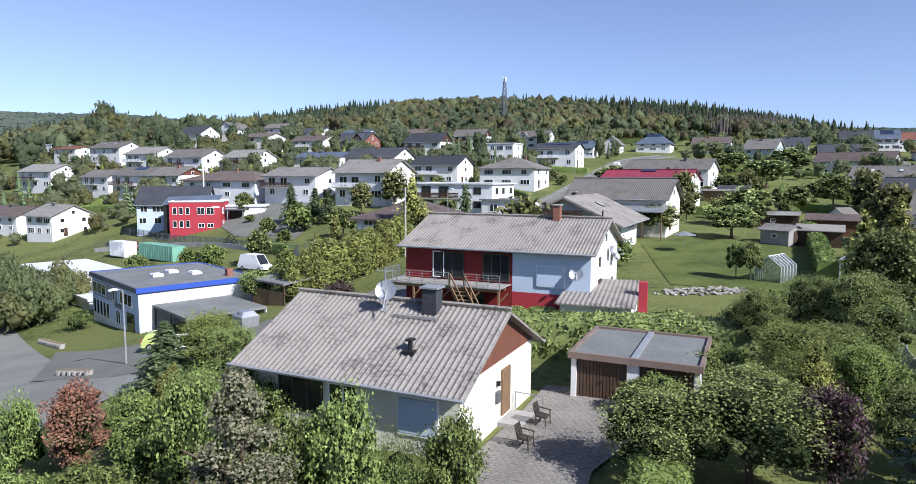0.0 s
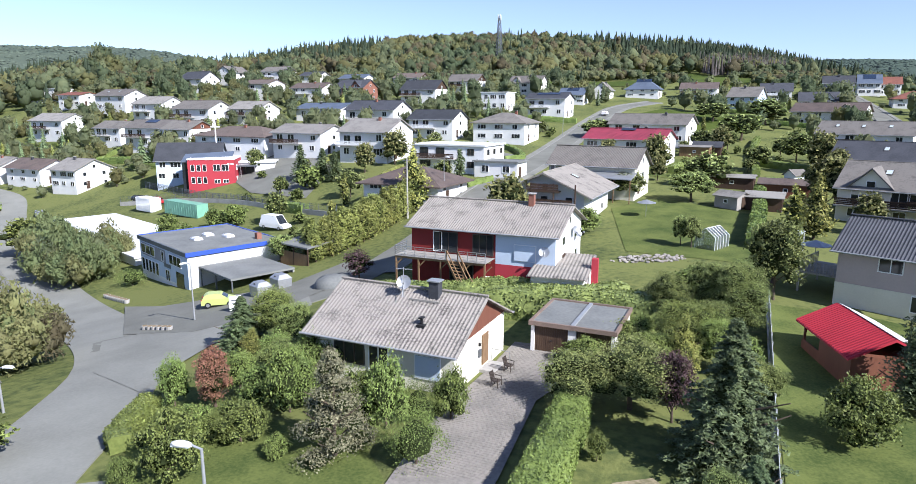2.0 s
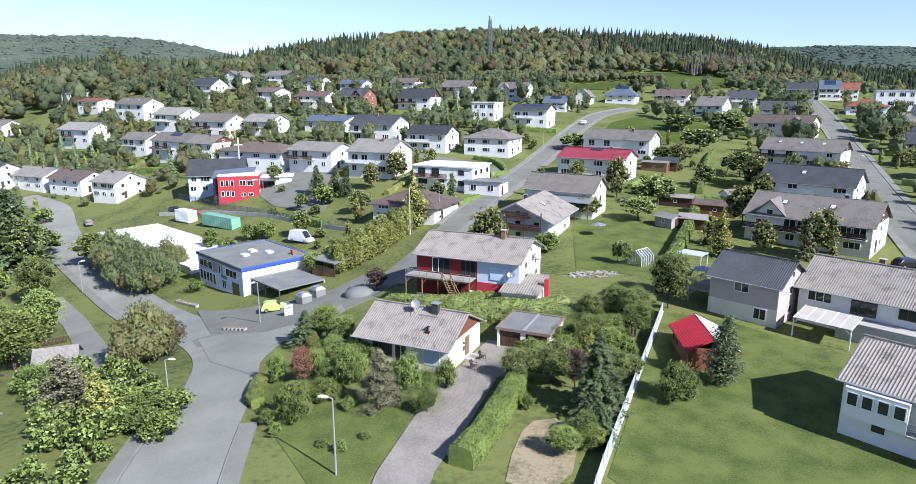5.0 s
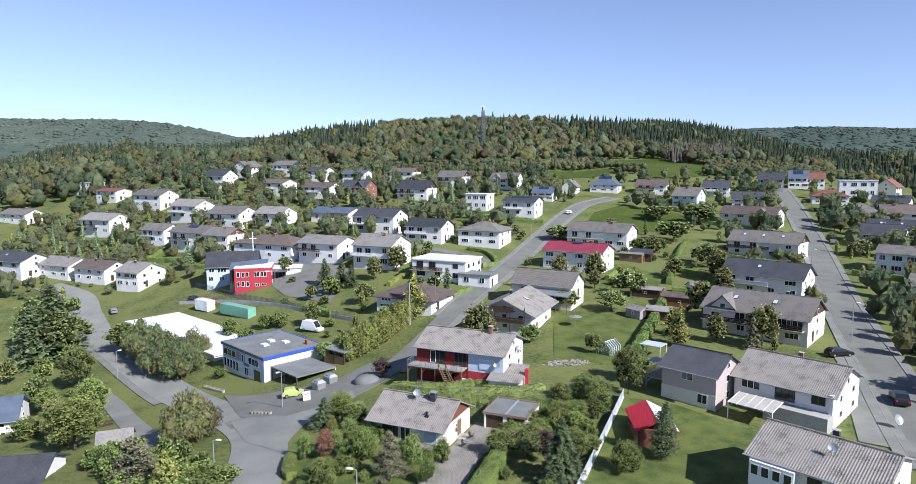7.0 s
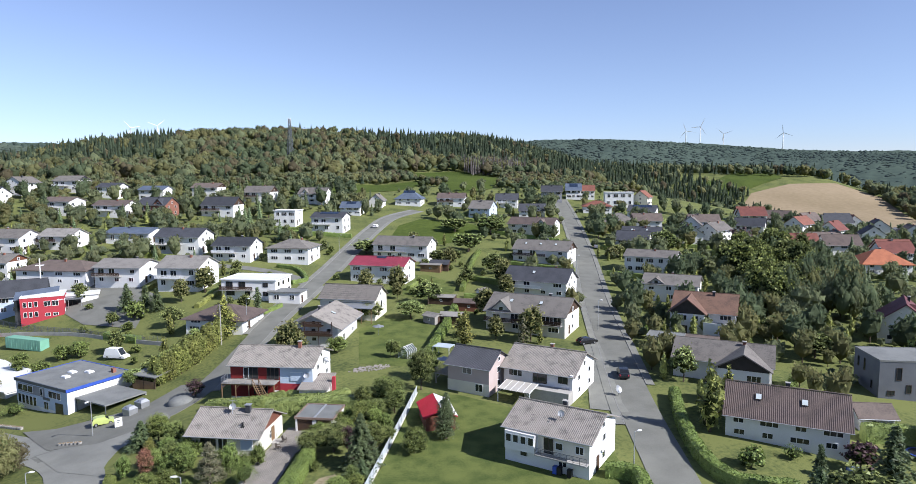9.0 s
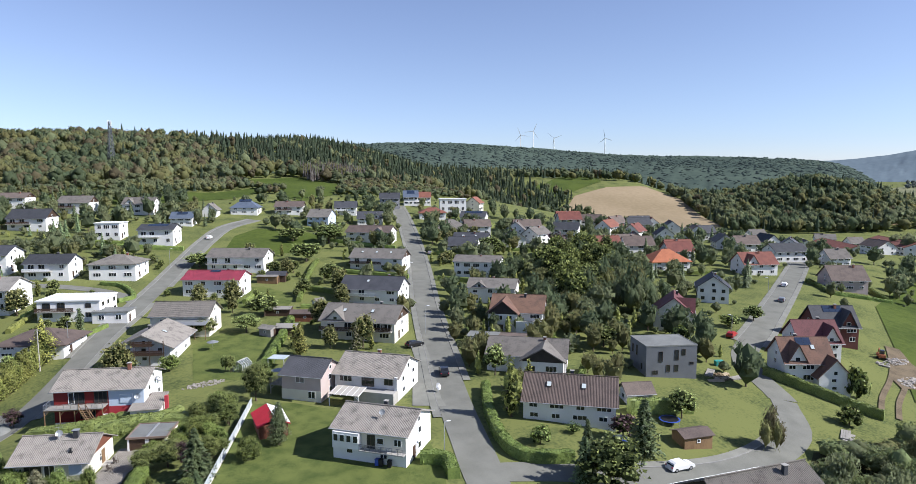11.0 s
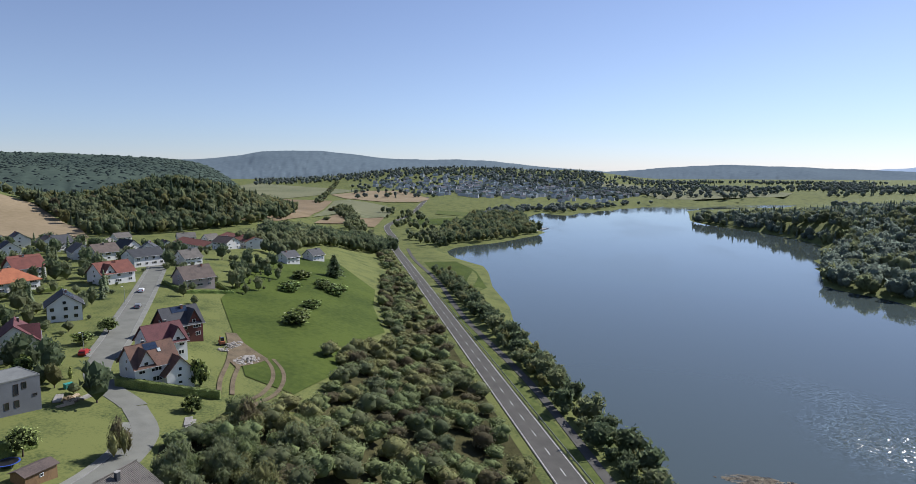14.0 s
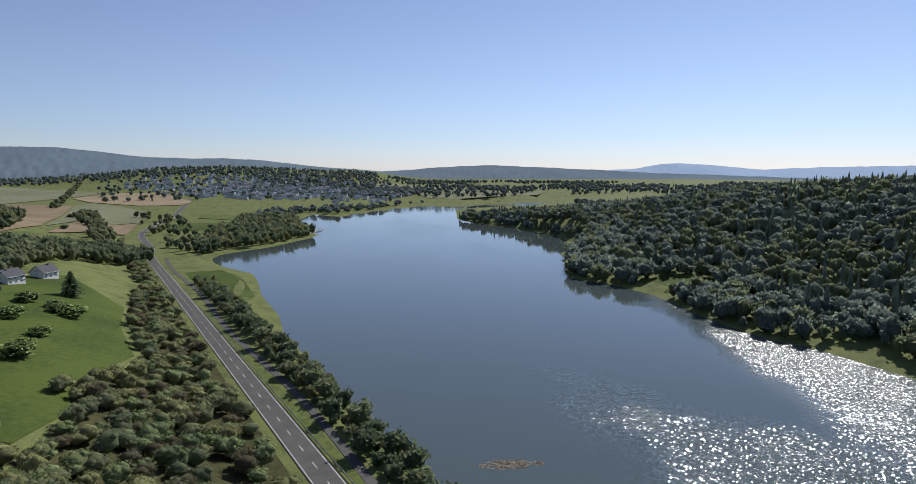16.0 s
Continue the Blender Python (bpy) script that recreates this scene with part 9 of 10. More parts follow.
# ---- far hills, town and wind turbines ----
def ridge(name, eye, points, dist, material, label, depth=500.0, foot=-60.0, rough=5.0, seed=0, step=10.0, gap=24.0):
    """A far wooded ridge: (compass degrees, degrees above level) as seen from eye, at a distance, with a crest of treetops."""
    rng = np.random.default_rng(seed)
    az = np.array([p[0] for p in points])
    el = np.array([p[1] for p in points])
    n = int(math.radians(az[-1] - az[0]) * dist / step)
    a = np.linspace(az[0], az[-1], n)
    q = np.interp(a, az, el)
    k = np.ones(9) / 9
    q = np.convolve(np.pad(q, 4, "edge"), k, "valid")
    top = eye[2] + dist * np.tan(np.radians(q))
    rows, m = [], 14
    for j in range(m + 1):
        u = j / m
        d = dist - depth * (1 - u)
        z = foot + (top - foot) * (u ** 0.8) + np.convolve(rng.normal(0, rough * 0.7, n + 6), np.ones(7) / 7, "valid") * (1.0 if j == m else 0.0)
        d2 = d + rng.normal(0, depth * 0.012, n)
        rows.append(np.stack([eye[0] + np.sin(np.radians(a)) * d2, eye[1] + np.cos(np.radians(a)) * d2, z], 1))
    v = np.concatenate(rows)
    f = [(j * n + i, j * n + i + 1, (j + 1) * n + i + 1, (j + 1) * n + i) for j in range(m) for i in range(n - 1)]
    # treetops all over the slope
    count = 0 if not gap else int(math.radians(az[-1] - az[0]) * (dist ** 2 - (dist - depth) ** 2) / 2 / max(gap, 1) ** 2)
    ta, tu = rng.uniform(az[0], az[-1], count), np.sqrt(rng.random(count)) ** 0.8
    tz = foot + (np.interp(ta, a, top) - foot) * tu ** 0.8
    td = dist - depth * (1 - tu)
    c = np.stack([eye[0] + np.sin(np.radians(ta)) * td, eye[1] + np.cos(np.radians(ta)) * td, tz], 1)
    size = rng.uniform(0.3, 0.55, (count, 1, 1)) * gap * (1, 1, 0.42)
    tv = (c[:, None] + OCT[0][None] * size * rng.uniform(0.75, 1.2, (count, 6, 1))).reshape(-1, 3)
    tf = (np.array(OCT[1])[None] + 6 * np.arange(count)[:, None, None]).reshape(-1, 3)
    if count:
        thing("far_treetops", "treetops of the far wooded hills", "woods", Matrix(), mesh("far_treetops", tv, tf.tolist(), material, True), kind="stuff")
    return thing(name, label, "hills", Matrix(), mesh(name, v, f, material, True), kind="structure")


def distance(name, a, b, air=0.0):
    """A far surface with haze put into its colour; air is an added bluish glow."""
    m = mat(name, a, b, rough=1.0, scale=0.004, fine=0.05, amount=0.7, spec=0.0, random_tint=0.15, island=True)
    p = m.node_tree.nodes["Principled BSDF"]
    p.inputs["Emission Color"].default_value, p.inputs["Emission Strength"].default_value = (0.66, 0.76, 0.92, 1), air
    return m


# haze is painted into these ridge colours; the last value adds a glow
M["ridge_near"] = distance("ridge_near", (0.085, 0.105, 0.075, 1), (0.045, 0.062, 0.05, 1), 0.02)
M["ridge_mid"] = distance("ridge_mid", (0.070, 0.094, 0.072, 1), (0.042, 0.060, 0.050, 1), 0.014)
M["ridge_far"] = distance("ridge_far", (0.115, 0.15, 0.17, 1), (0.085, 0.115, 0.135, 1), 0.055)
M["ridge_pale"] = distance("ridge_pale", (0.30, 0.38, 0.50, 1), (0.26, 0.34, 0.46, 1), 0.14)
_w, _e = (0, -52, 35), (-4, -90, 48)
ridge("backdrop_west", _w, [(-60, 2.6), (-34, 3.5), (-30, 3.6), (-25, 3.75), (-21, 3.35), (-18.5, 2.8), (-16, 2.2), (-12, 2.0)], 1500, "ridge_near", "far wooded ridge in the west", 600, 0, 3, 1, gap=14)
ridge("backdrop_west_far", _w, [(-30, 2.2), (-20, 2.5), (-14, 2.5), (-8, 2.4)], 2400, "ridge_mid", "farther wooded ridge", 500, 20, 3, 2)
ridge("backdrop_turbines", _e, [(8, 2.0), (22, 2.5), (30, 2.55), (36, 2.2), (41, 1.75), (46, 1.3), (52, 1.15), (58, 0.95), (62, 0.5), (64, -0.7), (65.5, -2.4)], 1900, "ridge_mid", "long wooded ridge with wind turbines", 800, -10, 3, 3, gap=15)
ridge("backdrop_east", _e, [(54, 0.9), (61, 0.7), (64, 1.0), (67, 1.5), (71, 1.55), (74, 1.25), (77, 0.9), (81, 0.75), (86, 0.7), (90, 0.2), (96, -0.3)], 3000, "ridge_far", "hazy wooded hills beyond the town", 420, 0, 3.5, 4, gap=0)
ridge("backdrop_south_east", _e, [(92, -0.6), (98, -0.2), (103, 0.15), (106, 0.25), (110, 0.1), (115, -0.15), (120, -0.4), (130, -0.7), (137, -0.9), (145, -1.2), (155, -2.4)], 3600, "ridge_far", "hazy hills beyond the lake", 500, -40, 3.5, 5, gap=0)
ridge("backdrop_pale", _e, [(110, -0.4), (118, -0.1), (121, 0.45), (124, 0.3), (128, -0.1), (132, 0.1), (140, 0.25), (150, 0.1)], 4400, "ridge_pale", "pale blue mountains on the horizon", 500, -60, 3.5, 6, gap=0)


def far_town(n, seed):
    """Small far houses: walls under pitched roofs, in one mesh."""
    rng = random.Random(seed)
    v, f, mi = [], [], []
    for _ in range(n):
        deg = rng.triangular(75, 99.5, 88)
        a = radians(deg)
        d = rng.triangular(1320 + 420 * max(0.0, (82 - deg) / 7), 2200 - 30 * max(0.0, deg - 92), 1560 + 300 * max(0.0, (82 - deg) / 7))
        x, y = _e[0] + math.sin(a) * d, _e[1] + math.cos(a) * d
        z = ground_z(x, y)
        w, l, h, r = rng.uniform(3.5, 5), rng.uniform(4, 7), rng.uniform(4, 6.5), rng.uniform(2, 3.4)
        c, s = math.cos(a + rng.uniform(-1, 1)), math.sin(a + rng.uniform(-1, 1))
        k = len(v)
        for px, py, pz in ((-l, -w, -5), (l, -w, -5), (l, w, -5), (-l, w, -5), (-l, -w, h), (l, -w, h), (l, w, h), (-l, w, h), (-l, 0, h + r), (l, 0, h + r)):
            v.append((x + c * px - s * py, y + s * px + c * py, z + pz))
        f += [tuple(k + i for i in q) for q in ((0, 1, 5, 4), (1, 2, 6, 9, 5), (2, 3, 7, 6), (3, 0, 4, 8, 7), (4, 5, 9, 8), (6, 7, 8, 9))]
        mi += [0, 0, 0, 0] + [rng.choice((1, 2, 3))] * 2
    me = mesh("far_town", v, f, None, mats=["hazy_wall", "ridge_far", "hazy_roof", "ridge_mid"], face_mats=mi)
    return thing("far_town", "many small white houses of a far town", "town", Matrix(), me, kind="stuff")


# haze and glow are painted into the town's walls and roofs too
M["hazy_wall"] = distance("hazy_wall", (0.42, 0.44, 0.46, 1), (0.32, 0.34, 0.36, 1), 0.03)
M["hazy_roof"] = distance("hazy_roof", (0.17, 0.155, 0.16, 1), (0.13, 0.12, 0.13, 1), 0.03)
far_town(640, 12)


def turbine(az, dist, hub, turn, blade):
    x, y = _e[0] + math.sin(radians(az)) * dist, _e[1] + math.cos(radians(az)) * dist
    ob = thing("wind_turbine", "white wind turbine on the far ridge", "wind turbine", pose(x, y, hub - 110, 0, 0, turn), group="wind turbines")
    part("tower", Shape().tube((0, 0, -70), (0, 0, 110), 3.2, 1.6, 10).done("tower", "plastic_white"), ob)
    part("nacelle", Shape().box(-1.8, -3, 109, 1.8, 6, 112.5).done("nacelle", "plastic_white"), ob)
    for i in range(3):
        a = radians(blade + 120 * i)
        c, s = math.sin(a), math.cos(a)
        v = [(-0.9 * s, -4.2, 111 + 0.9 * c), (0.9 * s, -4.2, 111 - 0.9 * c), (c * 14 + 1.6 * s, -4.2, 111 + s * 14 - 1.6 * c), (c * 46, -4.2, 111 + s * 46), (c * 14 - 1.6 * s, -4.2, 111 + s * 14 + 1.6 * c)]
        v += [(p[0], p[1] + 0.6, p[2]) for p in v]
        part("blade", mesh("blade", v, [(0, 1, 2, 3, 4), (9, 8, 7, 6, 5)] + [(i, (i + 1) % 5 + 0, (i + 1) % 5 + 5, i + 5) for i in range(5)], "plastic_white"), ob)
    return ob


for _az, _dd, _el, _bl in ((37.0, 3300, 3.2, 20), (38.1, 3100, 3.5, 95), (39.9, 3500, 2.9, 50), (44.2, 3300, 2.85, 10), (-8.5, 3300, 3.5, 40), (-6.6, 3200, 3.7, 70)):
    turbine(_az, _dd, 48 + _dd * math.tan(radians(_el)), 180 - _az, _bl)

# lattice mast on the hill
_x, _y = 34.2, 486.4
_z = ground_z(_x, _y) - 4.5
mast = thing("radio_mast", "grey steel lattice radio mast on the hill", "mast", pose(_x, _y, _z, 0, 0, 20))
_s = Shape()
for _i in range(12):
    _q, _q2 = 2.4 - _i * 0.15, 2.4 - (_i + 1) * 0.15
    _a, _b = _i * 3.25, (_i + 1) * 3.25
    for _k in range(4):
        _c = [(1, 1), (-1, 1), (-1, -1), (1, -1)]
        (_ax, _ay), (_bx, _by) = _c[_k], _c[(_k + 1) % 4]
        _s.beam((_ax * _q, _ay * _q, _a), (_ax * _q2, _ay * _q2, _b), 0.34).beam((_ax * _q, _ay * _q, _a), (_bx * _q2, _by * _q2, _b), 0.22).beam((_ax * _q2, _ay * _q2, _b), (_bx * _q2, _by * _q2, _b), 0.2)
part("lattice", _s.done("lattice", "lattice"), mast)
for _k in range(4):
    part("antenna", Shape().box(-0.16, -0.16, 36, 0.16, 0.16, 40).done("antenna", "plastic_white"), mast, m=pose(math.cos(_k * 1.57) * 1.2, math.sin(_k * 1.57) * 1.2, 0))


# ---- street furniture, sheds, cars and garden things ----
def street_lamp(x, y, turn, h=6.0):
    ob = thing("street_lamp", "tall grey steel street lamp with a white head", "street lamp", pose(x, y, ground_z(x, y), 0, 0, turn), group="street lamps")
    part("pole", Shape().tube((0, 0, -0.3), (0, 0, h), 0.09, 0.05, 10).tube((0, 0, h - 0.02), (0.35, 0, h + 0.1), 0.04, 0.04, 8).done("pole", "zinc"), ob)
    v, n = [], 12
    for z, k in ((0.06, 1.0), (0.16, 0.85), (0.22, 0.35)):
        v += [(0.7 + math.cos(6.2832 * i / n) * 0.42 * k, math.sin(6.2832 * i / n) * 0.16 * k, h + z) for i in range(n)]
    f = [tuple(range(n))[::-1], tuple(range(2 * n, 3 * n))] + [(j * n + i, j * n + (i + 1) % n, (j + 1) * n + (i + 1) % n, (j + 1) * n + i) for j in range(2) for i in range(n)]
    hd = part("head", mesh("head", v, f, "plastic_white", True), ob)
    part("lens", Shape().box(0.4, -0.12, h + 0.03, 1.05, 0.12, h + 0.06).done("lens", "clear"), hd)
    return ob


for _x, _y, _t, _h in ((-8.2, 6.6, 170, 6.2), (-26.0, 49.5, 230, 6.0), (-68, 80.5, 40, 6.0), (-28.6, 25.5, 0, 3.0), (46.5, 2.5, 0, 5.8), (78.0, 66.0, -25, 7.5), (104.5, 126, -25, 7), (148, 25.5, 120, 6), (205, 52, 120, 6), (-1.5, 96, -30, 7.5), (32, 178, -30, 7)):
    street_lamp(_x, _y, _t, _h)
pole = thing("concrete_mast", "tall slim concrete power mast", "mast", pose(-7.2, 88.5, ground_z(-7.2, 88.5)))
part("shaft", Shape().tube((0, 0, -0.5), (0, 0, 9.5), 0.16, 0.09, 10).done("shaft", "concrete"), pole)
part("crossbar", Shape().beam((-0.7, 0, 9.2), (0.7, 0, 9.2), 0.08).done("crossbar", "lattice"), pole)

_up = 64.6
car(66.6, 37.0, _up, "car_black", "black estate car parked at the kerb", 4.8, 1.9, 1.7)
car(70.5, 57.8, 5, "car_black", "black saloon parked in a driveway", 4.6)
car(54.5, 223, 66, "car_white", "white saloon parked on the hill street")
car(-25.6, 55.4, 15, "car_lime", "lime green small car in the yard", 3.6, 1.65, 1.5)
car(148.5, 25.8, 20, "car_red", "red estate car beside the street", 4.4)
car(225, 58.5, 25, "car_white", "white van-like car on the street", 4.4)
car(201, 44.5, 25, "car_grey", "dark grey car on the street", 4.3)
car(136, 168, _up, "car_grey", "silver grey car at the kerb", 4.3)
car(79.5, -14.5, -10, "car_white", "white car parked beside the lane", 4.4)
car(-98, 139, 125, "car_grey", "dark car on the village street", 4.3)
car(-70, 135, -35, "car_grey", "dark grey car behind the hall", 4.3)
car(-67, 133, -35, "car_red", "red car behind the hall", 4.3)
car(-73.5, 138, -35, "car_black", "black car behind the hall", 4.3)
car(302, 101, 25, "car_white", "white car on the far street", 4.3)

# fence along the lawn
fence = thing("fence", "pale grey slatted garden fence on a low kerb", "fence", Matrix())
_ln = smooth_line([(9.0, 0.5), (11.5, 6.5), (17.0, 18.5), (23.0, 31.5), (27.0, 40.2)], 2.0)
_pm = Shape().box(-0.05, -0.05, -0.3, 0.05, 0.05, 1.55).done("post", "zinc")
for _a, _b in zip(_ln, _ln[1:]):
    _z0, _z1 = ground_z(_a.x, _a.y), ground_z(_b.x, _b.y)
    part("post", _pm, fence, m=pose(_a.x, _a.y, _z0))
    part("kerb_board", Shape().beam((_a.x, _a.y, _z0 + 0.08), (_b.x, _b.y, _z1 + 0.08), 0.24, 0.34).done("kerb_board", "pale_concrete"), fence)
    for _k in range(7):
        _q = 0.34 + _k * 0.17
        part("slat", Shape().beam((_a.x, _a.y, _z0 + _q), (_b.x, _b.y, _z1 + _q), 0.03, 0.155).done("slat", "fence_strip"), fence)


def hut(x, y, turn, l, w, h, rise, wall, roof, name, label, cat, z=None, windows=1, open_front=False):
    """A small hut with boarded walls and a gable roof."""
    ob = thing(name, label, cat, pose(x, y, ground_z(x, y) if z is None else z, 0, 0, turn))
    if open_front:
        part("wall", Shape().box(-l / 2, -w / 2, -0.4, l * 0.1, w / 2, h).done("wall", wall), ob)
        for sx in (l * 0.45,):
            for sy in (-w / 2 + 0.1, w / 2 - 0.1):
                part("post", Shape().box(sx - 0.07, sy - 0.07, -0.4, sx + 0.07, sy + 0.07, h).done("post", wall), ob)
        for s in (-1, 1):
            part("parapet", Shape().box(l * 0.1, min(s * w / 2, s * (w / 2 - 0.08)), -0.4, l * 0.48, max(s * w / 2, s * (w / 2 - 0.08)), 0.8).done("parapet", wall), ob)
    else:
        part("wall", mesh("wall", *gable_walls(l, w, h, h + rise, -0.6), wall), ob)
        part("door", Shape().box(l / 2 + 0.01, -0.45, 0, l / 2 + 0.06, 0.45, min(1.9, h - 0.1)).done("door", "dark_wood"), ob)
    part("roof", mesh("roof", *gable_roof(l, w, h, h + rise, 0.35, 0.3, 0.1), roof), ob)
    for i in range(windows):
        window(ob, -l / 2 + l * (i + 0.5) / windows * (0.6 if open_front else 1), -w / 2 - 0.02, h * 0.42, 0, 0.7, 0.6)
    return ob


gz = hut(26.9, 27.3, 84, 7.0, 4.6, 2.1, 1.1, "red_wood", "red_cloth", "garden_pavilion", "wooden garden pavilion with a bright red roof", "pavilion", open_front=True)
for _i in range(26):
    for _s in (-1, 1):
        _xx = -3.75 + _i * 0.3
        part("roof_rib", Shape().beam((_xx, 0, 3.34), (_xx, _s * 2.62, 2.08), 0.06, 0.05).done("roof_rib", "red_cloth"), gz)
# white panel laid over the red slope to paint the sun's glare on it
part("roof_sheet", mesh("roof_sheet", [(-3.7, -0.1, 3.4), (3.7, -0.1, 3.4), (3.7, -2.66, 2.16), (-3.7, -2.66, 2.16), (-3.7, -0.1, 3.36), (3.7, -0.1, 3.36), (3.7, -2.66, 2.12), (-3.7, -2.66, 2.12)], [(0, 3, 2, 1), (4, 5, 6, 7), (0, 1, 5, 4), (1, 2, 6, 5), (2, 3, 7, 6), (3, 0, 4, 7)], "plastic_white"), gz, "white sheet over one roof slope")
hut(62.5, 146.5, -30, 6.5, 4.2, 2.3, 1.1, "dark_wood", "roof_dark", "garden_shed", "dark brown wooden garden shed with a pitched roof", "shed")
hut(50.5, 103, -30, 7.0, 4.0, 2.0, 0.4, "dark_wood", "roof_light", "garden_shed", "low dark shed with a pale roof", "shed")
hut(55.5, 94, -30, 8.0, 4.0, 2.2, 0.7, "red_wood", "roof_brown", "garden_shed", "long brown wooden shed in a garden", "shed")
hut(47.0, 83.5, -30, 5.0, 4.0, 2.0, 0.6, "dark_wood", "roof_light", "garden_shed", "grey-roofed garden shed beside a hedge", "shed")
hut(42.5, 84.5, -60, 4.0, 3.0, 1.9, 0.6, "grey_wood", "roof_light", "garden_shed", "small grey garden shed beside a hedge", "shed")
hut(63.5, 106.5, 20, 3.0, 2.4, 1.9, 0.8, "frame_white", "roof_grey", "play_house", "small white garden play house", "play house")
hut(-46.0, 36.0, 20, 4.2, 3.4, 2.1, 1.2, "grey_wood", "roof_light", "garden_shed", "small grey garden hut with a pitched roof", "shed")
hut(88.5, -9.5, -15, 5.5, 3.6, 2.0, 0.6, "wood", "roof_brown", "garden_shed", "low wooden shed with a shingle roof", "shed")
hut(59.0, 145.0, -34, 7, 3.2, 2.4, 0.3, "wood", "roof_light", "garage", "small timber-fronted garage beside a house", "garage")
gh = thing("greenhouse", "small glass greenhouse with a white frame", "greenhouse", pose(30.3, 61.0, ground_z(30.3, 61), 0, 0, 40))
part("glazing", mesh("glazing", *gable_walls(3.2, 2.4, 1.5, 2.4, -0.2), "panes"), gh)
_s = Shape()
for _i in range(6):
    _xx = -1.6 + _i * 0.64
    _s.beam((_xx, -1.22, 0), (_xx, -1.22, 1.5), 0.05).beam((_xx, 1.22, 0), (_xx, 1.22, 1.5), 0.05).beam((_xx, -1.22, 1.5), (_xx, 0, 2.42), 0.05).beam((_xx, 1.22, 1.5), (_xx, 0, 2.42), 0.05)
part("frame", _s.beam((-1.6, 0, 2.42), (1.6, 0, 2.42), 0.06).done("frame", "frame_white"), gh)
tent = thing("garden_canopy", "white metal garden canopy with a flat translucent roof", "canopy", pose(37.6, 59.0, ground_z(37.6, 59), 0, 0, -40))
part("roof", Shape().box(-1.9, -1.6, 2.2, 1.9, 1.6, 2.3).done("roof", "clear"), tent)
for _x in (-1.8, 1.8):
    for _y in (-1.5, 1.5):
        part("post", Shape().box(_x - 0.05, _y - 0.05, -0.3, _x + 0.05, _y + 0.05, 2.2).done("post", "frame_white"), tent)


def parasol(x, y, z, r=1.4):
    ob = thing("parasol", "pale grey open garden parasol", "parasol", pose(x, y, z))
    part("pole", Shape().tube((0, 0, 0), (0, 0, 2.3), 0.03).done("pole", "steel"), ob)
    n = 8
    v = [(0, 0, 2.5)] + [(math.cos(6.2832 * i / n) * r, math.sin(6.2832 * i / n) * r, 2.05) for i in range(n)]
    v += [(a, b, c - 0.03) for a, b, c in v]
    f = [(0, 1 + i, 1 + (i + 1) % n) for i in range(n)] + [(n + 1, n + 2 + (i + 1) % n, n + 2 + i) for i in range(n)] + [(1 + i, n + 2 + i, n + 2 + (i + 1) % n, 1 + (i + 1) % n) for i in range(n)]
    part("canopy", mesh("canopy", v, f, "tin"), ob)
    return ob


parasol(33.6, 45.4, ground_z(33.6, 45.4) + 2.0)
parasol(27.5, 78, ground_z(27.5, 78))


def stones(name, label, x, y, rx, ry, n, size, m, seed, kind="stuff"):
    """A heap of uneven stones in one mesh."""
    rng = np.random.default_rng(seed)
    V, Fc, k = [], [], 0
    cv, cf = ICO1
    for _ in range(n):
        a, q = rng.uniform(0, 6.28), math.sqrt(rng.random())
        px, py = x + math.cos(a) * q * rx, y + math.sin(a) * q * ry
        s = size * rng.uniform(0.4, 1.2)
        V.append(cv * (1 + rng.uniform(-0.3, 0.3, (len(cv), 1))) * s * np.array([1, 1, 0.6]) + (px, py, ground_z(px, py) + s * 0.3 + (1 - q) * size))
        Fc += [tuple(i + k for i in f) for f in cf]
        k += len(cv)
    return thing(name, label, "stones", Matrix(), mesh(name, np.concatenate(V).tolist(), Fc, m), kind=kind)


stones("rubble", "heap of pale broken building rubble on grass", 21.5, 56.5, 4.2, 1.6, 160, 0.22, "stone", 3)
stones("rubble", "heap of pale stones beside a dirt track", 171, -8.5, 5, 3, 110, 0.5, "stone", 4)
stones("rubble", "row of pale stones beside a dirt track", 180, 1, 7, 2, 70, 0.5, "stone", 5)
stones("rubble", "pale gravel heap at a building site", 120.5, 8.0, 2.5, 2, 60, 0.3, "soil", 6)
for _i, (_x, _y, _t) in enumerate(((121.5, -18.5, 20), (122.5, -17.4, 26), (124.0, 6.5, -10), (119.5, 10.5, 30))):
    _tm = thing("timber_stack", "stack of pale sawn timber on the ground", "timber", pose(_x, _y, ground_z(_x, _y), 0, 0, _t))
    for _k in range(8):
        part("plank", Shape().box(-2.4, -0.8 + 0.4 * (_k % 4), 0.02 + 0.2 * (_k // 4), 2.4, -0.44 + 0.4 * (_k % 4), 0.2 + 0.2 * (_k // 4)).done("plank", "grey_wood"), _tm)
_ex = thing("mini_excavator", "small orange excavator standing on soil", "excavator", pose(180, 3.6, ground_z(180, 3.6), 0, 0, 40))
for _y in (-0.75, 0.75):
    part("track", Shape().box(-1.1, _y - 0.2, 0, 1.1, _y + 0.2, 0.5).done("track", "black"), _ex)
part("body", Shape().box(-1.1, -0.8, 0.55, 0.7, 0.8, 1.3).done("body", "roof_orange"), _ex)
part("cab", Shape().box(-0.4, -0.6, 1.3, 0.6, 0.4, 2.4).done("cab", "glass"), _ex)
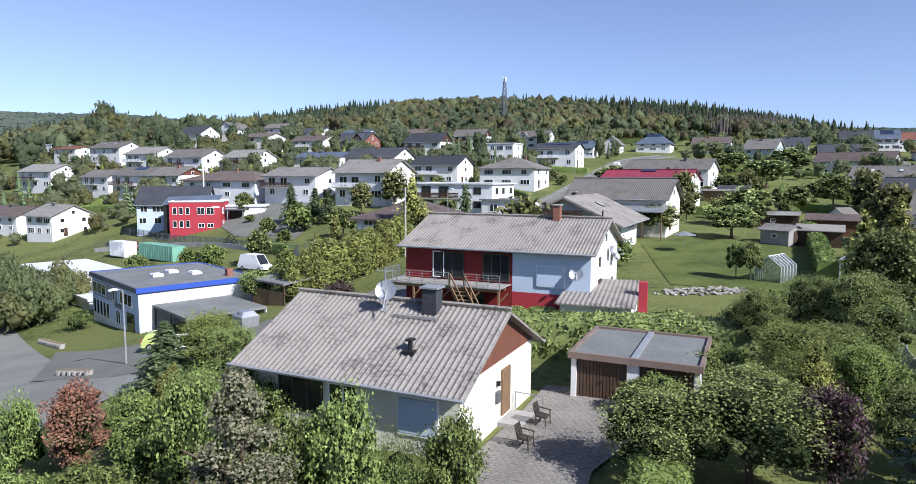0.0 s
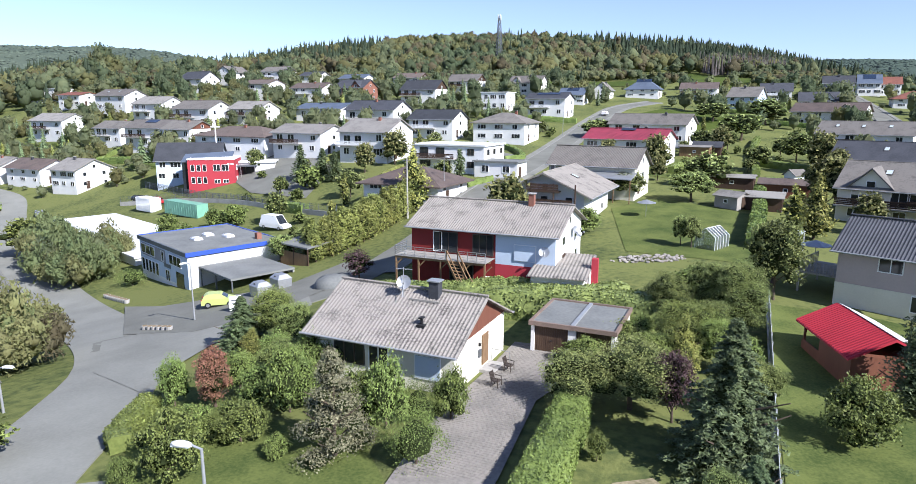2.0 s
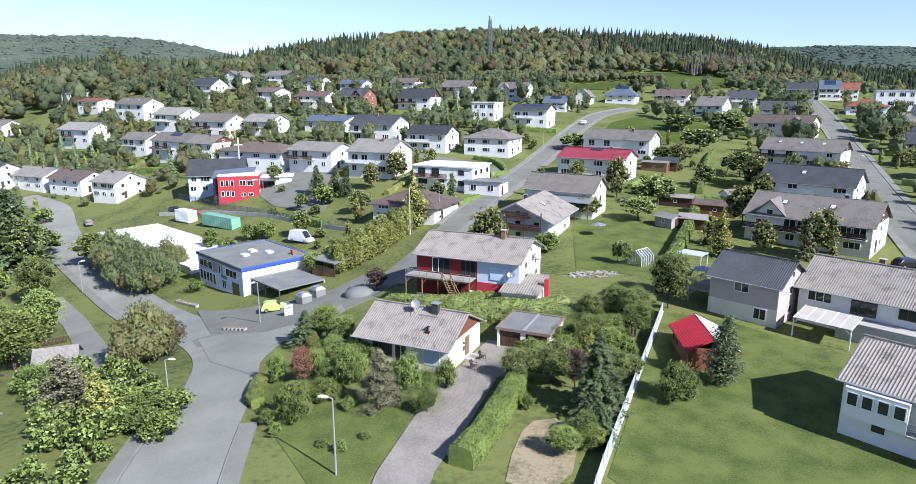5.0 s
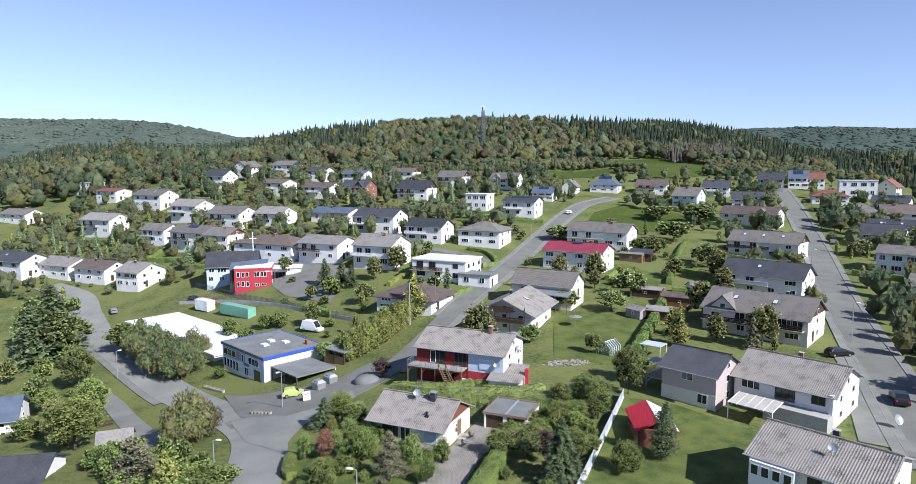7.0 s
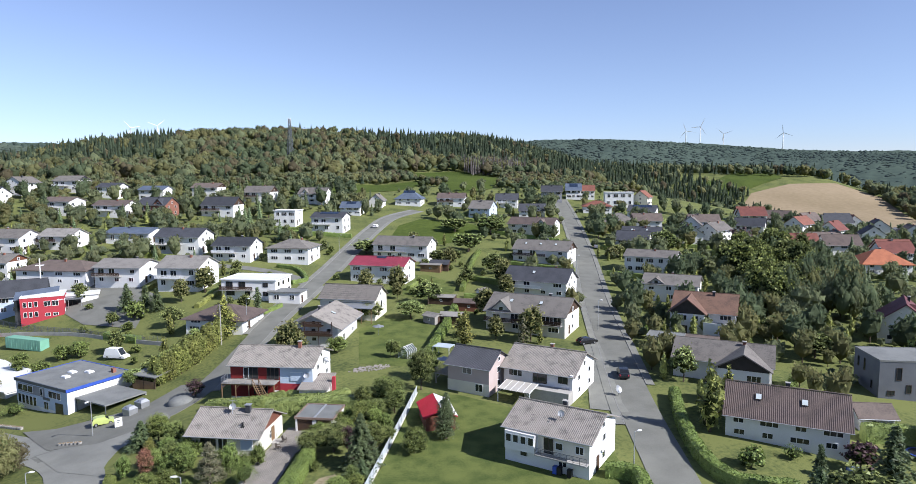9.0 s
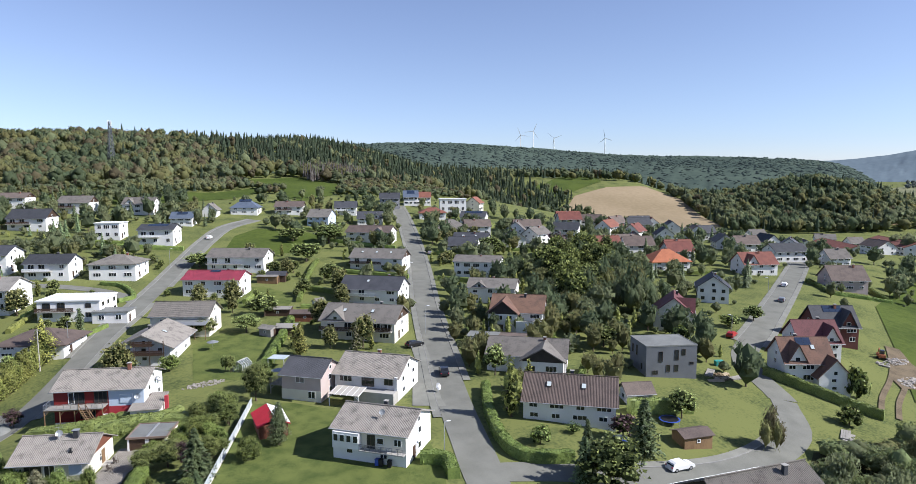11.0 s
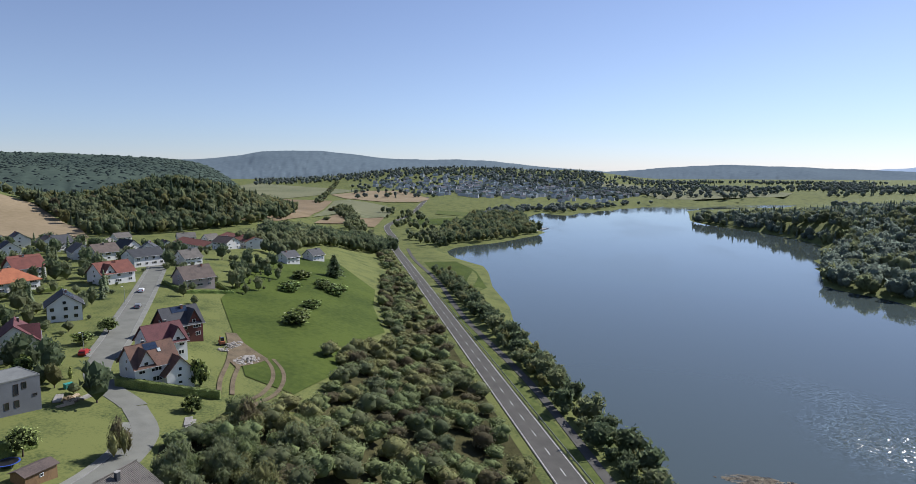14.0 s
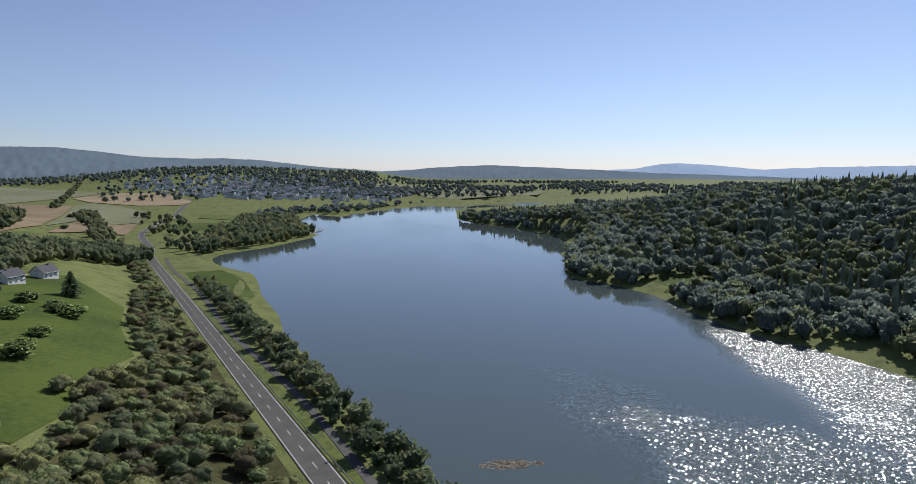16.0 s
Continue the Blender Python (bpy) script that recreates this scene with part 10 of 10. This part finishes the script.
part("arm", Shape().beam((0.6, 0, 1.1), (2.2, 0, 2.4), 0.2, 0.25).beam((2.2, 0, 2.4), (3.0, 0, 0.9), 0.16, 0.2).box(2.7, -0.35, 0.4, 3.2, 0.35, 0.95).done("arm", "roof_orange"), _ex)


def skip(x, y, turn):
    ob = thing("recycling_bin", "grey-white recycling container with round openings", "container", pose(x, y, ground_z(x, y), 0, 0, turn), group="recycling containers")
    v = [(-0.9, -0.8, 0), (0.9, -0.8, 0), (0.9, 0.8, 0), (-0.9, 0.8, 0), (-1.0, -0.9, 1.3), (1.0, -0.9, 1.3), (1.0, 0.9, 1.3), (-1.0, 0.9, 1.3), (-0.6, -0.5, 1.75), (0.6, -0.5, 1.75), (0.6, 0.5, 1.75), (-0.6, 0.5, 1.75)]
    part("body", mesh("body", v, [(0, 3, 2, 1), (0, 1, 5, 4), (1, 2, 6, 5), (2, 3, 7, 6), (3, 0, 4, 7), (4, 5, 9, 8), (5, 6, 10, 9), (6, 7, 11, 10), (7, 4, 8, 11), (8, 9, 10, 11)], "tin"), ob)
    part("opening", Shape().tube((0, -0.74, 1.52), (0, -0.66, 1.56), 0.14, n=10).done("opening", "black"), ob)


for _x, _y, _t in ((-21.6, 57.4, -46), (-20.0, 60.0, -46)):
    skip(_x, _y, _t)
for _x0, _y0, _x1, _y1, _n in ((-46.0, 70.0, -41.0, 65.5, 10), (-30.5, 48.4, -27.2, 46.4, 6)):
    for _i in range(_n):
        _q = _i / (_n - 1)
        _x, _y = _x0 + (_x1 - _x0) * _q, _y0 + (_y1 - _y0) * _q
        _pl = thing("planter", "pale concrete planter stone in a row", "planter", pose(_x, _y, ground_z(_x, _y) - 0.05, 0, 0, 45), group="planter stones")
        part("shell", Shape().tube((0, 0, 0), (0, 0, 0.55), 0.3, 0.33, 10).done("shell", "concrete"), _pl)
        part("soil", Shape().tube((0, 0, 0.55), (0, 0, 0.57), 0.26, 0.26, 10).done("soil", "soil"), _pl)
for _x, _y, _t, _m in ((-22.4, 51.2, 30, "plastic_white"),):
    _sg = thing("sign_board", "small upright company sign beside the kerb", "sign", pose(_x, _y, ground_z(_x, _y), 0, 0, _t))
    part("board", Shape().box(-0.6, -0.05, 0.2, 0.6, 0.05, 1.7).done("board", "plastic_white"), _sg)
    part("lettering", Shape().box(-0.4, -0.06, 1.2, 0.4, -0.05, 1.35).box(-0.4, -0.06, 0.9, 0.3, -0.05, 1.0).done("lettering", "lattice"), _sg)

_t = thing("satellite_dish_stand", "large pale satellite dish on a post beside a forecourt", "satellite dish", pose(60.2, 28.2, ground_z(60.2, 28.2)))
part("post", Shape().tube((0, 0, 0), (0, 0, 0.6), 0.05).done("post", "zinc"), _t)
dish(0, 0, 1.3, 20, 0.7, _t, 0.9)
_t = thing("container_box", "small turquoise plastic container on a building plot", "container", pose(126.0, 13.0, ground_z(126, 13), 0, 0, -25))
part("body", Shape().box(-0.9, -0.6, 0, 0.9, 0.6, 1.1).done("body", "teal"), _t)
part("lid", Shape().box(-0.95, -0.65, 1.1, 0.95, 0.65, 1.2).done("lid", "teal"), _t)
for _x, _y, _a in ((119.6, 7.6, -20), (121.8, 8.6, 10), (117.0, 7.0, -28)):
    _t = thing("plank_stack", "stack of pale building planks on bare ground", "planks", pose(_x, _y, ground_z(_x, _y), 0, 0, _a), group="stacks of planks")
    for _i in range(4):
        part("plank", Shape().box(-1.8 + 0.1 * (_i % 2), -0.5 + 0.26 * _i, 0, 1.7 + 0.1 * _i, -0.28 + 0.26 * _i, 0.2 + 0.12 * (_i % 2)).done("plank", "pale_wood"), _t)
tr = thing("trampoline", "round black trampoline with a blue rim", "trampoline", pose(90.5, -3.0, ground_z(90.5, -3)))
part("mat", Shape().tube((0, 0, 0.8), (0, 0, 0.83), 1.6, 1.6, 20).done("mat", "black"), tr)
part("rim", Shape().tube((0, 0, 0.74), (0, 0, 0.8), 1.9, 1.9, 20).done("rim", "blue_band"), tr)
for _i in range(6):
    part("leg", Shape().tube((math.cos(_i * 1.047) * 1.7, math.sin(_i * 1.047) * 1.7, -0.3), (math.cos(_i * 1.047) * 1.7, math.sin(_i * 1.047) * 1.7, 0.76), 0.04).done("leg", "zinc"), tr)
pool = thing("paddling_pool", "round blue paddling pool on a lawn", "pool", pose(76.5, -4.5, ground_z(76.5, -4.5)))
part("wall", Shape().tube((0, 0, 0), (0, 0, 0.6), 1.2, 1.2, 20).done("wall", "blue_band"), pool)
part("water", Shape().tube((0, 0, 0.6), (0, 0, 0.62), 1.1, 1.1, 20).done("water", "clear"), pool)

# a flat brown raft of reeds on the lake, and a jetty on the far shore
_rng, _raft = np.random.default_rng(5), Shape()
for _ in range(2600):
    _u, _w = _rng.uniform(-1, 1), _rng.uniform(-1, 1)
    _edge = 1 - _u * _u * 0.9 + 0.28 * math.sin(5 * _u + 1) + 0.15 * math.sin(13 * _u)
    if abs(_w) > _edge or math.sin(6 * _u + 2.2) + math.sin(7 * _w + 3 * _u) + _rng.normal(0, 0.5) < -0.95:
        continue
    _px, _py = 153.7 + 2.6 * _w + 1.2 * _u, -146.8 + 10.0 * _u + 0.6 * math.sin(4 * _u)
    _a, _l, _h = _rng.uniform(0, 3.14), _rng.uniform(0.25, 0.7), _rng.uniform(0.02, 0.16)
    _c, _s = math.cos(_a) * _l, math.sin(_a) * _l
    _raft.add([(_px - _c, _py - _s, LAKE_Z - 0.05), (_px + _s * 0.3, _py - _c * 0.3, LAKE_Z + _h), (_px + _c, _py + _s, LAKE_Z + 0.02), (_px - _s * 0.3, _py + _c * 0.3, LAKE_Z + _h * 0.7)], [(0, 1, 2, 3)])
raft = thing("reed_raft", "flat pale brown raft of dead reeds on the water", "reeds", Matrix(), _raft.done("reed_raft", "dry_reed"), kind="stuff")
jetty = thing("jetty", "small wooden jetty on the far lake shore", "jetty", pose(266, -309.5, LAKE_Z, 0, 0, 40))
part("deck", Shape().box(-5, -1, 0.5, 5, 1, 0.65).done("deck", "wood"), jetty)
for _x in (-4.5, 0, 4.5):
    part("pile", Shape().tube((_x, -0.9, -2), (_x, -0.9, 0.9), 0.12).tube((_x, 0.9, -2), (_x, 0.9, 0.9), 0.12).done("pile", "dark_wood"), jetty)
patch("garden_bed", [(5.0, 9), (6.2, 12.5), (7.4, 14.2), (9.4, 14.6), (10.4, 12.4), (10.2, 9.5), (9.3, 6.5), (7, 4), (4.2, 5.5)], "dry_soil", "bare dry garden soil between shrubs", "soil", 0.06, 2)
patch("lawn", [(-19, 22), (-14, 12), (-9.5, 4.5), (-6, 5), (-3.2, 14.5), (-5, 19), (-12, 22), (-18, 29)], "lawn", "sunlit lawn of the front garden", "lawn", 0.05, 3)
patch("lawn", [(20, 60), (34, 52), (44, 78), (34, 92), (24, 84)], "lawn", "green garden lawn with fruit trees", "lawn", 0.05, 4)
patch("lawn", [(38, 118), (52, 104), (62, 124), (56, 140), (46, 142)], "lawn", "green garden lawn behind houses", "lawn", 0.05, 4)
patch("shore_lawn", [(384, -311), (393, -335), (362, -353), (337, -334), (352, -314)], "meadow", "green clearing on the far shore", "grass", 0.2, 8)

# dark picket fence above the side lane
picket = thing("fence", "dark brown wooden picket fence above a lane", "fence", Matrix())
_a, _b = Vector((-61.6, 50.7)), Vector((-55.2, 53.0))
_pk = Shape().box(-0.05, -0.015, 0, 0.05, 0.015, 1.0).done("picket", "dark_wood")
for _i in range(40):
    _p = _a.lerp(_b, _i / 39)
    part("picket", _pk, picket, m=pose(_p.x, _p.y, ground_z(_p.x, _p.y), 0, 0, 20))
for _q in (0.3, 0.8):
    part("rail", Shape().beam((_a.x, _a.y, ground_z(_a.x, _a.y) + _q), (_b.x, _b.y, ground_z(_b.x, _b.y) + _q), 0.04, 0.08).done("rail", "dark_wood"), picket)

# ---- paving stones of the driveway ----
_yard = [(-2.4, 14.8), (-0.6, 20.4), (1.1, 24), (3.1, 28), (4.8, 32.0), (11.0, 29.2), (7.7, 26.3), (4.4, 22.3), (1.6, 14.4)]
_c, _s, _l2, _w2, _t = math.cos(radians(-25)), math.sin(radians(-25)), 0.145, 0.095, 0.05
_sv = [(-_l2, -_w2, 0), (_l2, -_w2, 0), (_l2, _w2, 0), (-_l2, _w2, 0), (-_l2 + 0.015, -_w2 + 0.015, _t), (_l2 - 0.015, -_w2 + 0.015, _t), (_l2 - 0.015, _w2 - 0.015, _t), (-_l2 + 0.015, _w2 - 0.015, _t)]
_sf = [(4, 5, 6, 7), (0, 1, 5, 4), (1, 2, 6, 5), (2, 3, 7, 6), (3, 0, 4, 7)]
_stone = mesh("paving_stone", _sv, _sf, "paving")
drive = next(o for o in scene.objects if o.name == "driveway")
_rng, _rest, _count = random.Random(8), Shape(), 0
for _j in range(-40, 140):
    for _i in range(-60, 60):
        _u, _v = _i * 0.31 + (_j % 2) * 0.155, 14 + _j * 0.21
        _x, _y = _c * _u - _s * (_v - 14), 14 + _s * _u + _c * (_v - 14)
        if not within(_x, _y, _yard):
            continue
        _z = ground_z(_x, _y) + 0.10 + _rng.uniform(-0.004, 0.01)
        if 23.2 < _y < 26.3 and _count < 300:
            part("paving_stone", _stone, drive, m=pose(_x, _y, _z, 0, 0, -25 + _rng.uniform(-2, 2)))
            _count += 1
        else:
            _rest.add([(_x + _c * a - _s * b, _y + _s * a + _c * b, _z + d) for a, b, d in _sv], _sf)
tagged(part("paving_stones", _rest.done("paving_stones", "paving"), drive), kind="stuff")

# steel fence below the car park
yard_fence = thing("fence", "long grey steel mesh fence below a car park", "fence", Matrix())
_ln = smooth_line([(-77.6, 150.1), (-68.1, 141.5), (-57.8, 131.4), (-43.2, 118.6), (-25.1, 101.7)], 2.5)
_pm = Shape().box(-0.05, -0.05, -0.3, 0.05, 0.05, 1.75).done("post", "lattice")
for _a, _b in zip(_ln, _ln[1:]):
    _z0, _z1 = ground_z(_a.x, _a.y), ground_z(_b.x, _b.y)
    part("post", _pm, yard_fence, m=pose(_a.x, _a.y, _z0))
    _pn = Shape()
    for _q in (0.1, 0.5, 0.9, 1.3, 1.65):
        _pn.beam((_a.x, _a.y, _z0 + _q), (_b.x, _b.y, _z1 + _q), 0.03, 0.05)
    for _k in range(9):
        _p, _zz = _a.lerp(_b, (_k + 0.5) / 9), _z0 + (_z1 - _z0) * (_k + 0.5) / 9
        _pn.box(_p.x - 0.02, _p.y - 0.02, _zz + 0.1, _p.x + 0.02, _p.y + 0.02, _zz + 1.65)
    part("mesh_panel", _pn.done("mesh_panel", "lattice"), yard_fence)

# a grey tarpaulin over a low dome beside the hedge
_tv, _tf = [(0, 0, 1.25)], []
for _k, (_r, _h) in enumerate(((0.9, 1.1), (1.75, 0.72), (2.05, 0.1))):
    _tv += [(math.cos(6.2832 * i / 14) * _r * 1.15, math.sin(6.2832 * i / 14) * _r, _h + 0.12 * (i % 2)) for i in range(14)]
_tf += [(0, 1 + i, 1 + (i + 1) % 14) for i in range(14)]
for _k in range(2):
    _tf += [(1 + _k * 14 + i, 15 + _k * 14 + i, 15 + _k * 14 + (i + 1) % 14, 1 + _k * 14 + (i + 1) % 14) for i in range(14)]
_tv += [(math.cos(6.2832 * i / 14) * 2.25, math.sin(6.2832 * i / 14) * 1.95, -0.5) for i in range(14)]
_tf += [(29 + i, 43 + i, 43 + (i + 1) % 14, 29 + (i + 1) % 14) for i in range(14)]
thing("tarpaulin", "grey tarpaulin over a low heap by a hedge", "tarpaulin", pose(-13.2, 57.2, ground_z(-13.2, 57.2), 0, 0, 20), mesh("tarpaulin", _tv, _tf, "roof_flat", True))


# sailing boats at a pontoon by the lake grove
pontoon = thing("pontoon", "grey timber pontoon at the far lake shore", "pontoon", pose(802, -98, LAKE_Z, 0, 0, -18))
part("deck", Shape().box(-26, -0.9, 0.25, 26, 0.9, 0.45).done("deck", "grey_wood"), pontoon)
for _x in (-24, -8, 8, 24):
    part("pile", Shape().tube((_x, 0, -2.5), (_x, 0, 1.2), 0.2).done("pile", "dark_wood"), pontoon)
boat = thing("sailing_boat", "small white sailing boat moored at a pontoon", "boat", pose(780, -96, LAKE_Z), group="moored boats")
_hv = [(x, y * w, z) for z, w in ((-0.3, 0.6), (0.7, 1.0)) for x, y in ((-2.8, -0.7), (0.6, -1.0), (3.0, 0.0), (0.6, 1.0), (-2.8, 0.7))]
part("hull", mesh("hull", _hv, [(4, 3, 2, 1, 0), (5, 6, 7, 8, 9)] + [(i, (i + 1) % 5, 5 + (i + 1) % 5, 5 + i) for i in range(5)], "plastic_white"), boat)
part("cabin", Shape().box(-0.9, -0.55, 0.7, 1.2, 0.55, 1.25).done("cabin", "plastic_white"), boat)
part("mast", Shape().tube((0.5, 0, 0.7), (0.5, 0, 7.5), 0.09, 0.05, 6).done("mast", "steel"), boat)
_c, _s = math.cos(radians(-18)), math.sin(radians(-18))
boat.matrix_world = pose(802 + _c * -24 - _s * 4.2, -98 + _s * -24 + _c * 4.2, LAKE_Z, 0, 0, 72)
for _i in range(1, 22):
    _u, _v = -24 + (_i // 2) * 4.7, 4.2 if _i % 2 == 0 else -4.2
    copy_thing(boat, pose(802 + _c * _u - _s * _v, -98 + _s * _u + _c * _v, LAKE_Z, 0, 0, 72 if _i % 2 == 0 else -108))
